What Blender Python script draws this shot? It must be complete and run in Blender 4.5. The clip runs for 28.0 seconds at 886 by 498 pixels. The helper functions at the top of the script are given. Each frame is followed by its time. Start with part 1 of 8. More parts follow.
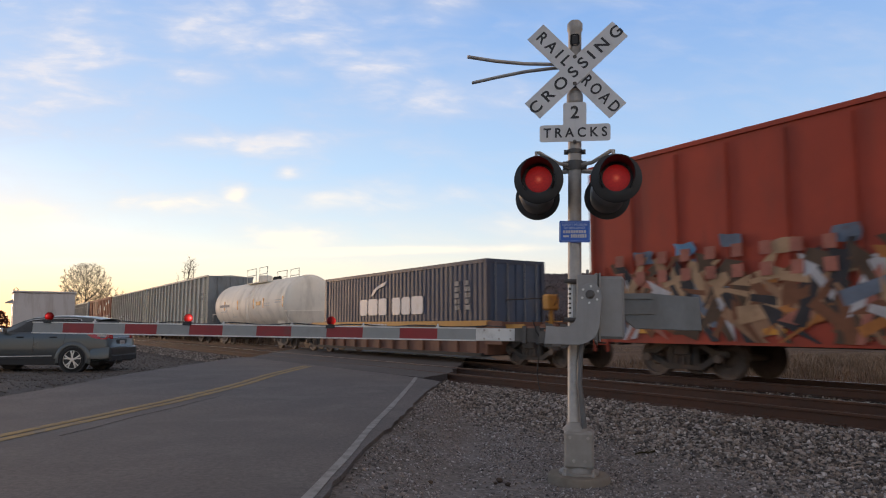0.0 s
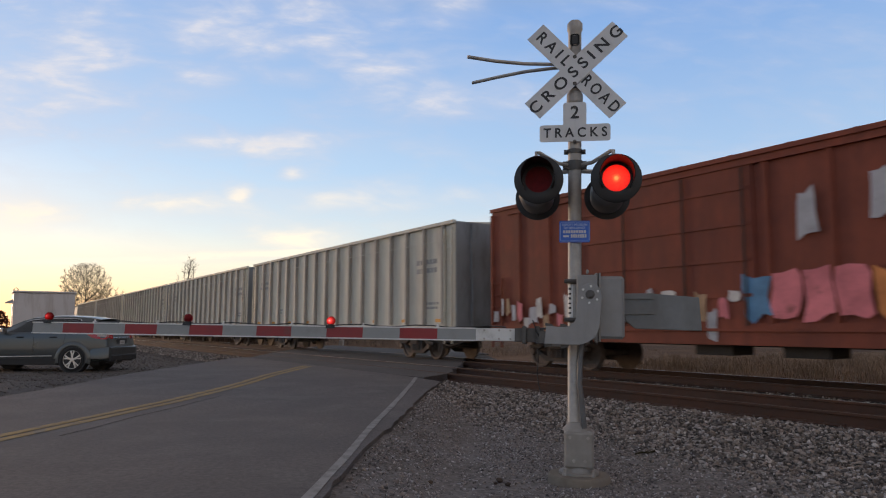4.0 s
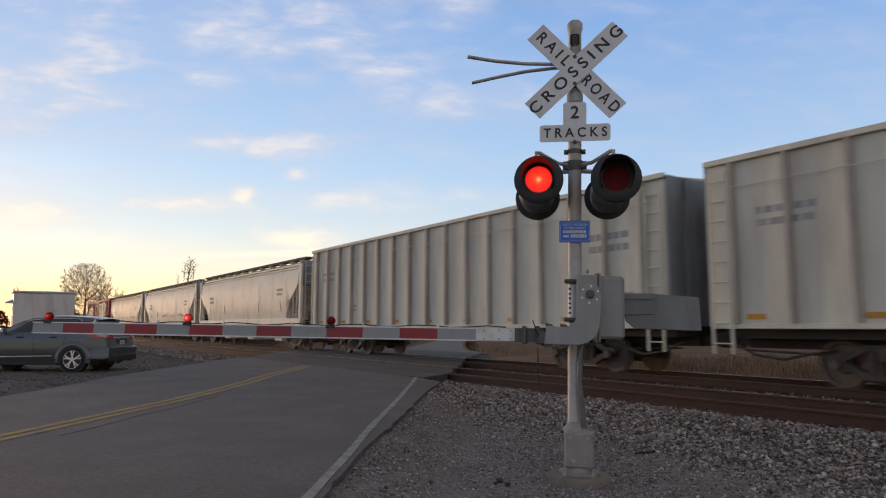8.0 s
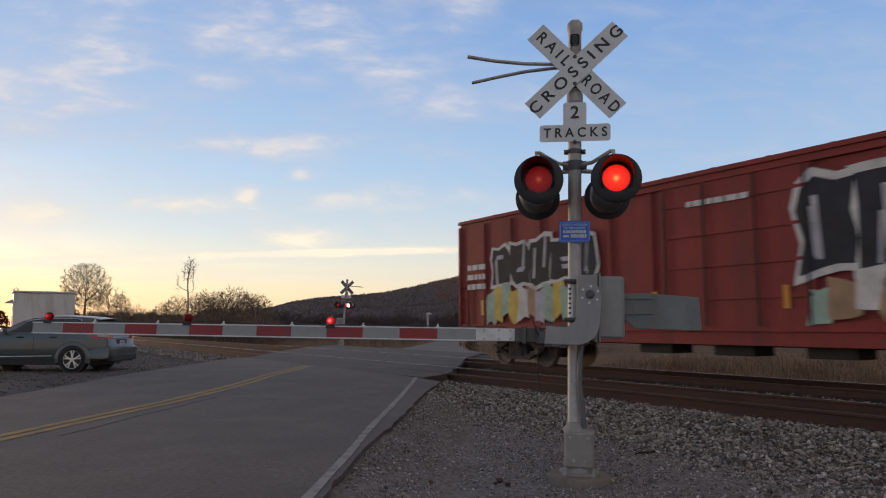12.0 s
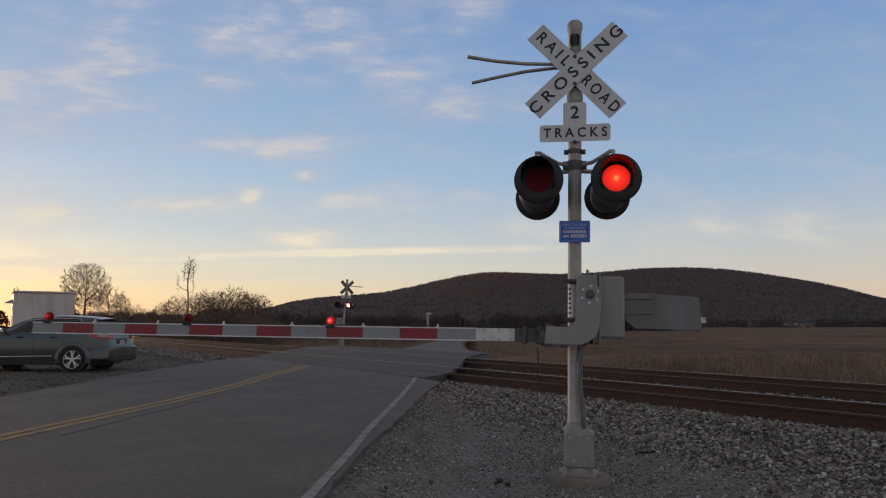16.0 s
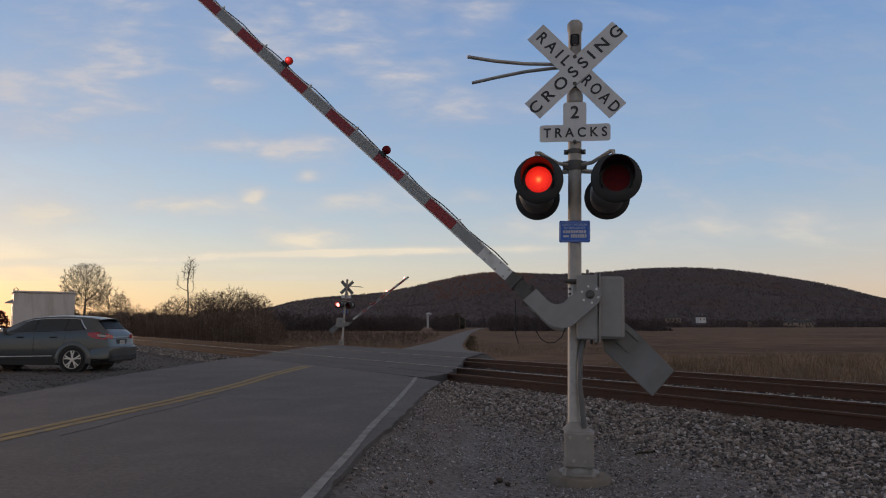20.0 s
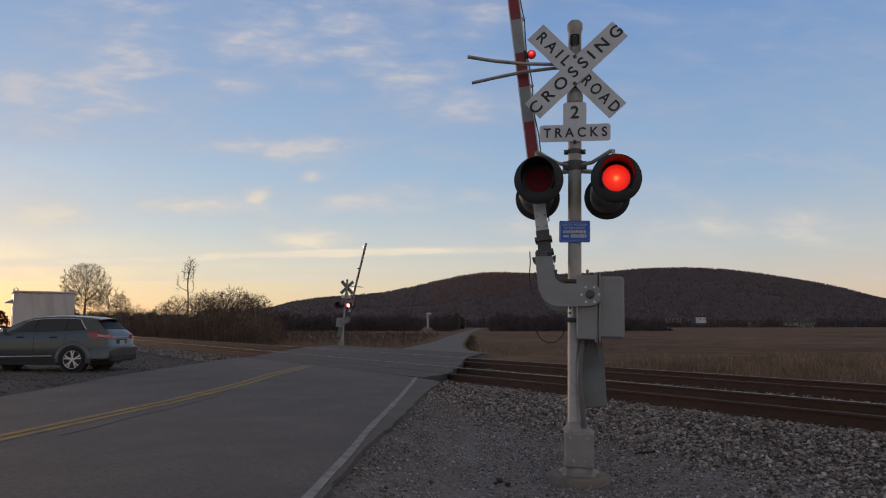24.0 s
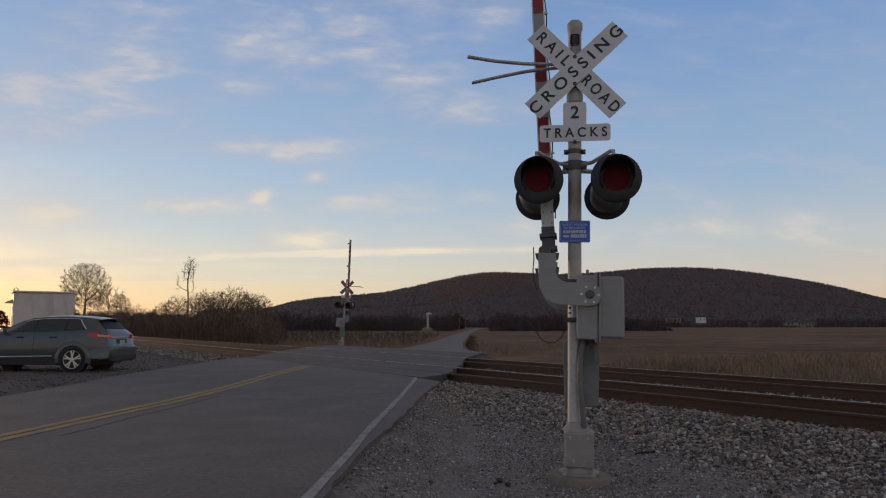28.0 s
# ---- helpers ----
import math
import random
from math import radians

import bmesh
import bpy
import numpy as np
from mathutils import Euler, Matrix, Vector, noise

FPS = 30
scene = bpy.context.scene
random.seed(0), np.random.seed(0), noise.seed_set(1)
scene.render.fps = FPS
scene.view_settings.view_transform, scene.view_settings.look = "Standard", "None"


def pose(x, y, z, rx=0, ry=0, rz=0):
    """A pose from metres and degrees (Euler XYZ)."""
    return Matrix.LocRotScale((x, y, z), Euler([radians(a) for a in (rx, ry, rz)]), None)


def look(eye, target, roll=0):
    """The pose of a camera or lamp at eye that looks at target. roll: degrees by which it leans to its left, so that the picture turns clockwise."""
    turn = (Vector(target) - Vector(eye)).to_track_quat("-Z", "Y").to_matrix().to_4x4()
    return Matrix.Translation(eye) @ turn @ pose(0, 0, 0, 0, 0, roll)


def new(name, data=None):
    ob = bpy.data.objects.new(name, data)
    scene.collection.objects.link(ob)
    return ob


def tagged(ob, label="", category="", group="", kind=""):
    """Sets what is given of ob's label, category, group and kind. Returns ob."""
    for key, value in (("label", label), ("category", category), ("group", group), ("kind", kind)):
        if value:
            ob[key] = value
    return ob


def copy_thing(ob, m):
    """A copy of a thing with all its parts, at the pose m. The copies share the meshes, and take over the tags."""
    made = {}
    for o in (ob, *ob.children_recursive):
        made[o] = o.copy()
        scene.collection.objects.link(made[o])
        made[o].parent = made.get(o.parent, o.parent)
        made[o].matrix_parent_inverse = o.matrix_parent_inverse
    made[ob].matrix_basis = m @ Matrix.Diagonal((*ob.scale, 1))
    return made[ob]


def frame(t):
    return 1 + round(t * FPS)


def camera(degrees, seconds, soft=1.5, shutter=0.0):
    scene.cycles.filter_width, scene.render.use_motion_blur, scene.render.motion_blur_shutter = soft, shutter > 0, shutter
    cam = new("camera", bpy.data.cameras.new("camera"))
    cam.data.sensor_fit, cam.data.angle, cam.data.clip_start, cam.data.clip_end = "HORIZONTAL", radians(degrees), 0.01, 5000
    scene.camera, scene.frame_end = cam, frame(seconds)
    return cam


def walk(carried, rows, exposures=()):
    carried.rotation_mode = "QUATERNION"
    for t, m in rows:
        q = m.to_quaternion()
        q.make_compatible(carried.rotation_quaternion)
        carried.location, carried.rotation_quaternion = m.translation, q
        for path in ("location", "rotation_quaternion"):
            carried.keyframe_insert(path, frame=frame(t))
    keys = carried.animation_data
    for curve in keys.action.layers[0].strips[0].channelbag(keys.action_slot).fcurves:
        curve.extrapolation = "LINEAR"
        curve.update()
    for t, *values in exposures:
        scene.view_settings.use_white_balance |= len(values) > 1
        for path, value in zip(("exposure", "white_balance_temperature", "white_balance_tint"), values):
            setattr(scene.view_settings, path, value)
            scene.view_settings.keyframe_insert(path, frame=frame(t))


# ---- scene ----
# ---------------------------------------------------------------- camera
cam = camera(65.45, 28.0, soft=1.1, shutter=0.15)
EYE = pose(0, 0, 1.16, 96.407, 0, 0)
walk(cam, [(0.0, EYE), (28.0, EYE)],
     exposures=[(0.0, 0.34), (0.5, 0.16), (1.0, 0.04), (1.6, 0.10), (2.5, 0.22), (9.0, 0.23), (10.5, 0.16), (11.5, 0.10), (12.0, 0.09), (13.5, -0.15), (18.0, -0.24), (28.0, -0.25)])

# ---------------------------------------------------------------- world and sun
SUN_AZ, SUN_EL = radians(-48), radians(2.5)      # azimuth from +y towards +x


def node(nt, kind, **values):
    n = nt.nodes.new(kind)
    for key, value in values.items():
        if key in n.inputs:
            n.inputs[key].default_value = value
    return n


def ramp(nt, stops, fac=None, interp="LINEAR"):
    r = nt.nodes.new("ShaderNodeValToRGB")
    r.color_ramp.interpolation = interp
    el = r.color_ramp.elements
    while len(el) < len(stops):
        el.new(0.5)
    for e, (p, c) in zip(el, stops):
        e.position, e.color = p, (*c, 1) if len(c) == 3 else c
    if fac is not None:
        nt.links.new(fac, r.inputs[0])
    return r


def maths(nt, op, a, b=None, c=None, clamp=False):
    n = nt.nodes.new("ShaderNodeMath")
    n.operation, n.use_clamp = op, clamp
    for i, v in enumerate((a, b, c)):
        if v is None:
            continue
        if isinstance(v, (int, float)):
            n.inputs[i].default_value = v
        else:
            nt.links.new(v, n.inputs[i])
    return n.outputs[0]


def mixcol(nt, fac, a, b, mode="MIX"):
    n = nt.nodes.new("ShaderNodeMix")
    n.data_type, n.blend_type = "RGBA", mode
    for i, v in ((0, fac), (6, a), (7, b)):
        if isinstance(v, (int, float)):
            n.inputs[i].default_value = v
        elif isinstance(v, tuple):
            n.inputs[i].default_value = (*v, 1)
        else:
            nt.links.new(v, n.inputs[i])
    return n.outputs[2]


world = bpy.data.worlds.new("dusk_sky")
scene.world = world
world.use_nodes = True
wt = world.node_tree
wt.nodes.clear()
sky = wt.nodes.new("ShaderNodeTexSky")
sky.sky_type, sky.sun_disc = "NISHITA", False
sky.sun_elevation, sky.sun_rotation = SUN_EL, SUN_AZ
sky.air_density, sky.dust_density = 1.0, 0.6
tc = wt.nodes.new("ShaderNodeTexCoord")
sep = wt.nodes.new("ShaderNodeSeparateXYZ")
wt.links.new(tc.outputs["Generated"], sep.inputs[0])
# deep to pale blue by height, warm glow low down towards the set sun
blue = ramp(wt, [(0.0, (0.74, 0.56, 0.43)), (0.05, (0.72, 0.62, 0.54)), (0.11, (0.56, 0.61, 0.66)), (0.20, (0.355, 0.51, 0.735)),
                 (0.42, (0.195, 0.35, 0.67)), (0.6, (0.27, 0.265, 0.29)), (1.0, (0.29, 0.25, 0.23))], sep.outputs[2])
glow = ramp(wt, [(0.0, (0.78, 0.61, 0.42)), (0.045, (0.80, 0.695, 0.515)), (0.085, (0.735, 0.72, 0.64)), (0.13, (0.55, 0.64, 0.725)), (0.22, (0.39, 0.55, 0.765)),
                 (0.42, (0.22, 0.38, 0.68)), (0.6, (0.28, 0.265, 0.29)), (1.0, (0.29, 0.25, 0.23))], sep.outputs[2])
toward = maths(wt, "ADD", maths(wt, "MULTIPLY", sep.outputs[0], math.sin(SUN_AZ)), maths(wt, "MULTIPLY", sep.outputs[1], math.cos(SUN_AZ)))
near_sun = wt.nodes.new("ShaderNodeMapRange")
near_sun.interpolation_type = "SMOOTHSTEP"
near_sun.inputs[1].default_value, near_sun.inputs[2].default_value = 0.35, 1.0
wt.links.new(toward, near_sun.inputs[0])
dusk = mixcol(wt, near_sun.outputs[0], blue.outputs[0], glow.outputs[0])
away = wt.nodes.new("ShaderNodeMapRange")       # the sky opposite the set sun is pinker
away.interpolation_type = "SMOOTHSTEP"
away.inputs[1].default_value, away.inputs[2].default_value, away.inputs[3].default_value, away.inputs[4].default_value = -0.9, 0.35, 0.0, 1.0
wt.links.new(toward, away.inputs[0])
dusk = mixcol(wt, 1.0, dusk, mixcol(wt, away.outputs[0], (1.58, 1.26, 1.02), (1.0, 1.0, 1.0)), "MULTIPLY")
bg_a = node(wt, "ShaderNodeBackground", Strength=0.92)
wt.links.new(dusk, bg_a.inputs[0])
bg_b = node(wt, "ShaderNodeBackground", Strength=0.05)
wt.links.new(sky.outputs[0], bg_b.inputs[0])
add = wt.nodes.new("ShaderNodeAddShader")
wt.links.new(bg_a.outputs[0], add.inputs[0])
wt.links.new(bg_b.outputs[0], add.inputs[1])
wo = wt.nodes.new("ShaderNodeOutputWorld")
wt.links.new(add.outputs[0], wo.inputs[0])

sun = new("sun", bpy.data.lights.new("sun", "SUN"))
sun.data.energy, sun.data.angle, sun.data.color = 0.85, radians(8), (1.0, 0.64, 0.40)
sun_way = Vector((math.sin(SUN_AZ) * math.cos(SUN_EL), math.cos(SUN_AZ) * math.cos(SUN_EL), math.sin(SUN_EL)))
sun.matrix_world = look(sun_way * 100, (0, 0, 0))

# ---------------------------------------------------------------- lines of the tracks
BETA = radians(33.74)                      # the tracks run this far to the left of straight ahead
ALONG = Vector((-math.sin(BETA), math.cos(BETA), 0))
ACROSS = Vector((math.cos(BETA), math.sin(BETA), 0))
TURN = math.degrees(BETA) - 90             # heading of things that run along the tracks
NEAR_TRACK, FAR_TRACK = 10.58, 14.35       # centre lines, from the eye


def on_track(s, d, z=0.0, turn=0.0):
    p = ALONG * s + ACROSS * d
    return pose(p.x, p.y, z, 0, 0, TURN + turn)

# ---------------------------------------------------------------- materials
def mat(name, col, rough=0.6, metal=0.0, vary=0.2, size=0.6, bump=0.25, grain=0.02, dirt=None, amount=0.4, dsize=0.8,
        streak=1.0, spec=0.5, piece=0.0, coat=0.0, detail=5.0, speckle=0.0, ssize=0.04):
    """Base colour with coarse variation, fine grain relief, and optional dirt or rust (streak > 1 draws it downwards)."""
    m = bpy.data.materials.new(name)
    m.use_nodes = True
    nt = m.node_tree
    bsdf = nt.nodes["Principled BSDF"]
    tc = nt.nodes.new("ShaderNodeTexCoord")
    co = tc.outputs["Object"]
    n1 = node(nt, "ShaderNodeTexNoise", Scale=1 / size, Detail=detail, Roughness=0.6)
    nt.links.new(co, n1.inputs["Vector"])
    lo = tuple(max(0, c * (1 - vary)) for c in col)
    hi = tuple(min(1, c * (1 + vary)) for c in col)
    out = ramp(nt, [(0.3, lo), (0.7, hi)], n1.outputs[0]).outputs[0]
    if dirt:
        mp = nt.nodes.new("ShaderNodeMapping")
        mp.inputs["Scale"].default_value = (1 / dsize, 1 / dsize, 1 / (dsize * streak))
        nt.links.new(co, mp.inputs[0])
        n2 = node(nt, "ShaderNodeTexNoise", Scale=1.0, Detail=7.0, Roughness=0.65)
        nt.links.new(mp.outputs[0], n2.inputs["Vector"])
        mask = ramp(nt, [(0.62 - amount * 0.3, (0, 0, 0)), (0.78 - amount * 0.2, (1, 1, 1))], n2.outputs[0])
        f = maths(nt, "MULTIPLY", mask.outputs[0], 0.85)
        out = mixcol(nt, f, out, dirt)
    if speckle:          # fine stone-by-stone lightness
        n4 = node(nt, "ShaderNodeTexNoise", Scale=1 / ssize, Detail=6.0, Roughness=0.85)
        nt.links.new(co, n4.inputs["Vector"])
        a, b = 1 - speckle, 1 + speckle
        out = mixcol(nt, 1.0, out, ramp(nt, [(0.36, (a, a, a)), (0.64, (b, b, b))], n4.outputs[0]).outputs[0], "MULTIPLY")
    if piece:
        oi = nt.nodes.new("ShaderNodeObjectInfo")
        ge = nt.nodes.new("ShaderNodeNewGeometry")
        r = maths(nt, "FRACT", maths(nt, "ADD", oi.outputs["Random"], ge.outputs["Random Per Island"]))
        lo, hi = 1 - piece, 1 + piece
        tint = ramp(nt, [(0.0, (lo, lo, lo)), (0.3, (0.56, 0.52, 0.50)), (0.55, (0.98, 0.86, 0.74)), (0.85, (1.22, 1.19, 1.16)), (1.0, (hi, hi, hi))], r)
        out = mixcol(nt, 1.0, out, tint.outputs[0], "MULTIPLY")
    nt.links.new(out, bsdf.inputs["Base Color"])
    bsdf.inputs["Metallic"].default_value = metal
    bsdf.inputs["Specular IOR Level"].default_value = spec
    bsdf.inputs["Coat Weight"].default_value = coat
    n3 = node(nt, "ShaderNodeTexNoise", Scale=1 / grain, Detail=4.0)
    nt.links.new(co, n3.inputs["Vector"])
    rr = maths(nt, "MULTIPLY_ADD", n1.outputs[0], 0.3, rough - 0.15, clamp=True)
    nt.links.new(rr, bsdf.inputs["Roughness"])
    if bump:
        b = node(nt, "ShaderNodeBump", Strength=bump, Distance=grain * 0.6)
        nt.links.new(n3.outputs[0], b.inputs["Height"])
        nt.links.new(b.outputs[0], bsdf.inputs["Normal"])
    return m


def glow_mat(name, col, strength, rim=None, cell=0.02, core=0.0, ball=0.0):
    """A glowing ribbed lens: brightest at its middle, with a fine honeycomb."""
    m = bpy.data.materials.new(name)
    m.use_nodes = True
    nt = m.node_tree
    nt.nodes.clear()
    vor = node(nt, "ShaderNodeTexVoronoi", Scale=1 / cell)
    tc = nt.nodes.new("ShaderNodeTexCoord")
    nt.links.new(tc.outputs["Object"], vor.inputs["Vector"])
    col_out = mixcol(nt, vor.outputs["Distance"], col, rim or col)
    if core:            # hot middle of the lens, fading towards its rim
        ln = nt.nodes.new("ShaderNodeVectorMath")
        ln.operation = "LENGTH"
        nt.links.new(tc.outputs["Object"], ln.inputs[0])
        shape = ramp(nt, [(0.0, (2.2, 16.0, 9.0)), (0.05, (1.6, 5.0, 3.0)), (0.16, (1.15, 1.7, 1.4)), (0.5, (1.0, 1.0, 1.0)), (1.0, (0.66, 0.45, 0.5))], maths(nt, "DIVIDE", maths(nt, "SUBTRACT", ln.outputs["Value"], core), 0.08, clamp=True))
        col_out = mixcol(nt, 1.0, col_out, shape.outputs[0], "MULTIPLY")
    if ball:            # small bright filament in a dark red globe
        flat = nt.nodes.new("ShaderNodeVectorMath")
        flat.operation = "MULTIPLY"
        flat.inputs[1].default_value = (1, 0, 1)
        nt.links.new(tc.outputs["Object"], flat.inputs[0])
        ln = nt.nodes.new("ShaderNodeVectorMath")
        ln.operation = "LENGTH"
        nt.links.new(flat.outputs[0], ln.inputs[0])
        shape = ramp(nt, [(0.0, (2.2, 9.0, 9.0)), (0.22, (1.5, 3.0, 3.0)), (0.42, (0.85, 0.9, 0.9)), (0.75, (0.32, 0.3, 0.3)), (1.0, (0.12, 0.1, 0.1))], maths(nt, "DIVIDE", ln.outputs["Value"], ball, clamp=True))
        col_out = mixcol(nt, 1.0, col_out, shape.outputs[0], "MULTIPLY")
    em = node(nt, "ShaderNodeEmission", Strength=strength)
    nt.links.new(col_out, em.inputs[0])
    gl = node(nt, "ShaderNodeBsdfGlossy", Roughness=0.25)
    gl.inputs[0].default_value = (0.015, 0.015, 0.015, 1)
    ad = nt.nodes.new("ShaderNodeAddShader")
    nt.links.new(em.outputs[0], ad.inputs[0])
    nt.links.new(gl.outputs[0], ad.inputs[1])
    out = nt.nodes.new("ShaderNodeOutputMaterial")
    nt.links.new(ad.outputs[0], out.inputs[0])
    m.cycles.emission_sampling = "NONE"
    return m


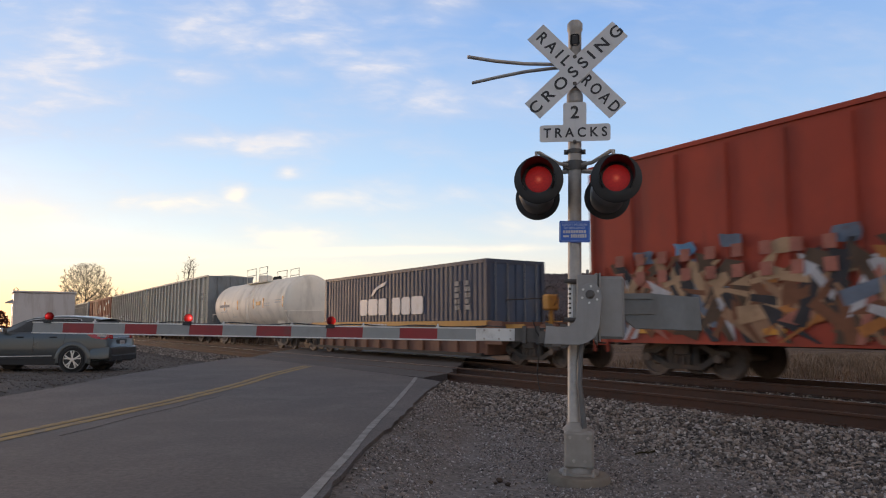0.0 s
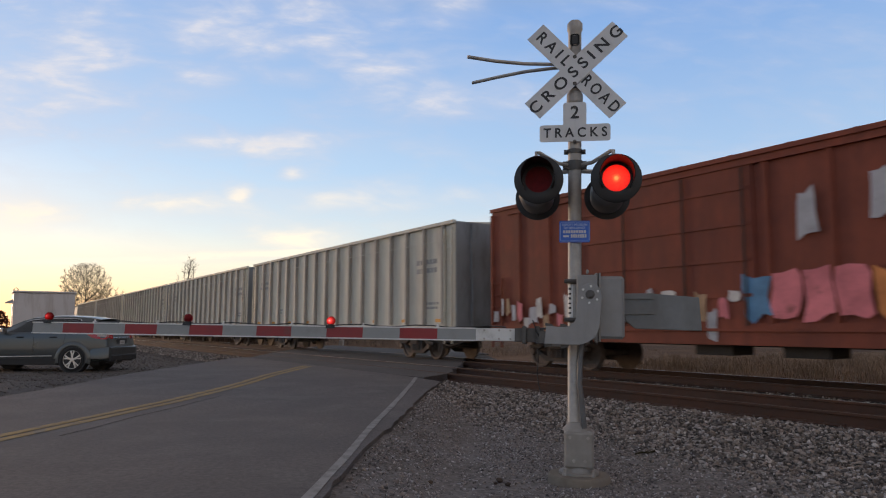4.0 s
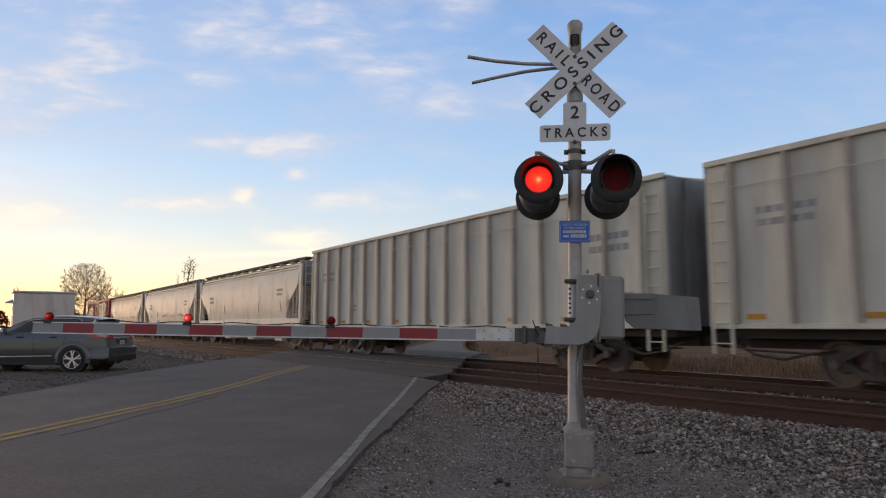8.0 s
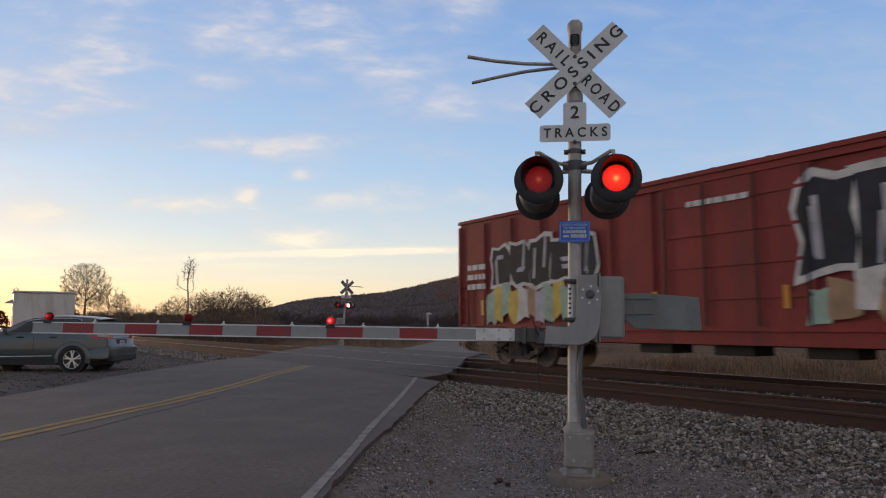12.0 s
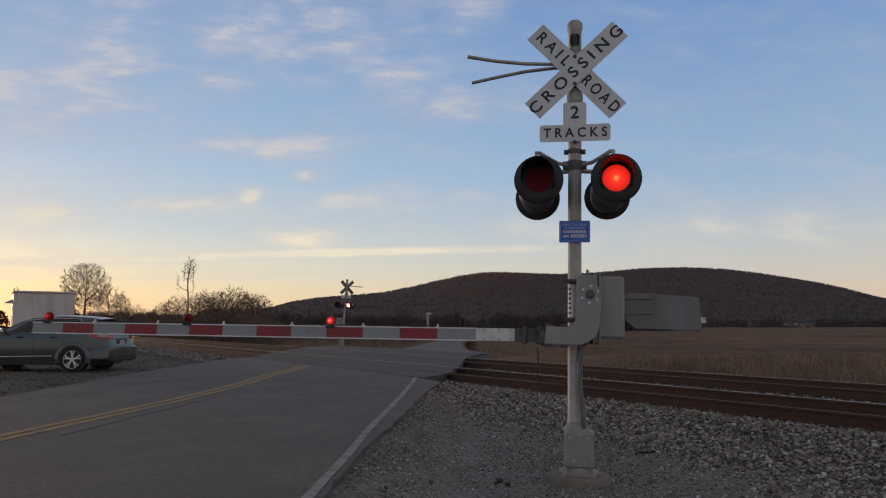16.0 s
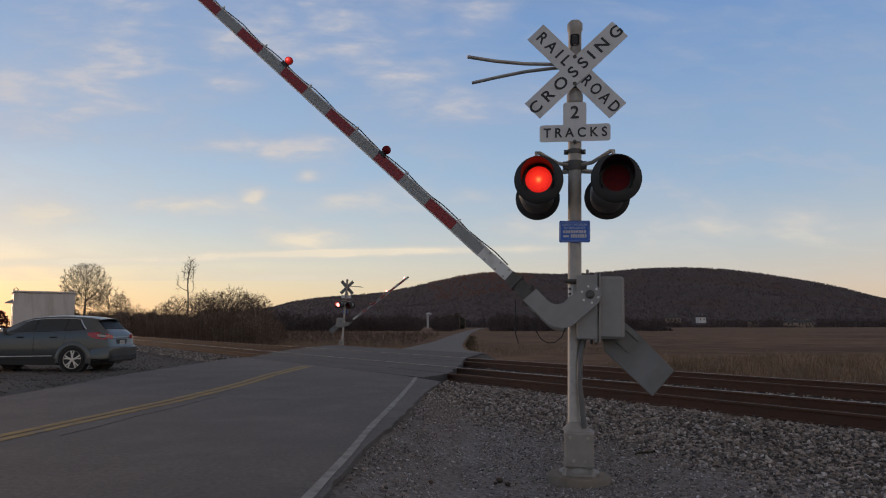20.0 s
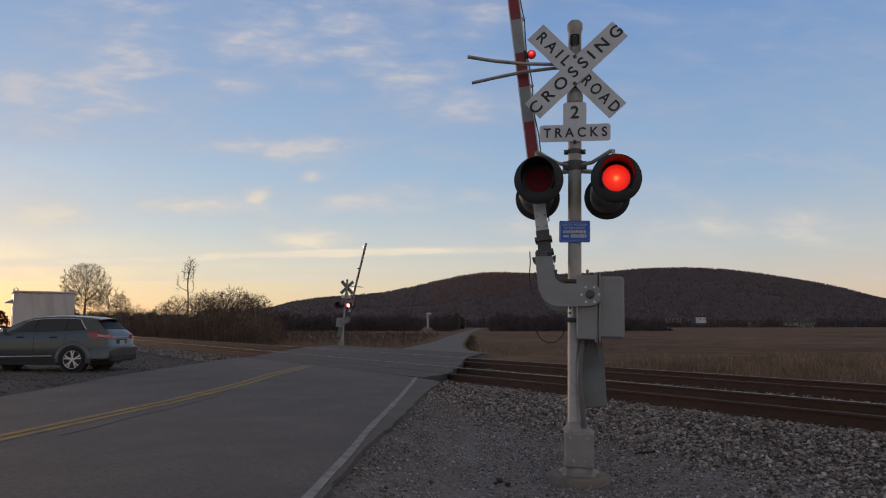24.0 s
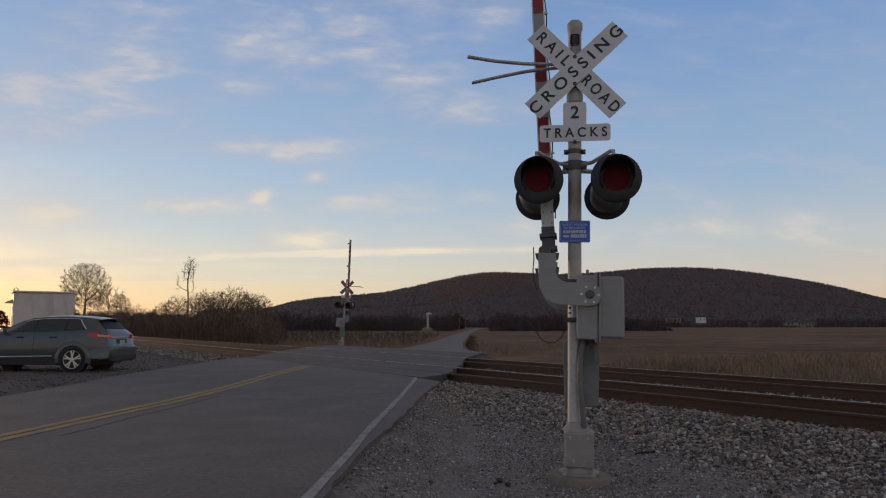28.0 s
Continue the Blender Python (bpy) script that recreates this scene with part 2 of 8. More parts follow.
M = dict(
    asphalt=mat("asphalt", (0.095, 0.083, 0.079), 0.85, vary=0.24, size=1.7, bump=0.5, grain=0.012, dirt=(0.124, 0.110, 0.103), amount=0.4, dsize=1.1, speckle=0.32, ssize=0.05),
    patch=mat("fresh_asphalt", (0.055, 0.050, 0.051), 0.85, vary=0.2, size=1.5, bump=0.5, grain=0.012, dirt=(0.078, 0.073, 0.072), amount=0.4, dsize=2.2, speckle=0.3, ssize=0.08),
    worn=mat("worn_road", (0.112, 0.104, 0.100), 0.9, vary=0.15, size=2.0, bump=0.4, grain=0.02, speckle=0.25, ssize=0.3),
    white_line=mat("worn_white_paint", (0.235, 0.228, 0.220), 0.8, vary=0.2, size=0.3, bump=0.4, grain=0.01, dirt=(0.12, 0.115, 0.11), amount=0.55, dsize=0.14),
    yellow_line=mat("worn_yellow_paint", (0.28, 0.185, 0.058), 0.8, vary=0.2, size=0.3, bump=0.4, grain=0.01, dirt=(0.11, 0.10, 0.09), amount=0.6, dsize=0.16),
    lot=mat("lot_stones", (0.125, 0.118, 0.118), 0.9, vary=0.3, size=0.05, bump=0.4, grain=0.01, piece=0.6),
    gravel=mat("gravel_stones", (0.285, 0.270, 0.272), 0.9, vary=0.3, size=0.05, bump=0.4, grain=0.01, piece=0.8),
    ballast=mat("ballast_stones", (0.262, 0.240, 0.228), 0.9, vary=0.3, size=0.06, bump=0.5, grain=0.012, piece=0.85, dirt=(0.19, 0.145, 0.11), amount=0.2, dsize=0.4),
    rail=mat("rusty_rail", (0.060, 0.026, 0.015), 0.85, metal=0.0, vary=0.3, size=0.3, bump=0.3, grain=0.01, dirt=(0.05, 0.03, 0.022), amount=0.5, dsize=0.4),
    railhead=mat("polished_railhead", (0.46, 0.44, 0.42), 0.36, metal=1.0, vary=0.15, size=0.2, bump=0.05),
    dull_head=mat("dull_railhead", (0.10, 0.068, 0.05), 0.6, metal=0.3, vary=0.25, size=0.3, bump=0.05),
    tie=mat("weathered_tie", (0.085, 0.062, 0.048), 0.9, vary=0.35, size=0.25, bump=0.6, grain=0.015, piece=0.3),
    cast=mat("cast_alloy", (0.26, 0.245, 0.225), 0.6, metal=0.1, vary=0.15, size=0.15, bump=0.2, grain=0.012, dirt=(0.20, 0.185, 0.17), amount=0.45, dsize=0.2),
    steel=mat("galvanized_steel", (0.36, 0.335, 0.305), 0.55, metal=0.35, vary=0.18, size=0.12, bump=0.08, grain=0.01, dirt=(0.25, 0.24, 0.23), amount=0.35, dsize=0.25, streak=3),
    alu=mat("painted_aluminium", (0.25, 0.247, 0.243), 0.55, metal=0.1, vary=0.12, size=0.2, bump=0.06, grain=0.01, dirt=(0.22, 0.215, 0.21), amount=0.4, dsize=0.3, streak=3),
    weight=mat("weathered_blue_grey", (0.165, 0.172, 0.172), 0.6, metal=0.1, vary=0.15, size=0.25, bump=0.06, grain=0.01, dirt=(0.13, 0.13, 0.125), amount=0.45, dsize=0.3, streak=2),
    dark_steel=mat("dark_steel", (0.085, 0.080, 0.075), 0.55, metal=0.4, vary=0.25, size=0.1, bump=0.1),
    black=mat("black_paint", (0.012, 0.012, 0.013), 0.5, vary=0.2, size=0.2, bump=0.05),
    hood=mat("grey_hood", (0.11, 0.11, 0.112), 0.5, vary=0.2, size=0.2, bump=0.05),
    sign=mat("sign_sheeting", (0.60, 0.60, 0.60), 0.5, vary=0.06, size=0.4, bump=0.03, dirt=(0.45, 0.45, 0.44), amount=0.3, dsize=0.25, streak=3),
    sign_black=mat("sign_black", (0.02, 0.02, 0.022), 0.5, vary=0.1, bump=0.0),
    sign_blue=mat("sign_blue", (0.03, 0.12, 0.50), 0.45, vary=0.08, bump=0.03),
    sign_pale=mat("sign_pale_blue", (0.35, 0.45, 0.68), 0.5, vary=0.05, bump=0.0),
    red_tape=mat("red_sheeting", (0.225, 0.012, 0.014), 0.45, vary=0.1, size=0.2, bump=0.03, dirt=(0.13, 0.03, 0.03), amount=0.3, dsize=0.15),
    white_tape=mat("white_sheeting", (0.25, 0.26, 0.257), 0.45, vary=0.08, size=0.2, bump=0.03, dirt=(0.20, 0.20, 0.195), amount=0.35, dsize=0.2),
    white_arm=mat("bare_arm", (0.62, 0.62, 0.60), 0.5, vary=0.08, size=0.2, bump=0.03, dirt=(0.4, 0.39, 0.37), amount=0.3, dsize=0.15),
    concrete=mat("concrete", (0.185, 0.157, 0.125), 0.9, vary=0.2, size=0.15, bump=0.5, grain=0.01, dirt=(0.17, 0.15, 0.13), amount=0.4, dsize=0.2),
    cable=mat("black_cable", (0.02, 0.02, 0.02), 0.6, vary=0.1, bump=0.0),
    red_glass=mat("red_glass_dark", (0.13, 0.006, 0.009), 0.6, vary=0.3, size=0.05, bump=0.2, grain=0.01, spec=0.15),
    box_red=mat("boxcar_red", (0.325, 0.054, 0.031), 0.65, vary=0.15, size=1.5, bump=0.1, dirt=(0.19, 0.05, 0.035), amount=0.4, dsize=0.7, streak=5, spec=0.25),
    box_brown=mat("boxcar_brown", (0.20, 0.056, 0.034), 0.7, vary=0.22, size=0.9, bump=0.15, dirt=(0.13, 0.042, 0.030), amount=0.5, dsize=0.5, streak=4, spec=0.25),
    box_maroon=mat("boxcar_maroon", (0.228, 0.040, 0.032), 0.65, vary=0.15, size=1.5, bump=0.1, dirt=(0.14, 0.038, 0.032), amount=0.4, dsize=0.6, streak=5, spec=0.25),
    navy=mat("container_navy", (0.030, 0.042, 0.075), 0.55, vary=0.15, size=1.5, bump=0.08, dirt=(0.07, 0.07, 0.08), amount=0.35, dsize=0.6, streak=4),
    rust=mat("well_rust", (0.17, 0.078, 0.050), 0.8, vary=0.25, size=0.8, bump=0.2, dirt=(0.11, 0.06, 0.045), amount=0.5, dsize=0.7, streak=3),
    yellow=mat("yellow_steel", (0.45, 0.22, 0.03), 0.6, vary=0.15, size=0.3, bump=0.1, dirt=(0.2, 0.1, 0.04), amount=0.4, dsize=0.3),
    hopper=mat("hopper_grey", (0.600, 0.573, 0.482), 0.65, vary=0.08, size=2.0, bump=0.06, dirt=(0.45, 0.41, 0.355), amount=0.45, dsize=0.9, streak=5, spec=0.25),
    # base grey darkened to hold the ribs' shaded sides; grime streaks on top
    hopper_rib=mat("shaded_rib_grey", (0.36, 0.335, 0.295), 0.7, vary=0.12, size=0.8, bump=0.06, dirt=(0.24, 0.22, 0.195), amount=0.5, dsize=0.5, streak=6),
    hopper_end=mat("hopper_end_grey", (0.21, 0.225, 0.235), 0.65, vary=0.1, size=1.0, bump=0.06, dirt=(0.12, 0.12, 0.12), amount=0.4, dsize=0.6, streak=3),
    cream=mat("hopper_cream", (0.76, 0.695, 0.565), 0.6, vary=0.08, size=2.0, bump=0.05, dirt=(0.54, 0.44, 0.31), amount=0.30, dsize=1.1, streak=3, spec=0.25),
    tank=mat("tank_white", (0.87, 0.79, 0.67), 0.65, vary=0.08, size=1.5, bump=0.04, dirt=(0.62, 0.55, 0.45), amount=0.35, dsize=0.8, streak=3, spec=0.25),
    dusty=mat("dusty_truck", (0.145, 0.122, 0.10), 0.85, vary=0.3, size=0.3, bump=0.3, dirt=(0.13, 0.10, 0.08), amount=0.45, dsize=0.3),
    door_blue=mat("container_door_blue", (0.040, 0.068, 0.125), 0.55, vary=0.2, size=0.6, bump=0.08, dirt=(0.09, 0.09, 0.10), amount=0.35, dsize=0.5, streak=3),
    truck=mat("truck_grime", (0.054, 0.045, 0.038), 0.85, vary=0.35, size=0.3, bump=0.3, dirt=(0.10, 0.06, 0.04), amount=0.4, dsize=0.3),
    wheel=mat("wheel_steel", (0.105, 0.078, 0.062), 0.7, metal=0.2, vary=0.3, size=0.2, bump=0.2),
    under=mat("underframe", (0.03, 0.028, 0.026), 0.85, vary=0.3, size=0.3, bump=0.2),
    stencil=mat("stencil_white", (0.55, 0.54, 0.52), 0.7, vary=0.15, size=0.3, bump=0.0),
    stencil_dark=mat("stencil_dark", (0.30, 0.29, 0.275), 0.7, vary=0.2, size=0.3, bump=0.0),
    reflector=mat("yellow_reflector", (0.55, 0.24, 0.02), 0.5, vary=0.15, size=0.2, bump=0.0),
)
LENS_ON = glow_mat("lens_lit", (1.0, 0.026, 0.012), 1.15, (0.82, 0.015, 0.008), core=0.0837)
LENS_HALF = glow_mat("lens_fading", (0.42, 0.010, 0.010), 0.36, (0.30, 0.008, 0.008), core=0.0837)
BALL_ON = glow_mat("arm_lamp_lit", (1.0, 0.03, 0.03), 1.05, (0.95, 0.06, 0.05), cell=0.03, ball=0.052)
FAR_LENS = glow_mat("distant_lens_lit", (1.0, 0.20, 0.17), 9.0, (1.0, 0.10, 0.08), cell=0.03)
FAR_BALL = glow_mat("distant_arm_lamp_lit", (1.0, 0.16, 0.12), 26.0, (1.0, 0.10, 0.08), cell=0.03)
BALL_STEADY = glow_mat("arm_lamp_steady", (0.70, 0.02, 0.02), 0.55, (0.5, 0.012, 0.012), cell=0.03, ball=0.052)


def rust_washed(m, z0, z1, rust):
    """Adds rust that has run down from an edge at height z1, in ragged streaks, to a paint."""
    nt = m.node_tree
    bsdf = nt.nodes["Principled BSDF"]
    paint = bsdf.inputs["Base Color"].links[0].from_socket
    tc = nt.nodes.new("ShaderNodeTexCoord")
    sp = nt.nodes.new("ShaderNodeSeparateXYZ")
    nt.links.new(tc.outputs["Object"], sp.inputs[0])
    mp = nt.nodes.new("ShaderNodeMapping")
    mp.inputs["Scale"].default_value = (1.1, 1.1, 0.22)
    nt.links.new(tc.outputs["Object"], mp.inputs[0])
    n = node(nt, "ShaderNodeTexNoise", Scale=1.0, Detail=6.0, Roughness=0.62)
    nt.links.new(mp.outputs[0], n.inputs["Vector"])
    run = nt.nodes.new("ShaderNodeMapRange")
    run.inputs[1].default_value, run.inputs[2].default_value = z0, z1
    nt.links.new(sp.outputs[2], run.inputs[0])
    f = maths(nt, "MULTIPLY", maths(nt, "SUBTRACT", maths(nt, "ADD", maths(nt, "MULTIPLY", n.outputs[0], 1.6), maths(nt, "MULTIPLY", run.outputs[0], 0.7)), 0.98), 1.3, clamp=True)
    nt.links.new(mixcol(nt, maths(nt, "MULTIPLY", f, 0.75), paint, rust), bsdf.inputs["Base Color"])
    return m


RUSTY_CREAM = rust_washed(mat("hopper_cream_rusty", (0.70, 0.625, 0.49), 0.6, vary=0.08, size=2.0, bump=0.05, dirt=(0.52, 0.43, 0.31), amount=0.30, dsize=1.1, streak=3, spec=0.25), 2.4, 4.3, (0.50, 0.30, 0.13))


# ---------------------------------------------------------------- mesh helpers
def box(bm, x0, x1, y0, y1, z0, z1, m=None):
    v = [bm.verts.new(p) for p in ((x0, y0, z0), (x1, y0, z0), (x1, y1, z0), (x0, y1, z0), (x0, y0, z1), (x1, y0, z1), (x1, y1, z1), (x0, y1, z1))]
    if m is not None:
        for a in v:
            a.co = m @ a.co
    for f in ((3, 2, 1, 0), (4, 5, 6, 7), (0, 1, 5, 4), (1, 2, 6, 5), (2, 3, 7, 6), (3, 0, 4, 7)):
        bm.faces.new([v[i] for i in f])
    return bm


def ring(p, way, r, n, twist=0.0):
    way = Vector(way).normalized()
    a = way.orthogonal().normalized() if abs(way.z) > 0.9 else way.cross(Vector((0, 0, 1))).normalized()
    b = way.cross(a)
    return [Vector(p) + (a * math.cos(twist + 2 * math.pi * i / n) + b * math.sin(twist + 2 * math.pi * i / n)) * r for i in range(n)]


def loft(bm, rings, caps=True):
    rows = [[bm.verts.new(p) for p in r] for r in rings]
    n = len(rows[0])
    for a, b in zip(rows, rows[1:]):
        for i in range(n):
            bm.faces.new((a[i], a[(i + 1) % n], b[(i + 1) % n], b[i]))
    if caps:
        bm.faces.new(list(reversed(rows[0])))
        bm.faces.new(rows[-1])
    return bm


def rod(bm, p0, p1, r0, r1=None, n=14, caps=True):
    p0, p1 = Vector(p0), Vector(p1)
    return loft(bm, [ring(p0, p1 - p0, r0, n), ring(p1, p1 - p0, r0 if r1 is None else r1, n)], caps)


def tube(bm, pts, r, n=8):
    pts = [Vector(p) for p in pts]
    rings = []
    for i, p in enumerate(pts):
        way = pts[min(i + 1, len(pts) - 1)] - pts[max(i - 1, 0)]
        rings.append(ring(p, way, r, n))
    return loft(bm, rings)


def slab(bm, poly, way):
    """A flat outline of 3D points pushed along a way into a solid."""
    way = Vector(way)
    lo = [bm.verts.new(p) for p in poly]
    hi = [bm.verts.new(Vector(p) + way) for p in poly]
    n = len(lo)
    bm.faces.new(lo)
    bm.faces.new(list(reversed(hi)))
    for i in range(n):
        bm.faces.new((lo[(i + 1) % n], lo[i], hi[i], hi[(i + 1) % n]))
    return bm


def spin(bm, profile, centre, axis, n=24, caps=True):
    """A solid of revolution: profile of (distance along the axis, radius)."""
    axis = Vector(axis).normalized()
    return loft(bm, [ring(Vector(centre) + axis * d, axis, max(r, 0.0005), n) for d, r in profile], caps)


def mesh_of(bm, name, mats, smooth=False, bevel=0.0):
    if bevel:
        bmesh.ops.bevel(bm, geom=bm.edges[:], offset=bevel, segments=1, affect="EDGES")
    bmesh.ops.recalc_face_normals(bm, faces=bm.faces[:])
    me = bpy.data.meshes.new(name)
    bm.to_mesh(me)
    bm.free()
    for m in (mats if isinstance(mats, (list, tuple)) else [mats]):
        me.materials.append(m)
    if smooth:
        me.shade_smooth()
        me.set_sharp_from_angle(angle=radians(38))
    return me


def part(name, bm, material, parent=None, label="", smooth=False, bevel=0.0, at=None):
    ob = new(name, mesh_of(bm, name, material, smooth, bevel))
    if parent is not None:
        ob.parent = parent
    if at is not None:
        ob.matrix_basis = at
    return tagged(ob, label)


def bm_new():
    return bmesh.new()


def thing(name, m, label, category, group="", kind=""):
    ob = new(name)
    ob.empty_display_size = 0.3
    ob.matrix_basis = m
    return tagged(ob, label, category, group, kind)


def lettering(name, text, size, material, parent, m, label="", squeeze=1.0, depth=0.002, fat=0.018):
    cu = bpy.data.curves.new(name, "FONT")
    cu.body, cu.size, cu.align_x, cu.align_y, cu.extrude = text, size, "CENTER", "CENTER", depth
    cu.offset = size * fat
    tmp = bpy.data.objects.new(name, cu)
    scene.collection.objects.link(tmp)
    bpy.context.view_layer.update()
    me = bpy.data.meshes.new_from_object(tmp.evaluated_get(bpy.context.evaluated_depsgraph_get()))
    bpy.data.objects.remove(tmp)
    me.transform(Matrix.Diagonal((squeeze, 1, 1, 1)))
    me.materials.clear()
    me.materials.append(material)
    ob = new(name, me)
    ob.parent = parent
    ob.matrix_basis = m
    return tagged(ob, label)


def joined(name, verts, faces, mats, smooth=False):
    me = bpy.data.meshes.new(name)
    me.from_pydata(verts, [], faces)
    for m in (mats if isinstance(mats, (list, tuple)) else [mats]):
        me.materials.append(m)
    if smooth:
        me.shade_smooth()
    return me

# ---------------------------------------------------------------- ground, road, tracks
def smooth(a, b, x):
    t = min(1.0, max(0.0, (x - a) / (b - a)))
    return t * t * (3 - 2 * t)


def lerp(table, x):
    for (x0, y0), (x1, y1) in zip(table, table[1:]):
        if x <= x1:
            return y0 + (y1 - y0) * max(0.0, (x - x0) / (x1 - x0))
    return table[-1][1]


RIGHT_EDGE = [(-200, -3.0), (0, -1.05), (7.3, -0.84), (9.5, -0.62), (13.2, -0.34), (17, 0.15), (22, 0.9), (28.8, 1.75), (31, 1.7), (36, 1.2), (45, 1.25), (56, 1.6), (84, 2.9), (127, 5.0), (290, 15.2), (400, 24)]
LEFT_EDGE = [(-200, -9.5), (0, -7.9), (26, -7.8), (30, -5.5), (33, -2.7), (58, -1.0), (84, 0.3), (105, 1.4), (290, 12.2), (400, 20)]


def road_z(y):
    return lerp([(-200, -0.4), (0, -0.12), (10, -0.10), (15, -0.06), (17, -0.012), (32, -0.012), (40, -0.10), (60, -0.18), (400, 0.12)], y)


def ground_z(x, y):
    d = x * ACROSS.x + y * ACROSS.y
    z = lerp([(-400, -0.9), (-30, -0.5), (0, -0.46), (6.4, -0.40), (7.6, -0.33), (9.0, -0.20), (16.0, -0.20), (17.2, -0.34), (19, -0.46), (23, -0.40),
              (60, -0.25), (600, 0.35), (1500, 1.0)], d)
    lot = smooth(-8.2, -9.5, x) * smooth(8.6, 7.0, d) * smooth(-20, 5, y)
    z = z * (1 - lot) + lot * -0.20
    lo, hi = lerp(LEFT_EDGE, y), lerp(RIGHT_EDGE, y)
    out = max(lo - x, x - hi, 0.0)
    near = smooth(1.1, 0.0, out)
    z = z * (1 - near) + (road_z(y) - 0.05) * near
    if out == 0.0:
        z = road_z(y) - 0.05
    if 9.0 < d < 16.2:
        z = min(z, -0.2)
    if math.hypot(x, y) < 60:
        z += 0.02 * noise.noise(Vector((x * 0.9, y * 0.9, 0))) * (1 if out > 0.3 else 0)
    return z


def axis(lo, hi, fine_lo, fine_hi, step, grow):
    xs = list(np.arange(fine_lo, fine_hi + 1e-6, step))
    d = step
    while xs[-1] < hi:
        d *= grow
        xs.append(xs[-1] + d)
    d = step
    while xs[0] > lo:
        d *= grow
        xs.insert(0, xs[0] - d)
    return [float(v) for v in xs]


def land_material():
    """Gravel near the tracks and in the lot, dry tan grass beyond."""
    m = bpy.data.materials.new("land")
    m.use_nodes = True
    nt = m.node_tree
    bsdf = nt.nodes["Principled BSDF"]
    bsdf.inputs["Roughness"].default_value = 0.95
    bsdf.inputs["Specular IOR Level"].default_value = 0.2
    tc = nt.nodes.new("ShaderNodeTexCoord")
    sp = nt.nodes.new("ShaderNodeSeparateXYZ")
    nt.links.new(tc.outputs["Object"], sp.inputs[0])
    d = maths(nt, "ADD", maths(nt, "MULTIPLY", sp.outputs[0], ACROSS.x), maths(nt, "MULTIPLY", sp.outputs[1], ACROSS.y))

    def noisy(size, detail=6.0):
        n = node(nt, "ShaderNodeTexNoise", Scale=1 / size, Detail=detail, Roughness=0.65)
        nt.links.new(tc.outputs["Object"], n.inputs["Vector"])
        return n.outputs[0]
    stones = node(nt, "ShaderNodeTexVoronoi", Scale=26.0)
    nt.links.new(tc.outputs["Object"], stones.inputs["Vector"])
    grit = ramp(nt, [(0.2, (0.096, 0.086, 0.082)), (0.8, (0.255, 0.232, 0.222))], stones.outputs["Color"]).outputs[0]
    dust = ramp(nt, [(0.36, (0.098, 0.084, 0.074)), (0.66, (0.205, 0.197, 0.198))], noisy(0.9)).outputs[0]
    gravel = mixcol(nt, 0.55, grit, dust)
    tone = ramp(nt, [(0.3, (0.080, 0.044, 0.022)), (0.5, (0.124, 0.071, 0.038)), (0.7, (0.185, 0.113, 0.065))], noisy(3.0)).outputs[0]
    wide = ramp(nt, [(0.35, (0.62, 0.58, 0.55)), (0.65, (1.25, 1.2, 1.15))], noisy(26.0)).outputs[0]
    grass = mixcol(nt, 1.0, tone, wide, "MULTIPLY")
    edge = maths(nt, "ADD", d, maths(nt, "MULTIPLY", noisy(1.5), 2.5))
    f = nt.nodes.new("ShaderNodeMapRange")
    f.inputs[1].default_value, f.inputs[2].default_value = 19.2, 22.0
    nt.links.new(edge, f.inputs[0])
    g = nt.nodes.new("ShaderNodeMapRange")       # grass again far off behind the lot
    g.inputs[1].default_value, g.inputs[2].default_value = 60.0, 90.0
    nt.links.new(sp.outputs[1], g.inputs[0])
    both = maths(nt, "MAXIMUM", f.outputs[0], g.outputs[0])
    lot = nt.nodes.new("ShaderNodeMapRange")     # dark dusty gravel of the lot
    lot.inputs[1].default_value, lot.inputs[2].default_value = -7.4, -8.2
    nt.links.new(sp.outputs[0], lot.inputs[0])
    gravel = mixcol(nt, lot.outputs[0], gravel, mixcol(nt, 1.0, gravel, (0.58, 0.58, 0.58), "MULTIPLY"))
    bed = nt.nodes.new("ShaderNodeMapRange")     # ballast bed darkened: shade in the gaps between stones, put into the colour
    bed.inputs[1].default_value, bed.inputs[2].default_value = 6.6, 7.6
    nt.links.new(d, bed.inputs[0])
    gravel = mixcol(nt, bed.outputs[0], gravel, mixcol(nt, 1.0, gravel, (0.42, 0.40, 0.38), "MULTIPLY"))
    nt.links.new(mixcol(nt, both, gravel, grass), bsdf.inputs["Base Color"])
    b = node(nt, "ShaderNodeBump", Strength=0.6, Distance=0.02)
    nt.links.new(stones.outputs["Distance"], b.inputs["Height"])
    nt.links.new(b.outputs[0], bsdf.inputs["Normal"])
    return m


def ground():
    xs = axis(-4600, 4600, -22, 16, 0.3, 1.13)
    ys = axis(-600, 4600, 2.0, 34, 0.3, 1.13)
    verts = [(x, y, ground_z(x, y)) for y in ys for x in xs]
    n = len(xs)
    faces = [(j * n + i, j * n + i + 1, (j + 1) * n + i + 1, (j + 1) * n + i) for j in range(len(ys) - 1) for i in range(n - 1)]
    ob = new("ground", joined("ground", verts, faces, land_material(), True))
    tagged(ob, "grey gravel verge turning into a tan dry field", "ground", kind="structure")


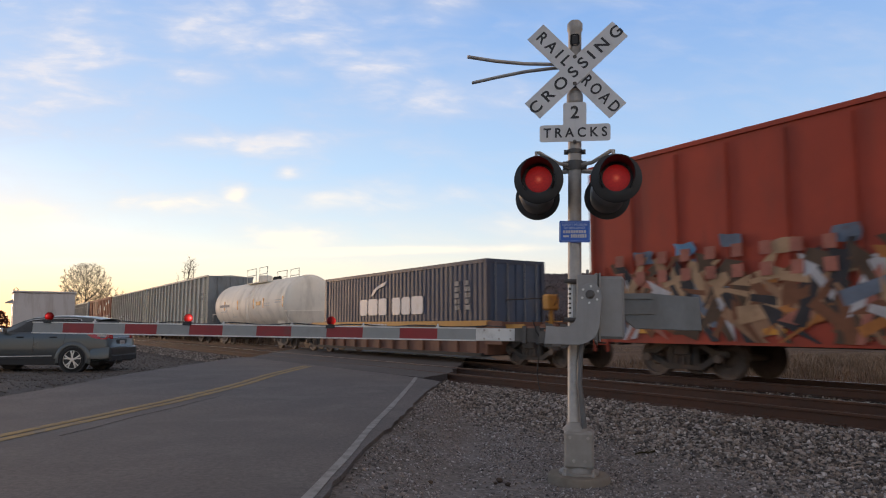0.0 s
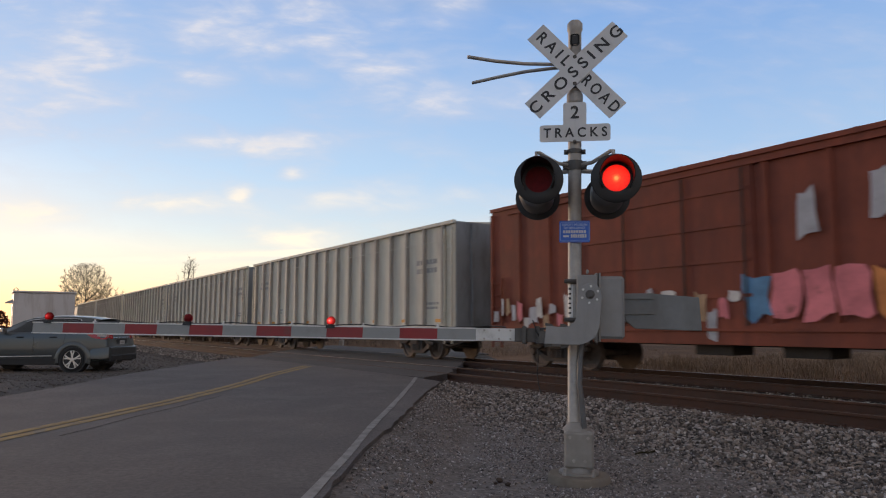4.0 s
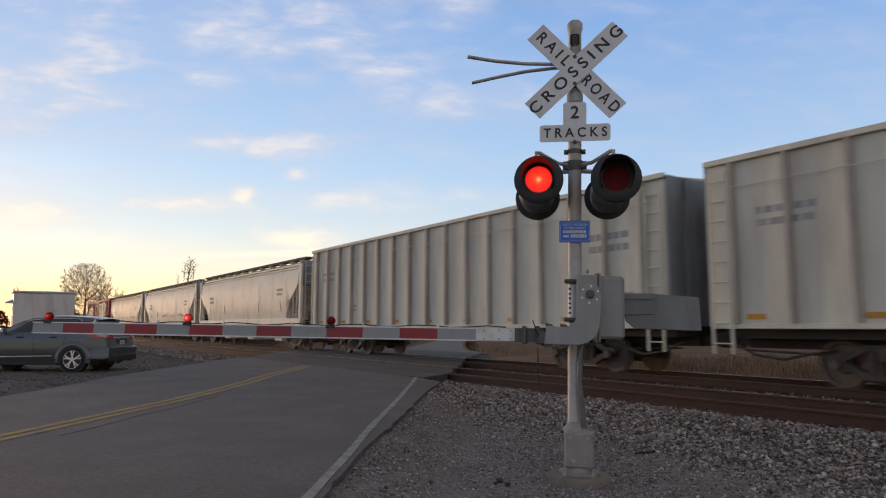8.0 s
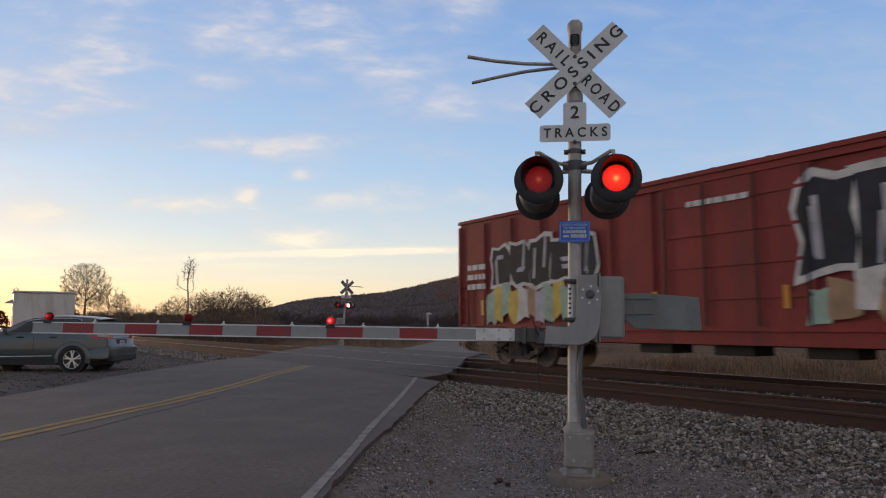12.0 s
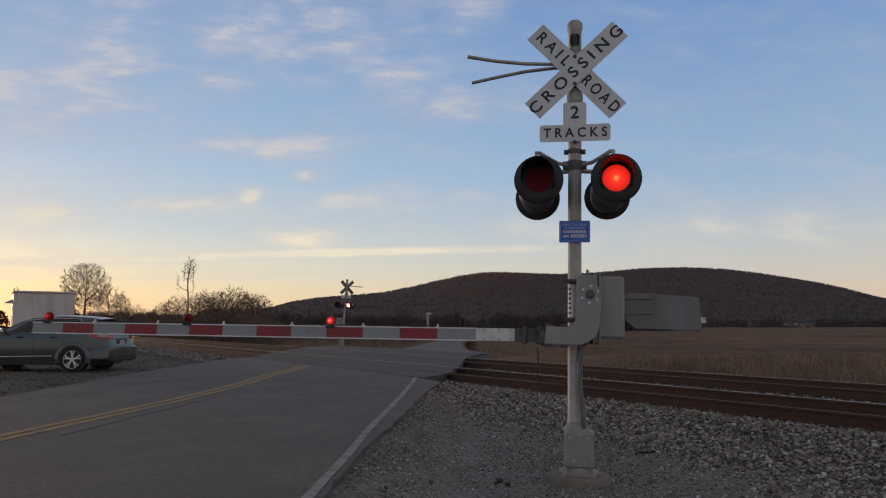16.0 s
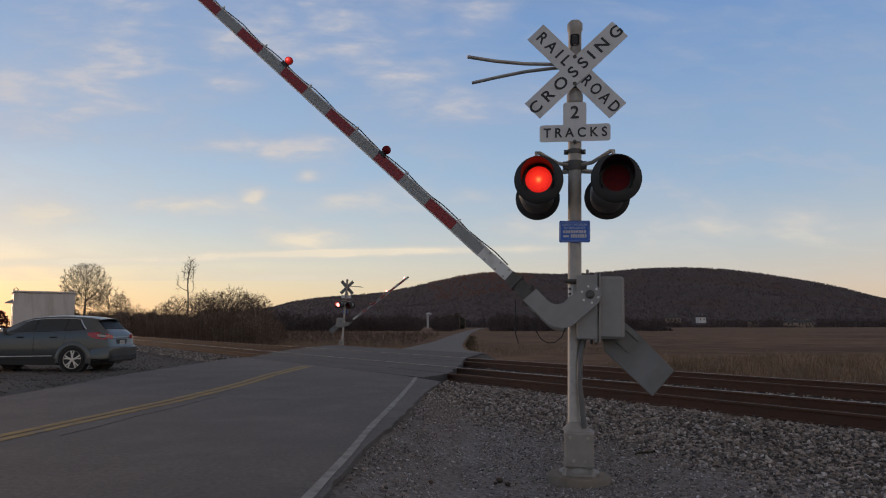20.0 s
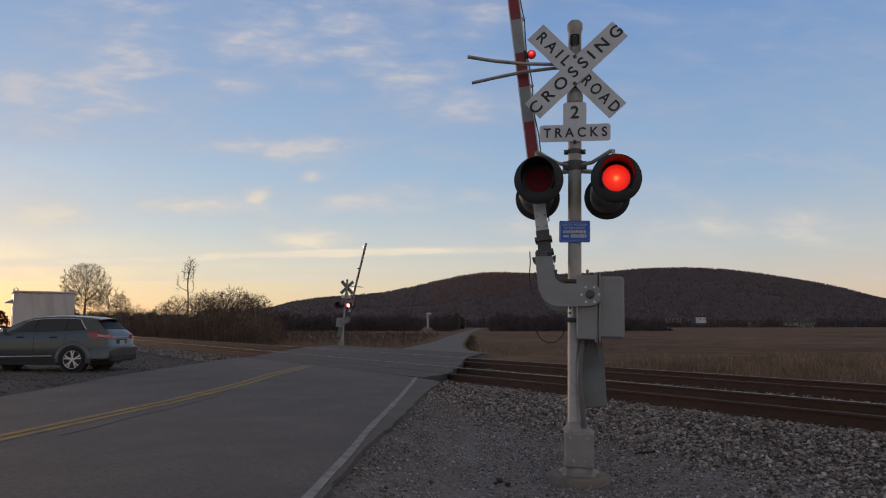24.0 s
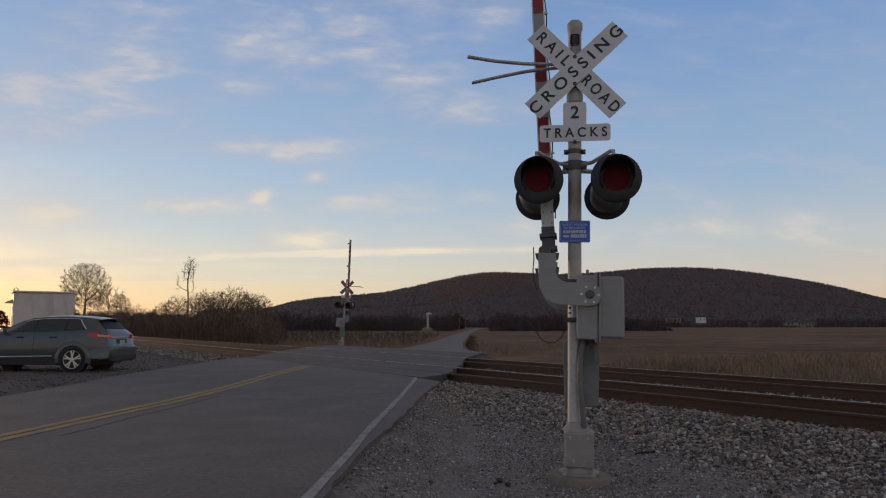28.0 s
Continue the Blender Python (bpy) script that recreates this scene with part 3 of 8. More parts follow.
def strip(name, y0, y1, left, right, lift, material, label, step=0.5, thick=0.05, wob=0.0):
    """A ribbon of road between two edges given as functions of y."""
    ys = np.linspace(y0, y1, max(2, int((y1 - y0) / step)))
    v, f = [], []
    for y in ys:
        y = float(y)
        w = wob * noise.noise(Vector((0, y * 2.3, 3.0)))
        a, b = left(y), right(y) + w
        z = road_z(y) + lift
        v += [(a, y, z), (b, y, z), (b, y, z - thick), (a, y, z - thick)]
    for i in range(len(ys) - 1):
        k = 4 * i
        f += [(k, k + 1, k + 5, k + 4), (k + 1, k + 2, k + 6, k + 5), (k + 3, k, k + 4, k + 7)]
    ob = new(name, joined(name, v, f, material))
    return tagged(ob, label, "road", kind="structure")


def d_line(d, y):
    """x on the line that runs along the tracks at distance d."""
    return (d - y * ACROSS.y) / ACROSS.x


def left_edge(y):
    return lerp(LEFT_EDGE, y)


def near_right(y):
    return max(min(lerp(RIGHT_EDGE, y), d_line(8.56, y)), left_edge(y))


def far_left(y):
    return max(left_edge(y), d_line(18.3, y))


def far_right(y):
    return max(lerp(RIGHT_EDGE, y), far_left(y))


def white_x(y):
    return lerp([(-60, -2.2), (0, -1.35), (5.26, -1.03), (7.15, -0.96), (9, -0.93), (11.8, -0.80), (17.1, -0.62)], y)


def yellow_x(y):
    return lerp([(-60, -8.0), (0, -5.9), (8, -5.05), (10.2, -4.78), (11.7, -4.55), (14, -4.35), (18, -4.14), (22.4, -3.97)], y)


def apron():
    """Dark asphalt of the crossing, between and beside the rails, with flangeways left open."""
    def d_strip(d0, d1, s0, s1, z, lab):
        bm = bm_new()
        def torn(k):      # the broken edge of the asphalt
            d = d0 + (d1 - d0) * k / 8
            return (-(s0[0] + (s1[0] - s0[0]) * k / 8 + 0.30 * noise.noise(Vector((d * 2.1, 3, 0))) + 0.18 * noise.noise(Vector((d * 6.0, 9, 0)))), d, z - 0.17)
        slab(bm, [(-s0[1], d0, z - 0.17), (-s1[1], d1, z - 0.17)] + [torn(k) for k in range(8, -1, -1)], (0, 0, 0.17))
        ob = part("crossing_panel", bm, M["patch"], at=pose(0, 0, 0, 0, 0, TURN))
        tagged(ob, lab, "road", kind="structure")
    rails = [NEAR_TRACK - 0.7525, NEAR_TRACK + 0.7525, FAR_TRACK - 0.7525, FAR_TRACK + 0.7525]
    lab = "dark asphalt crossing surface beside the steel rails"
    def span(d):      # where the carriageway meets this distance from the eye
        return lerp([(7.6, 12.9), (10, 14.6), (13.5, 19.0), (16.2, 22.6), (18.4, 24.4)], d), lerp([(7.6, 24.2), (10, 28.5), (12.5, 33.0), (19, 41.0)], d)
    edges = [8.55, rails[0] - 0.045, rails[0] + 0.11, rails[1] - 0.11, rails[1] + 0.045, rails[2] - 0.045, rails[2] + 0.11, rails[3] - 0.11, rails[3] + 0.045, 18.4]
    for d0, d1 in zip(edges[0::2], edges[1::2]):
        d_strip(d0, d1, span(d0), span(d1), -0.006 if 9 < d1 < 17 else -0.01, lab)


def track(centre, name, lab):
    base = pose(0, 0, 0, 0, 0, TURN)
    t = thing(name, base, lab, "railway track", "railway tracks")
    span0, span1 = -60.0, 420.0
    for side in (-1, 1):
        y = centre + side * 0.7525
        prof = [(-0.070, -0.185), (0.070, -0.185), (0.070, -0.172), (0.012, -0.155), (0.009, -0.045), (0.036, -0.035), (0.036, -0.006), (0.030, 0.0),
                (-0.030, 0.0), (-0.036, -0.006), (-0.036, -0.035), (-0.009, -0.045), (-0.012, -0.155), (-0.070, -0.172)]
        bm = bm_new()
        slab(bm, [(-span1, y + a, b) for a, b in prof], (span1 - span0, 0, 0))
        rail = part("rail", bm, M["rail"], t, "rust-brown steel rail")
        bm = bm_new()
        box(bm, -span1, -span0, y - 0.018, y + 0.018, -0.003, 0.0015)
        part("running_surface", bm, M["dull_head" if side < 0 else "railhead"], rail, "polished strip on top of the rail")
    bm = bm_new()
    box(bm, -0.115, 0.115, -1.3, 1.3, -0.175, 0.0)
    me = mesh_of(bm, "tie", M["tie"], bevel=0.012)
    bm = bm_new()
    box(bm, -0.09, 0.09, -0.17, 0.17, 0, 0.014)
    box(bm, -0.05, -0.02, -0.11, -0.08, 0.014, 0.045)
    box(bm, 0.02, 0.05, 0.08, 0.11, 0.014, 0.045)
    plate = mesh_of(bm, "tie_plate", M["rail"])
    s = -10.0
    k = 0
    while s < 130:
        if not (15.0 < s < 33.0):
            ob = new("tie", me)
            ob.parent = t
            ob.matrix_basis = pose(-s, centre + 0.03 * noise.noise(Vector((s, centre, 0))), -0.187, 0, 0, 1.5 * noise.noise(Vector((s, 5, centre))))
            if s < 22:
                for side in (-1, 1):
                    p = new("tie_plate", plate)
                    p.parent = ob
                    p.matrix_basis = pose(0, side * 0.7525, 0.0)
        s += 0.53
        k += 1


def stone_shapes(n, seed):
    """Sharp-edged crushed stones: hulls of a few points on a squashed ball."""
    rnd = random.Random(seed)
    shapes = []
    for _ in range(n):
        bm = bm_new()
        sq = (rnd.uniform(0.85, 1.3), rnd.uniform(0.8, 1.05), rnd.uniform(0.7, 1.0))
        for _ in range(rnd.choice((6, 7, 8, 9))):
            p = Vector((rnd.gauss(0, 1), rnd.gauss(0, 1), rnd.gauss(0, 1))).normalized() * rnd.uniform(0.75, 1.12)
            bm.verts.new((p.x * sq[0], p.y * sq[1], p.z * sq[2]))
        bmesh.ops.convex_hull(bm, input=bm.verts[:])
        bmesh.ops.triangulate(bm, faces=bm.faces[:])
        bmesh.ops.recalc_face_normals(bm, faces=bm.faces[:])
        bm.verts.index_update()
        shapes.append((np.array([v.co[:] for v in bm.verts]), np.array([[v.index for v in f.verts] for f in bm.faces])))
        bm.free()
    return shapes


def scatter(name, spots, shapes, material, seed):
    """One mesh of many stones: spots of (x, y, z, size)."""
    rng = np.random.RandomState(seed)
    vs, fs, base = [], [], 0
    for x, y, z, r in spots:
        v, f = shapes[rng.randint(len(shapes))]
        a = rng.uniform(0, 6.28)
        c, s = math.cos(a), math.sin(a)
        tilt = rng.uniform(-0.5, 0.5)
        ct, st = math.cos(tilt), math.sin(tilt)
        w = v * r
        w = np.stack([w[:, 0], w[:, 1] * ct - w[:, 2] * st, w[:, 1] * st + w[:, 2] * ct], 1)
        w = np.stack([w[:, 0] * c - w[:, 1] * s + x, w[:, 0] * s + w[:, 1] * c + y, w[:, 2] + z], 1)
        vs.append(w)
        fs.append(f + base)
        base += len(v)
    vs, fs = np.concatenate(vs), np.concatenate(fs)
    me = bpy.data.meshes.new(name)
    me.vertices.add(len(vs))
    me.vertices.foreach_set("co", vs.ravel())
    me.loops.add(fs.size)
    me.loops.foreach_set("vertex_index", fs.ravel())
    me.polygons.add(len(fs))
    me.polygons.foreach_set("loop_start", np.arange(0, fs.size, 3))
    me.update(calc_edges=True)
    me.materials.append(material)
    return me


ground()
strip("road", -60, 27.2, left_edge, near_right, 0.0, M["asphalt"], "grey worn asphalt road with a broken shoulder edge", wob=0.05, step=0.25)
strip("far_road", 30.0, 390, far_left, far_right, 0.004, M["worn"], "pale worn road running on beyond the tracks", step=2)
strip("edge_line", -30, 17.1, lambda y: white_x(y) - 0.025, lambda y: white_x(y) + 0.065, 0.006, M["white_line"], "worn white edge line on the asphalt", thick=0.004, wob=0.02)
strip("centre_line", -30, 20.9, lambda y: yellow_x(y) - 0.185, lambda y: yellow_x(y) - 0.035, 0.006, M["yellow_line"], "worn yellow centre line", thick=0.004)
strip("centre_line", -30, 20.6, lambda y: yellow_x(y) + 0.035, lambda y: yellow_x(y) + 0.185, 0.006, M["yellow_line"], "worn yellow centre line", thick=0.004)
for y0, y1, off, w in ((8.2, 12.6, 0.52, 0.006),):
    strip("crack", y0, y1, lambda y: yellow_x(y) + off + 0.10 * noise.noise(Vector((y * 0.8, off, 0))) - w, lambda y: yellow_x(y) + off + 0.10 * noise.noise(Vector((y * 0.8, off, 0))) + w, 0.005, M["patch"],
          "dark crack wandering along the asphalt", step=0.12, thick=0.003, wob=0.012)
apron()
track(NEAR_TRACK, "near_track", "rusty rails on weathered wooden ties in grey ballast")
track(FAR_TRACK, "far_track", "rusty rails on weathered wooden ties in grey ballast")

# ---------------------------------------------------------------- the freight train
def truck(car, x, skin="truck"):
    """A three-piece truck: two side frames, bolster, springs, two wheelsets."""
    for side in (-1, 1):
        y = side * 1.0
        bm = bm_new()
        for prof in ([(-1.14, 0.50), (-1.14, 0.62), (-0.85, 0.64), (-0.45, 0.82), (0.45, 0.82), (0.85, 0.64), (1.14, 0.62), (1.14, 0.50), (0.80, 0.51), (0.42, 0.70), (-0.42, 0.70), (-0.80, 0.51)],
                     [(-1.02, 0.50), (-0.46, 0.20), (0.46, 0.20), (1.02, 0.50), (0.78, 0.50), (0.38, 0.31), (-0.38, 0.31), (-0.78, 0.50)],
                     [(-0.40, 0.28), (-0.27, 0.28), (-0.27, 0.72), (-0.40, 0.72)], [(0.27, 0.28), (0.40, 0.28), (0.40, 0.72), (0.27, 0.72)]):
            slab(bm, [(x + a, y - 0.07, b) for a, b in prof], (0, 0.14, 0))
        part("side_frame", bm, M[skin], car, "grimy cast side frame")
        bm = bm_new()
        for k in (-0.16, 0.0, 0.16):
            rod(bm, (x + k, y + side * 0.05, 0.30), (x + k, y + side * 0.05, 0.58), 0.07, n=10)
        part("spring", bm, M[skin], car)
        for k in (-0.94, 0.94):
            bm = bm_new()
            rod(bm, (x + k, y + side * 0.06, 0.457), (x + k, y + side * 0.17, 0.457), 0.11, 0.09, n=12)
            part("bearing_cap", bm, M["wheel"], car, smooth=True)
    for k in (-0.94, 0.94):
        bm = bm_new()
        rod(bm, (0, -0.74, 0), (0, 0.74, 0), 0.085, n=10)
        axle = part("axle", bm, M["truck"], car, at=pose(x + k, 0, 0.457))
        for side in (-1, 1):
            bm = bm_new()
            spin(bm, [(-0.045, 0.49), (-0.015, 0.49), (-0.012, 0.457), (0.065, 0.452), (0.065, 0.39), (0.03, 0.36), (0.02, 0.20), (0.07, 0.15), (0.07, 0.001)], (0, side * 0.75, 0), (0, side, 0), 28)
            part("wheel", bm, M["wheel"], axle, "rust-brown steel wheel", smooth=True)
    bm = bm_new()
    box(bm, x - 0.2, x + 0.2, -1.15, 1.15, 0.52, 0.78)
    part("bolster", bm, M["truck"], car, bevel=0.02)


def couplers(car, half, z=0.85, reach=0.45):
    for side in (-1, 1):
        bm = bm_new()
        box(bm, side * (half - 0.5), side * (half + reach * 0.6), -0.14, 0.14, z - 0.12, z + 0.12)
        box(bm, side * (half + reach * 0.55), side * (half + reach), -0.2, 0.2, z - 0.17, z + 0.17)
        part("coupler", bm, M["truck"], car, bevel=0.03)


def ladder(car, x, y, z0, z1, w=0.42, rungs=6, material=None, facing="y"):
    bm = bm_new()
    for k in (-w / 2, w / 2):
        if facing == "y":
            box(bm, x + k - 0.02, x + k + 0.02, y - 0.03, y + 0.03, z0, z1)
        else:
            box(bm, x - 0.03, x + 0.03, y + k - 0.02, y + k + 0.02, z0, z1)
    for i in range(rungs):
        z = z0 + (z1 - z0) * (i + 0.5) / rungs
        if facing == "y":
            rod(bm, (x - w / 2, y, z), (x + w / 2, y, z), 0.016, n=6)
        else:
            rod(bm, (x, y - w / 2, z), (x, y + w / 2, z), 0.016, n=6)
    part("ladder", bm, material or M["hopper"], car)


def bars(name, car, x, z, w, h, rows, material, y=-1.6, gap=0.45, rnd=None, fill=0.9):
    """Writing too far off or too blurred to read: plain bars."""
    rnd = rnd or random.Random(int(x * 10 + z * 100))
    step = h / rows
    for i in range(rows):
        x0 = x
        while x0 < x + w * fill:
            l = min(rnd.uniform(0.10, 0.35), x + w - x0)
            bm = bm_new()
            box(bm, x0, x0 + l, y - 0.006, y, z + i * step, z + i * step + step * (1 - gap))
            part(name, bm, material, car, "plain painted bars of lettering")
            x0 += l + 0.05


def boxcar(name, length, top, paint, label, sill=0.78, door=3.4, door_at=0.0, ribs=True):
    car = thing(name, pose(0, 0, 0), label, "freight car", "cars of the train")
    h = length / 2
    y = 1.52
    zf = 1.12
    bm = bm_new()
    box(bm, -h, h, -y, y, zf, top - 0.16)
    part("body", bm, paint, car, bevel=0.02)
    bm = bm_new()
    prof = [(-y - 0.05, top - 0.20), (-y - 0.05, top - 0.10), (-y * 0.5, top - 0.03), (0, top), (y * 0.5, top - 0.03), (y + 0.05, top - 0.10), (y + 0.05, top - 0.20)]
    slab(bm, [(-h - 0.03, a, b) for a, b in prof], (length + 0.06, 0, 0))
    part("roof", bm, paint, car)
    for i in range(int(length / 1.25)):
        x = -h + 0.6 + i * 1.25
        bm = bm_new()
        slab(bm, [(x, a * 0.995, b + 0.012) for a, b in prof[1:6]] + [(x, y, top - 0.17), (x, -y, top - 0.17)], (0.09, 0, 0))
        part("roof_rib", bm, paint, car)
    for side in (-1, 1):
        bm = bm_new()
        box(bm, -h, h, side * y, side * (y + 0.06), sill, zf + 0.10)
        part("side_sill", bm, paint, car)
        n = int(length / 1.22)
        for i in range(n + 1):
            x = -h + 0.06 + (length - 0.12) * i / n
            if abs(x - door_at) < door / 2 + 0.15:
                continue
            bm = bm_new()
            w = 0.075
            slab(bm, [(x - w, side * y, zf + 0.1), (x - w * 0.5, side * (y + 0.075), zf + 0.1), (x + w * 0.5, side * (y + 0.075), zf + 0.1), (x + w, side * y, zf + 0.1)], (0, 0, top - 0.30 - zf - 0.1))
            part("side_post", bm, paint, car)
        bm = bm_new()
        box(bm, door_at - door / 2, door_at + door / 2, side * y, side * (y + 0.055), zf + 0.02, top - 0.36)
        d = part("sliding_door", bm, paint, car)
        for k in (0.2, 0.42, 0.64, 0.86):
            bm = bm_new()
            z = zf + (top - 0.36 - zf) * k
            box(bm, door_at - door / 2 + 0.08, door_at + door / 2 - 0.08, side * (y + 0.055), side * (y + 0.085), z - 0.035, z + 0.035)
            part("door_rib", bm, paint, d)
        for k in (-0.46, -0.17, 0.17, 0.46):
            bm = bm_new()
            x = door_at + door * k
            rod(bm, (x, side * (y + 0.1), zf + 0.05), (x, side * (y + 0.1), top - 0.4), 0.022, n=8)
            part("locking_bar", bm, M["under"], d)
        bm = bm_new()
        box(bm, door_at - door * 1.05, door_at + door * 1.05, side * (y + 0.0), side * (y + 0.11), zf - 0.06, zf)
        box(bm, door_at - door * 1.05, door_at + door * 1.05, side * (y + 0.0), side * (y + 0.09), top - 0.37, top - 0.33)
        part("door_track", bm, paint, car)
    for end in (-1, 1):
        for k in range(6):
            z = zf + 0.35 + k * (top - zf - 0.8) / 5.5
            bm = bm_new()
            slab(bm, [(end * h, -y + 0.08, z), (end * (h + 0.07), -y + 0.14, z + 0.09), (end * (h + 0.07), -y + 0.14, z + 0.16), (end * h, -y + 0.08, z + 0.25)], (0, 2 * y - 0.2, 0))
            part("end_rib", bm, paint, car)
        ladder(car, end * (h - 0.32), -y - 0.07, 0.55, 2.6, 0.42, 6, paint)
    bm = bm_new()
    box(bm, -h + 0.3, h - 0.3, -0.35, 0.35, 0.72, zf)
    for k in (-2.6, -0.6, 1.4, 3.0):
        box(bm, k, k + 0.9, -1.25, -0.5, 0.55, 1.0)
    part("underframe", bm, M["under"], car)
    for x in (-h + 2.3, h - 2.3):
        truck(car, x)
    couplers(car, h)
    return car


def patches(car, seeds, y=-1.535):
    """Sprayed paint: flat many-cornered blots a few millimetres proud of the side; rows of (x, z, w, h, material, seed)."""
    for x, z, w, h, material, seed in seeds:
        rnd = random.Random(seed)
        n = 11
        bm = bm_new()
        pts = []
        for i in range(n):
            a = 2 * math.pi * i / n
            r = rnd.uniform(0.62, 1.0)
            pts.append((x + w / 2 * r * max(-0.9, min(0.9, 1.3 * math.cos(a))), y - 0.004 - 0.0015 * (seed % 5), z + h / 2 * r * max(-0.9, min(0.9, 1.3 * math.sin(a)))))
        slab(bm, pts, (0, 0.003, 0))
        part("graffiti", bm, material, car, "sprayed graffiti paint")


def spray_strokes(car, x0, x1, z0, z1, count, paints, seed, y=-1.60):
    """Sprayed writing too tangled to read: curved flat strokes over one another, a few millimetres proud of the side."""
    rnd = random.Random(seed)
    for i in range(count):
        cx, cz = rnd.uniform(x0, x1), rnd.uniform(z0, z1)
        r, w = rnd.uniform(0.18, 0.6), rnd.uniform(0.03, 0.10)
        a0, turn = rnd.uniform(0, 6.283), rnd.choice((-1, 1)) * rnd.uniform(0.8, 3.4)
        sx = rnd.uniform(0.6, 1.2)
        pts = []
        for side in (1, -1):
            for k in (range(9) if side > 0 else range(8, -1, -1)):
                a = a0 + turn * k / 8
                rr = r + side * w * math.sin(math.pi * (k + 0.6) / 9.2)
                pts.append((cx + rr * math.cos(a) * sx, y - 0.004 - 0.00012 * i, max(0.84, min(z1 + 0.1, cz + rr * math.sin(a)))))
        bm = bm_new()
        slab(bm, pts, (0, 0.003, 0))
        part("graffiti", bm, paints[rnd.randrange(len(paints))], car, "sprayed graffiti stroke")


def shards(car, x0, x1, z0, z1, count, paints, seed, y=-1.60):
    """Angular sprayed lettering in layers: slanted strokes, arrows and wedges, a few millimetres proud of the side."""
    rnd = random.Random(seed)
    for i in range(count):
        cx, cz = x0 + (x1 - x0) * (i + rnd.random()) / count, rnd.uniform(z0, z1)
        L, w = rnd.uniform(0.25, 0.75), rnd.uniform(0.06, 0.20)
        a = radians(rnd.choice((55, 70, 110, 125, 20, 160)) + rnd.uniform(-14, 14))
        c, n = Vector((math.cos(a), math.sin(a))), Vector((-math.sin(a), math.cos(a)))
        shape = rnd.choice(([(-1, -1), (1, -0.6), (1, 0.6), (-1, 1)], [(-1, -0.5), (0.5, -0.7), (0.5, -1.6), (1.2, 0), (0.5, 1.6), (0.5, 0.7), (-1, 0.5)], [(-1, 0), (-0.2, -1.2), (1, -0.3), (0.6, 0.9), (-0.3, 0.5)]))
        pts = [Vector((cx, cz)) + c * (p * L) + n * (q * w) for p, q in shape]
        bm = bm_new()
        slab(bm, [(p.x, y - 0.003 - 0.00012 * i, max(0.84, min(z1 + 0.35, p.y))) for p in pts], (0, 0.003, 0))
        part("graffiti", bm, paints[rnd.randrange(len(paints))], car, "sprayed graffiti stroke")


def tag_letters(car, x0, z0, count, w, h, outline, fill, shine, seed, y=-1.60):
    """Blocky sprayed letters: pale outline, dark filling, a few bright strokes."""
    rnd = random.Random(seed)
    for i in range(count):
        cx = x0 + i * w * 0.86
        hh = h * rnd.uniform(0.85, 1.15)
        shape = []
        n = 12
        for k in range(n):
            a = 2 * math.pi * k / n + 0.26
            r = rnd.uniform(0.78, 1.15)
            shape.append((max(-1, min(1, 1.35 * math.cos(a))) * w * 0.5 * r, max(-1, min(1, 1.35 * math.sin(a))) * hh * 0.5 * r))
        for grow, depth, material in ((1.0, 0.004, outline), (0.84, 0.008, fill)):
            bm = bm_new()
            slab(bm, [(cx + px * grow, y - depth - 0.0006 * i, z0 + pz * grow) for px, pz in shape], (0, 0.003, 0))
            part("graffiti", bm, material, car, "sprayed graffiti letter")
        for _ in range(2):
            bm = bm_new()
            sx, sz = cx + rnd.uniform(-0.22, 0.22) * w, z0 + rnd.uniform(-0.2, 0.2) * hh
            dx, dz = rnd.choice(((0.03, 0.24), (0.16, 0.05), (0.05, 0.3))) 
            sk = rnd.uniform(-0.06, 0.06)
            slab(bm, [(sx - dx * w - sk, y - 0.0185, sz - dz * hh), (sx + dx * w - sk, y - 0.0185, sz - dz * hh), (sx + dx * w + sk, y - 0.0185, sz + dz * hh), (sx - dx * w + sk, y - 0.0185, sz + dz * hh)], (0, 0.003, 0))
            part("graffiti", bm, shine, car, "sprayed graffiti stroke")


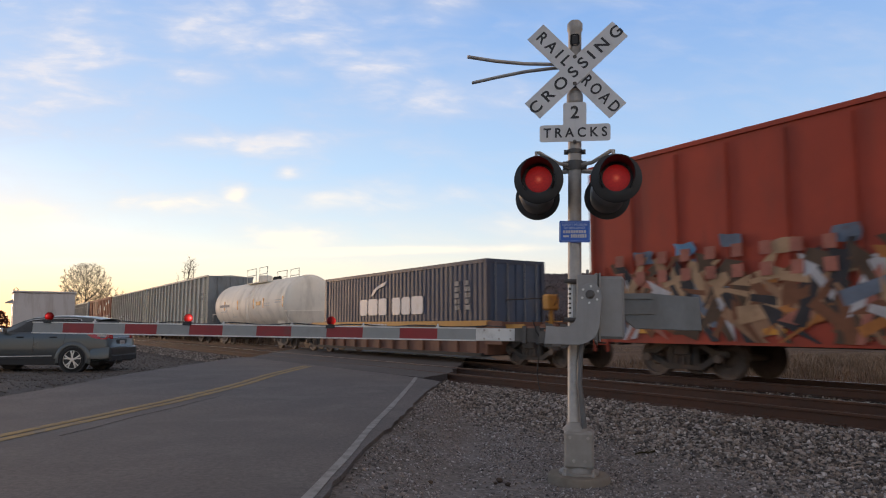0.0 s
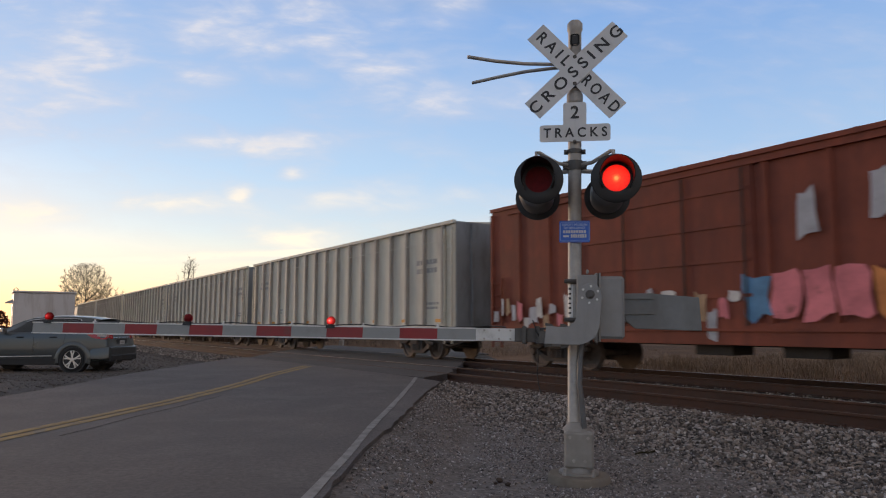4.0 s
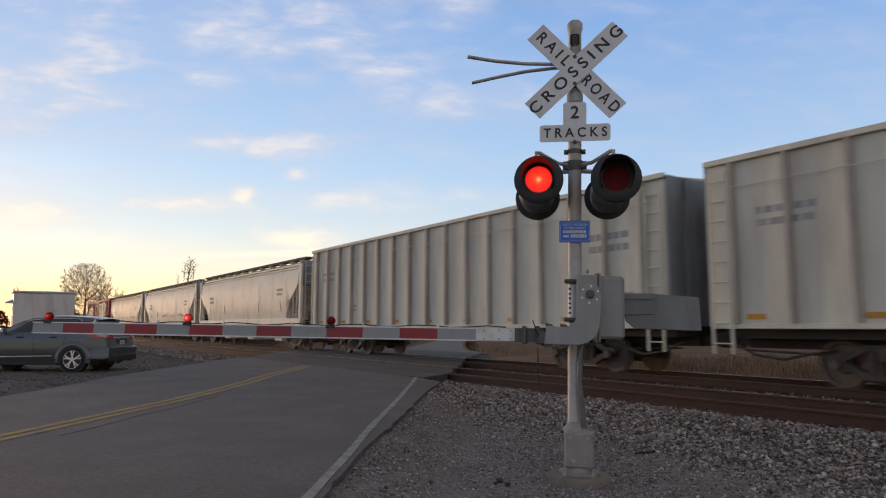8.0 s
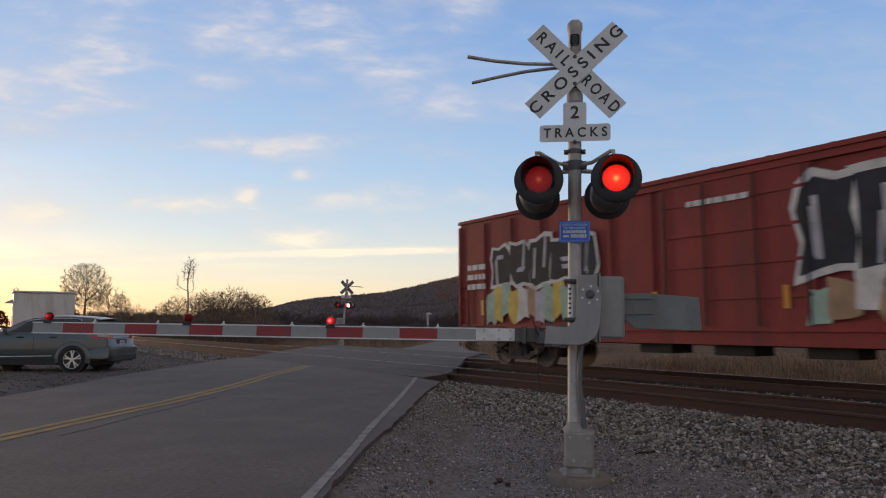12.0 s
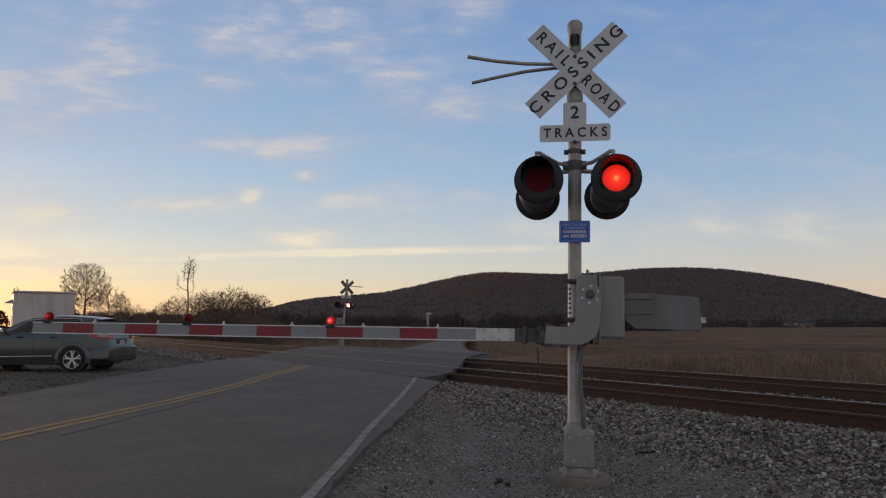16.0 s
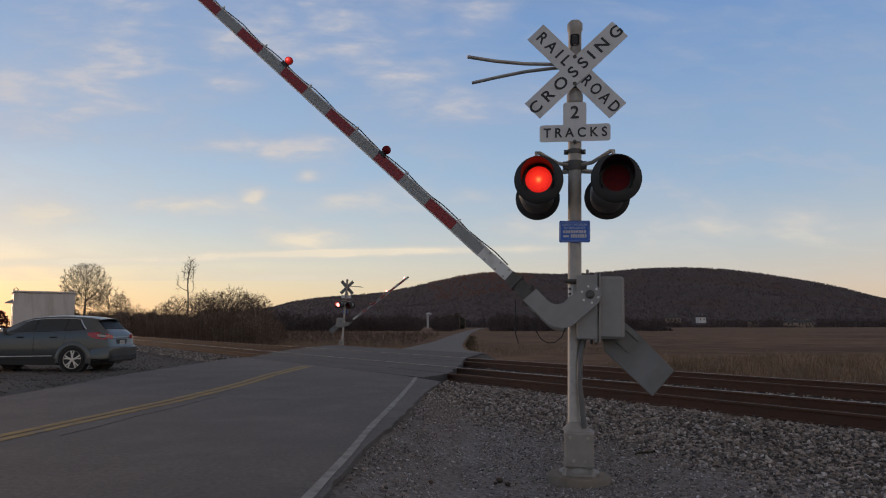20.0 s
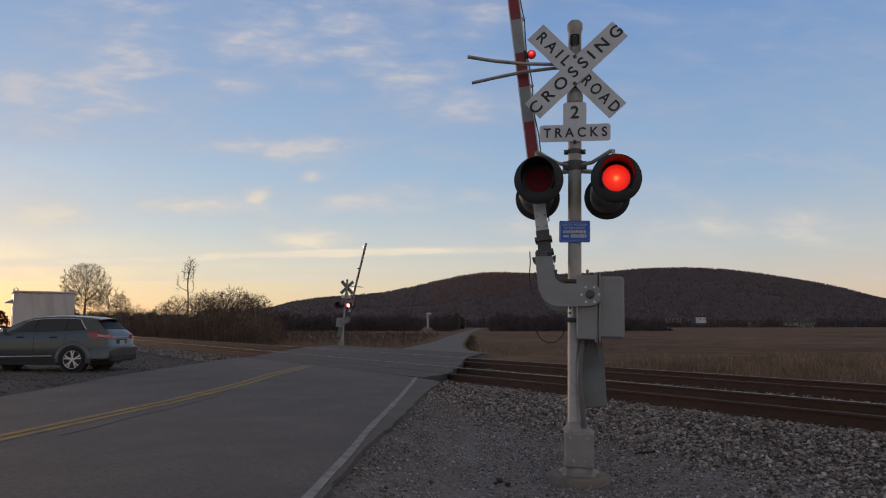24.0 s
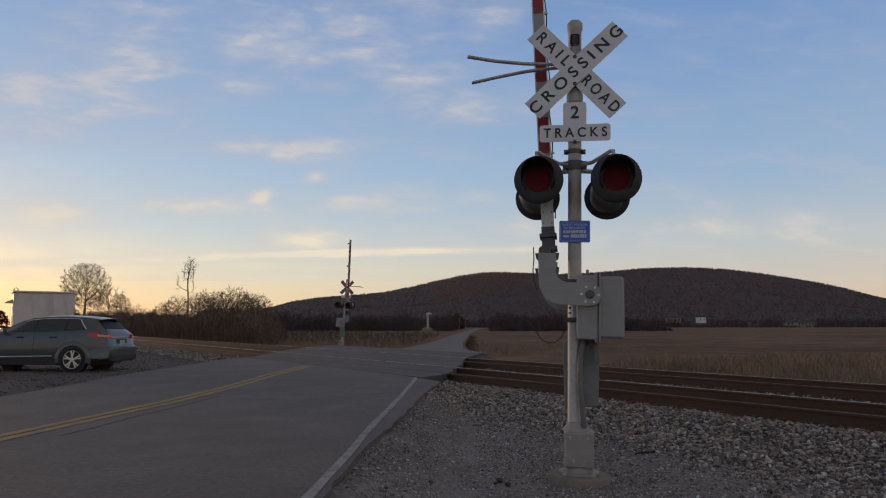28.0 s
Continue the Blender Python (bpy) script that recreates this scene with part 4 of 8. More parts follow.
def hopper():
    """Grey steel hopper with outside ribs; length over the body 20.1 m."""
    car = thing("ribbed_hopper_car", pose(0, 0, 0), "light grey ribbed steel hopper car with dark ends", "freight car", "cars of the train")
    h, y, top, bot = 10.0, 1.53, 4.56, 1.16
    bm = bm_new()
    box(bm, -h, h, -y, y, bot, top)
    part("body", bm, M["hopper"], car, bevel=0.02)
    for side in (-1, 1):
        bm = bm_new()
        box(bm, -h - 0.02, h + 0.02, side * (y - 0.02), side * (y + 0.1), top - 0.02, top + 0.10)
        part("top_chord", bm, M["hopper"], car, bevel=0.012)
        bm = bm_new()
        box(bm, -h, h, side * y, side * (y + 0.05), bot - 0.05, bot + 0.06)
        part("side_sill", bm, M["hopper"], car, bevel=0.012)
        n = 16
        for i in range(n + 1):
            x = -h + 0.62 + (2 * h - 1.24) * i / n
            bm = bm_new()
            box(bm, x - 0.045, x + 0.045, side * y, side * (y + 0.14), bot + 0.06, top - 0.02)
            part("rib", bm, M["hopper_rib"], car, "grimy upright rib with shade in its grey")
        for i in range(n // 2 + 1):
            x = -h + 1.0 + (2 * h - 2.0) * i / (n // 2)
            bm = bm_new()
            box(bm, x - 0.2, x + 0.2, side * y, side * (y + 0.008), bot + 0.14, bot + 0.25)
            part("reflector", bm, M["reflector"], car, "faded yellow reflector strip")
        bm = bm_new()
        tube(bm, [(-h + 0.3, side * (y + 0.13), top - 0.55), (h - 0.3, side * (y + 0.13), top - 0.55)], 0.010, 6)
        part("grab_rail", bm, M["hopper"], car)
    for end in (-1, 1):
        bm = bm_new()
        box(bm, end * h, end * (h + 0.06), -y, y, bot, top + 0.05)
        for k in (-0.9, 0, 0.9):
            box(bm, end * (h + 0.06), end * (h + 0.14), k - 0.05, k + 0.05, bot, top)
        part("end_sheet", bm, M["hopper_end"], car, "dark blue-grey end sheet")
        ladder(car, end * (h - 0.3), -y - 0.09, 0.6, 4.4, 0.44, 9)
    for k in range(6):
        bm = bm_new()
        x = -h + 2.2 + k * 3.2
        spin(bm, [(0, 0.45), (0.14, 0.45), (0.2, 0.3), (0.22, 0.01)], (x, 0, top), (0, 0, 1), 16)
        part("hatch", bm, M["hopper"], car, smooth=True)
    bm = bm_new()
    for e in (-1, 1):
        slab(bm, [(-h, -y * 0.98, top), (-h, -y * 0.98, top + 0.03), (-h, 0, top + 0.14), (-h, y * 0.98, top + 0.03), (-h, y * 0.98, top)], (2 * h, 0, 0)) if e == 1 else None
    part("roof", bm, M["hopper"], car)
    for k in range(8):
        x = -4.2 + k * 1.2
        bm = bm_new()
        loft(bm, [[(x - 0.30, -1.50, bot), (x + 0.30, -1.50, bot), (x + 0.30, 1.50, bot), (x - 0.30, 1.50, bot)],
                  [(x - 0.16, -1.40, 0.84), (x + 0.16, -1.40, 0.84), (x + 0.16, 1.40, 0.84), (x - 0.16, 1.40, 0.84)]])
        part("discharge_bay", bm, M["hopper"], car, "sloped grey discharge bay")
        bm = bm_new()
        box(bm, x - 0.24, x + 0.24, -1.3, 1.3, 0.72, 0.84)
        part("discharge_gate", bm, M["under"], car)
    bm = bm_new()
    box(bm, -h + 0.1, h - 0.1, -0.4, 0.4, 0.7, bot)
    for e in (-1, 1):
        box(bm, e * (h - 4.2), e * (h - 0.1), -1.2, 1.2, 0.92, bot)
    part("underframe", bm, M["under"], car)
    for x in (-h + 3.2, h - 3.2):
        truck(car, x)
        e = math.copysign(1, x)
        bm = bm_new()
        tube(bm, [(e * (h - 0.1), -0.95, 0.80), (e * (h - 0.6), -0.98, 0.58), (e * (h - 1.2), -0.98, 0.50), (e * (h - 1.7), -0.95, 0.62), (e * (h - 2.2), -0.85, 0.72)], 0.03, 6)
        tube(bm, [(e * (h - 0.3), -0.7, 0.66), (e * (h - 2.1), -0.7, 0.60)], 0.025, 6)
        part("brake_rigging", bm, M["truck"], car)
    couplers(car, h, reach=0.55)
    bars("stencil", car, -h + 1.1, 3.15, 1.2, 0.5, 2, M["stencil_dark"], y=-y)
    bars("stencil", car, h - 2.4, 3.0, 1.3, 0.6, 2, M["stencil_dark"], y=-y)
    bars("stencil", car, h - 2.0, 1.75, 1.0, 0.3, 2, M["stencil_dark"], y=-y)
    bars("stencil", car, -h + 4.0, 1.8, 0.5, 0.3, 2, M["stencil_dark"], y=-y)
    return car


def round_hopper():
    """Cream covered hopper with bulging sides, open slope ends and a dark running board."""
    car = thing("covered_hopper_car", pose(0, 0, 0), "stained cream covered hopper car with open triangular ends", "freight car", "cars of the train")
    h, top, bot = 9.2, 4.50, 1.50
    sec = [(0.0, top), (-0.75, top - 0.05), (-1.25, top - 0.22), (-1.50, top - 0.55), (-1.58, 3.2), (-1.58, 2.4), (-1.50, 1.75), (-1.42, 1.5)]
    full = sec + [(-a, b) for a, b in reversed(sec[1:])]
    def section(x, floor):
        return [(x, a, max(b, floor)) for a, b in full]
    bm = bm_new()
    half = [(h - 2.02, 1.5), (h - 1.98, 1.72), (h - 1.88, 1.95), (h - 1.68, 2.2), (h - 1.2, 2.55), (h - 0.7, 2.92), (h - 0.35, 3.2)]
    stations = [(-x, f) for x, f in reversed(half)] + [(0, 1.5)] + half
    loft(bm, [section(x, f) for x, f in stations])
    part("body", bm, M["cream"], car, smooth=True)
    for side in (-1, 1):
        bm = bm_new()
        box(bm, -h, h, side * 1.36, side * 1.56, 1.06, 1.56)
        part("side_sill", bm, M["cream"], car, bevel=0.03)
        bm = bm_new()
        box(bm, -h + 0.35, h - 0.35, side * 1.26, side * 1.44, top - 0.34, top - 0.28)
        box(bm, -h + 0.35, h - 0.35, side * 1.36, side * 1.52, top - 0.50, top - 0.46)
        part("roof_eave", bm, M["cream"], car)
        bm = bm_new()
        box(bm, -h + 0.1, h - 0.1, side * 0.92, side * 1.28, top - 0.05, top + 0.065)
        part("running_board", bm, M["truck"], car, "dark grated running board")
        for k in range(12):
            x = -h + 0.5 + k * (2 * h - 1) / 11
            bm = bm_new()
            box(bm, x - 0.02, x + 0.02, side * 0.9, side * 1.28, top - 0.25, top - 0.05)
            part("board_bracket", bm, M["cream"], car)
    for end in (-1, 1):
        for y in (-1.5, 1.5):
            bm = bm_new()
            box(bm, end * (h - 0.22), end * h, y - 0.06, y + 0.06, 1.0, top - 0.3)
            part("end_post", bm, M["cream"], car)
        for y in (-0.5, 0.5):
            bm = bm_new()
            box(bm, end * (h - 0.15), end * h, y - 0.05, y + 0.05, 1.0, 3.2)
            part("end_post", bm, M["cream"], car)
        bm = bm_new()
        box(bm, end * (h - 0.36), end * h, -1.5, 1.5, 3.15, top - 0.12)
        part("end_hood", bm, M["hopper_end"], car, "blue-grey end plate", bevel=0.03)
        ladder(car, end * (h - 0.75), -1.52, 1.5, 3.3, 0.44, 4)
        ladder(car, end * h, -1.1, 1.2, 4.3, 0.44, 8, facing="x")
        bm = bm_new()
        box(bm, end * (h - 1.8), end * (h - 0.02), -1.4, 1.4, 1.10, 1.30)
        part("end_platform", bm, M["under"], car)
        bm = bm_new()
        box(bm, end * (h - 1.5), end * (h - 1.0), -0.5, 0.5, 1.3, 2.0)
        part("brake_gear", bm, M["under"], car, bevel=0.05)
    for k in range(3):
        x = -4.6 + 4.6 * k
        bm = bm_new()
        loft(bm, [[(x - 1.6, -1.38, 1.5), (x + 1.6, -1.38, 1.5), (x + 1.6, 1.38, 1.5), (x - 1.6, 1.38, 1.5)],
                  [(x - 0.35, -0.7, 0.55), (x + 0.35, -0.7, 0.55), (x + 0.35, 0.7, 0.55), (x - 0.35, 0.7, 0.55)]])
        part("discharge_bay", bm, M["under"], car)
        bm = bm_new()
        box(bm, x - 0.5, x + 0.5, -0.9, 0.9, 0.40, 0.55)
        part("discharge_gate", bm, M["hopper"], car)
    bm = bm_new()
    box(bm, -h + 0.1, h - 0.1, -0.3, 0.3, 0.72, 1.0)
    part("centre_sill", bm, M["under"], car)
    for x in (-h + 1.75, h - 1.75):
        truck(car, x, "dusty")
    couplers(car, h, reach=0.65)
    bars("stencil", car, h - 3.2, 2.75, 0.9, 0.45, 2, M["stencil_dark"], y=-1.585)
    bars("stencil", car, -h + 2.6, 2.65, 1.0, 0.55, 2, M["stencil_dark"], y=-1.585)
    bars("stencil", car, -h + 2.8, 1.30, 0.8, 0.1, 1, M["stencil_dark"], y=-1.562)
    bm = bm_new()
    box(bm, 1.0, 1.5, -1.565, -1.56, 1.25, 1.42)
    part("stencil", bm, M["stencil"], car)
    for x in (-6.6, -3.4, 3.0, 6.4):
        bm = bm_new()
        box(bm, x, x + 0.14, -1.59, -1.575, 1.95, 2.5)
        part("reflector", bm, M["reflector"], car, "faded orange reflector strip")
    return car


def tank_car():
    car = thing("tank_car", pose(0, 0, 0), "dirty white tank car with top platform railings", "freight car", "cars of the train")
    h, r, zc = 6.55, 1.45, 2.42
    bm = bm_new()
    cap = [(h - 0.42, r), (h - 0.34, 1.435), (h - 0.26, 1.39), (h - 0.18, 1.31), (h - 0.11, 1.17), (h - 0.06, 0.98), (h - 0.02, 0.64), (h, 0.001)]
    prof = [(-x, q) for x, q in reversed(cap)] + cap
    spin(bm, prof, (0, 0, zc), (1, 0, 0), 44)
    part("tank", bm, M["tank"], car, smooth=True)
    for x in (-h + 0.44, -2.6, 1.9, h - 0.44):
        bm = bm_new()
        spin(bm, [(-0.06, r + 0.001), (-0.06, r + 0.012), (0.06, r + 0.012), (0.06, r + 0.001)], (x, 0, zc), (1, 0, 0), 44)
        part("weld_band", bm, M["tank"], car, smooth=True)
    bm = bm_new()
    box(bm, -h - 0.3, h + 0.3, -0.35, 0.35, 0.75, 1.08)
    for e in (-1, 1):
        box(bm, e * (h - 1.2), e * (h + 0.35), -1.45, 1.45, 0.98, 1.08)
    part("frame", bm, M["under"], car)
    for e in (-1, 1):
        bm = bm_new()
        loft(bm, [[(e * (h - 2.0), -0.9, 1.0), (e * (h - 1.2), -0.9, 1.0), (e * (h - 1.2), 0.9, 1.0), (e * (h - 2.0), 0.9, 1.0)],
                  [(e * (h - 2.2), -1.25, 1.85), (e * (h - 1.0), -1.25, 1.85), (e * (h - 1.0), 1.25, 1.85), (e * (h - 2.2), 1.25, 1.85)]])
        part("saddle", bm, M["tank"], car)
        bm = bm_new()
        for y in (-1.4, 1.4):
            tube(bm, [(e * (h + 0.3), y, 1.05), (e * (h + 0.3), y, 1.95), (e * (h - 0.5), y, 1.95)], 0.02, 6)
        tube(bm, [(e * (h + 0.3), -1.4, 1.95), (e * (h + 0.3), 1.4, 1.95)], 0.02, 6)
        part("handrail", bm, M["tank"], car)
    bm = bm_new()
    spin(bm, [(0, 0.42), (0.35, 0.42), (0.42, 0.34), (0.44, 0.01)], (-0.74, 0, zc + r - 0.05), (0, 0, 1), 20)
    part("dome", bm, M["tank"], car, smooth=True)
    for x in (-1.4, 0.35, 0.75, 1.15):
        bm = bm_new()
        spin(bm, [(0, 0.13), (0.2, 0.13), (0.26, 0.08), (0.3, 0.01)], (x, 0.2, zc + r - 0.03), (0, 0, 1), 12)
        part("valve", bm, M["under"], car, smooth=True)
    bm = bm_new()
    box(bm, -1.35, 2.3, -0.95, -0.35, zc + r - 0.18, zc + r - 0.12)
    box(bm, -1.35, 2.3, 0.35, 0.95, zc + r - 0.18, zc + r - 0.12)
    part("top_platform", bm, M["hopper"], car)
    for y in (-0.95, 0.95):
        for x0, x1 in ((-1.25, 0.35), (0.95, 2.25)):
            bm = bm_new()
            for z in (0.42, 0.8):
                tube(bm, [(x0, y, zc + r - 0.12), (x0, y, zc + r - 0.12 + z), (x1, y, zc + r - 0.12 + z), (x1, y, zc + r - 0.12)], 0.022, 6)
            part("railing", bm, M["hopper"], car, "thin steel platform railing")
    bm = bm_new()
    for x in (0.46, 0.98):
        tube(bm, [(x, -1.0, zc + r - 0.35), (x, -r - 0.1, zc + 0.3), (x, -r - 0.1, zc - 1.2)], 0.022, 6)
    for k in range(7):
        rod(bm, (0.46, -r - 0.1, zc - 1.1 + 0.24 * k), (0.98, -r - 0.1, zc - 1.1 + 0.24 * k), 0.014, n=6)
    part("ladder", bm, M["tank"], car)
    for x in (-4.17, -1.53, 1.42, 3.04, 6.0):
        bm = bm_new()
        box(bm, x, x + 0.12, -r - 0.012, -r + 0.02, zc - 0.25, zc + 0.3)
        part("reflector", bm, M["reflector"], car, "faded orange reflector strip")
    bars("stencil", car, -5.1, zc - 0.07, 2.2, 0.28, 1, M["stencil_dark"], y=-r - 0.008)
    bars("stencil", car, -5.0, zc - 0.38, 1.5, 0.22, 2, M["stencil"], y=-r + 0.03)
    bars("stencil", car, -2.8, zc - 0.70, 1.0, 0.10, 1, M["stencil"], y=-r + 0.17)
    bars("stencil", car, 3.3, zc - 0.15, 0.9, 0.22, 2, M["stencil"], y=-r - 0.004)
    bm = bm_new()
    box(bm, 1.91, 2.69, -r - 0.014, -r + 0.01, zc - 0.09, zc + 0.13)
    part("placard", bm, M["yellow"], car, "small yellow placard")
    bars("stencil", car, 4.95, zc - 0.02, 0.9, 0.24, 2, M["stencil"], y=-r - 0.008)
    for x in (-h + 1.35, h - 1.35):
        truck(car, x, "dusty")
    couplers(car, h + 0.2, reach=0.5)
    return car


def well_car():
    car = thing("well_car", pose(0, 0, 0), "rust-brown well car with yellow top sills", "freight car", "cars of the train")
    h = 9.8
    w0, w1 = -5.75, 6.35
    for side in (-1, 1):
        bm = bm_new()
        box(bm, w0, w1, side * 1.36, side * 1.46, 0.30, 1.18)
        part("well_side", bm, M["rust"], car)
        for i in range(12):
            x = w0 + 0.3 + i * (w1 - w0 - 0.6) / 11
            bm = bm_new()
            box(bm, x - 0.05, x + 0.05, side * 1.46, side * 1.56, 0.34, 1.16)
            part("side_post", bm, M["rust"], car)
        bm = bm_new()
        box(bm, w0 - 0.9, w1 + 0.3, side * 1.34, side * 1.58, 1.16, 1.34)
        part("top_sill", bm, M["yellow"], car, "faded yellow top sill", bevel=0.015)
        bm = bm_new()
        box(bm, w0, w1, side * 1.2, side * 1.56, 0.24, 0.34)
        part("bottom_sill", bm, M["under"], car)
        bars("stencil", car, -1.2, 1.19, 1.8, 0.12, 1, M["stencil"], y=-1.585) if side < 0 else None
    bm = bm_new()
    box(bm, w0, w1, -1.2, 1.2, 0.26, 0.36)
    part("well_floor", bm, M["under"], car)
    for end in (-1, 1):
        bm = bm_new()
        x = w0 - 0.2 if end < 0 else w1
        box(bm, x, x + 0.2, -1.45, 1.45, 0.3, 1.3)
        part("bulkhead", bm, M["rust"], car)
        bm = bm_new()
        box(bm, end * 6.5, end * h, -0.5, 0.5, 0.72, 1.08)
        box(bm, end * 7.0, end * 8.9, -1.3, 1.3, 1.0, 1.10)
        box(bm, end * 6.5, end * 7.3, -1.5, -1.2, 0.9, 1.3)
        box(bm, end * 6.5, end * 7.3, 1.2, 1.5, 0.9, 1.3)
        part("end_platform", bm, M["rust"], car, bevel=0.02)
        if end < 0:
            continue
        bm = bm_new()
        box(bm, 8.42, 8.72, -0.92, -0.50, 1.62, 2.08)
        rod(bm, (8.57, -0.7, 1.05), (8.57, -0.7, 1.65), 0.05)
        part("brake_housing", bm, M["yellow"], car, "yellow hand brake housing", bevel=0.05)
        bm = bm_new()
        tube(bm, [(8.57 + 0.30 * math.cos(q), -0.72, 2.02 + 0.30 * math.sin(q)) for q in [math.pi * i / 12 for i in range(25)]], 0.018, 6)
        for q in (0.5, 2.6, 4.7):
            rod(bm, (8.57, -0.72, 2.02), (8.57 + 0.30 * math.cos(q), -0.72, 2.02 + 0.30 * math.sin(q)), 0.013, n=6)
        part("brake_wheel", bm, M["under"], car, "thin dark hand brake wheel")
        bm = bm_new()
        box(bm, 6.55, 7.35, -1.55, -1.50, 0.62, 1.32)
        box(bm, 8.3, 9.6, -1.40, -1.30, 0.98, 1.16)
        box(bm, 8.9, 9.5, -1.42, -1.30, 1.16, 1.22)
        part("side_bracket", bm, M["rust"], car, "rust-brown end bracket", bevel=0.01)
        bm = bm_new()
        box(bm, 7.4, 8.2, -1.42, -1.36, 1.10, 1.22)
        part("sill_stripe", bm, M["yellow"], car, "faded yellow stripe")
        bm = bm_new()
        for y in (-1.25, 1.25):
            tube(bm, [(end * 7.2, y, 1.1), (end * 7.2, y, 1.95), (end * 8.8, y, 1.95), (end * 8.8, y, 1.1)], 0.02, 6)
        part("handrail", bm, M["under"], car)
        bm = bm_new()
        box(bm, end * 9.5, end * 9.7, -0.35, 0.1, 1.1, 1.7)
        part("brake_box", bm, M["yellow"], car, bevel=0.03)
    for x in (-7.3, 8.1):
        truck(car, x)
    couplers(car, h, reach=0.4)
    return car


def container():
    box_ = thing("shipping_container", pose(0, 0, 0), "navy blue corrugated shipping container riding in a well car", "container")
    L, y, z0, z1 = 6.095, 1.20, 0.38, 3.30
    bm = bm_new()
    for side in (-1, 1):
        pts = []
        x = -L + 0.15
        while x < L - 0.2:
            pts += [(x, 0.0), (x + 0.07, 0.0), (x + 0.11, 0.036), (x + 0.18, 0.036), (x + 0.22, 0.0)]
            x += 0.278
        lo = [bm.verts.new((px, side * (y - d), z0 + 0.12)) for px, d in pts]
        hi = [bm.verts.new((px, side * (y - d), z1 - 0.1)) for px, d in pts]
        for i in range(len(lo) - 1):
            bm.faces.new((lo[i], lo[i + 1], hi[i + 1], hi[i]))
    part("side_wall", bm, M["navy"], box_)
    bm = bm_new()
    box(bm, -L + 0.05, L - 0.05, -y + 0.06, y - 0.06, z1 - 0.04, z1 - 0.01)
    part("roof", bm, M["navy"], box_)
    bm = bm_new()
    box(bm, -L + 0.05, L - 0.05, -y + 0.06, y - 0.06, z0, z0 + 0.14)
    part("floor", bm, M["navy"], box_)
    for side in (-1, 1):
        for z in (z0, z1 - 0.12):
            bm = bm_new()
            box(bm, -L + 0.1, L - 0.1, side * (y - 0.04), side * (y + 0.02), z, z + 0.12)
            part("side_rail", bm, M["navy"], box_)
        for e in (-1, 1):
            bm = bm_new()
            box(bm, e * (L - 0.16), e * L, side * (y - 0.14), side * (y + 0.02), z0, z1)
            part("corner_post", bm, M["navy"], box_)
    for e in (-1, 1):
        for side in (-1, 1):
            bm = bm_new()
            box(bm, e * (L - 0.10), e * (L - 0.05), side * 0.02, side * (y - 0.12), z0 + 0.1, z1 - 0.1)
            d = part("end_door", bm, M["door_blue"], box_, "blue end door")
            for k in (0.35, 0.85):
                bm = bm_new()
                rod(bm, (e * (L - 0.01), side * k, z0 + 0.1), (e * (L - 0.01), side * k, z1 - 0.1), 0.02, n=8)
                part("locking_bar", bm, M["hopper_end"], d)
    for e in (-1, 1):
        for z in (z0, z1 - 0.14):
            bm = bm_new()
            box(bm, e * (L - 0.14), e * (L - 0.02), -y + 0.10, y - 0.10, z, z + 0.14)
            part("end_rail", bm, M["navy"], box_)
    for x, w in ((-2.55, 0.62), (-1.84, 0.78), (-0.98, 0.66), (0.12, 0.62), (0.84, 0.62), (1.56, 0.80)):       # brand mark as plain shapes
        bm = bm_new()
        slab(bm, [(x + 0.08, -y - 0.03, 1.60), (x + w - 0.08, -y - 0.03, 1.60), (x + w, -y - 0.03, 1.68), (x + w, -y - 0.03, 2.17), (x + w - 0.08, -y - 0.03, 2.25), (x + 0.08, -y - 0.03, 2.25), (x, -y - 0.03, 2.17), (x, -y - 0.03, 1.68)], (0, 0.01, 0))
        part("brand_mark", bm, M["sign"], box_, "white block shape")
    bm = bm_new()
    slab(bm, [(-1.62, -y - 0.03, 2.38), (-1.36, -y - 0.03, 2.62), (-0.85, -y - 0.03, 2.80), (-0.30, -y - 0.03, 2.92), (-0.50, -y - 0.03, 2.74), (-1.05, -y - 0.03, 2.64), (-1.50, -y - 0.03, 2.36)], (0, 0.01, 0))
    part("brand_mark", bm, M["sign"], box_, "curved white stroke")
    for x in (4.35, 4.95):
        bars("stencil", box_, x, 1.7, 0.26, 1.0, 5, M["stencil_dark"], y=-y - 0.022, gap=0.25)
    return box_


TRAIN = []          # (thing, place of its middle along the track at the start)
SPEED = 23.17


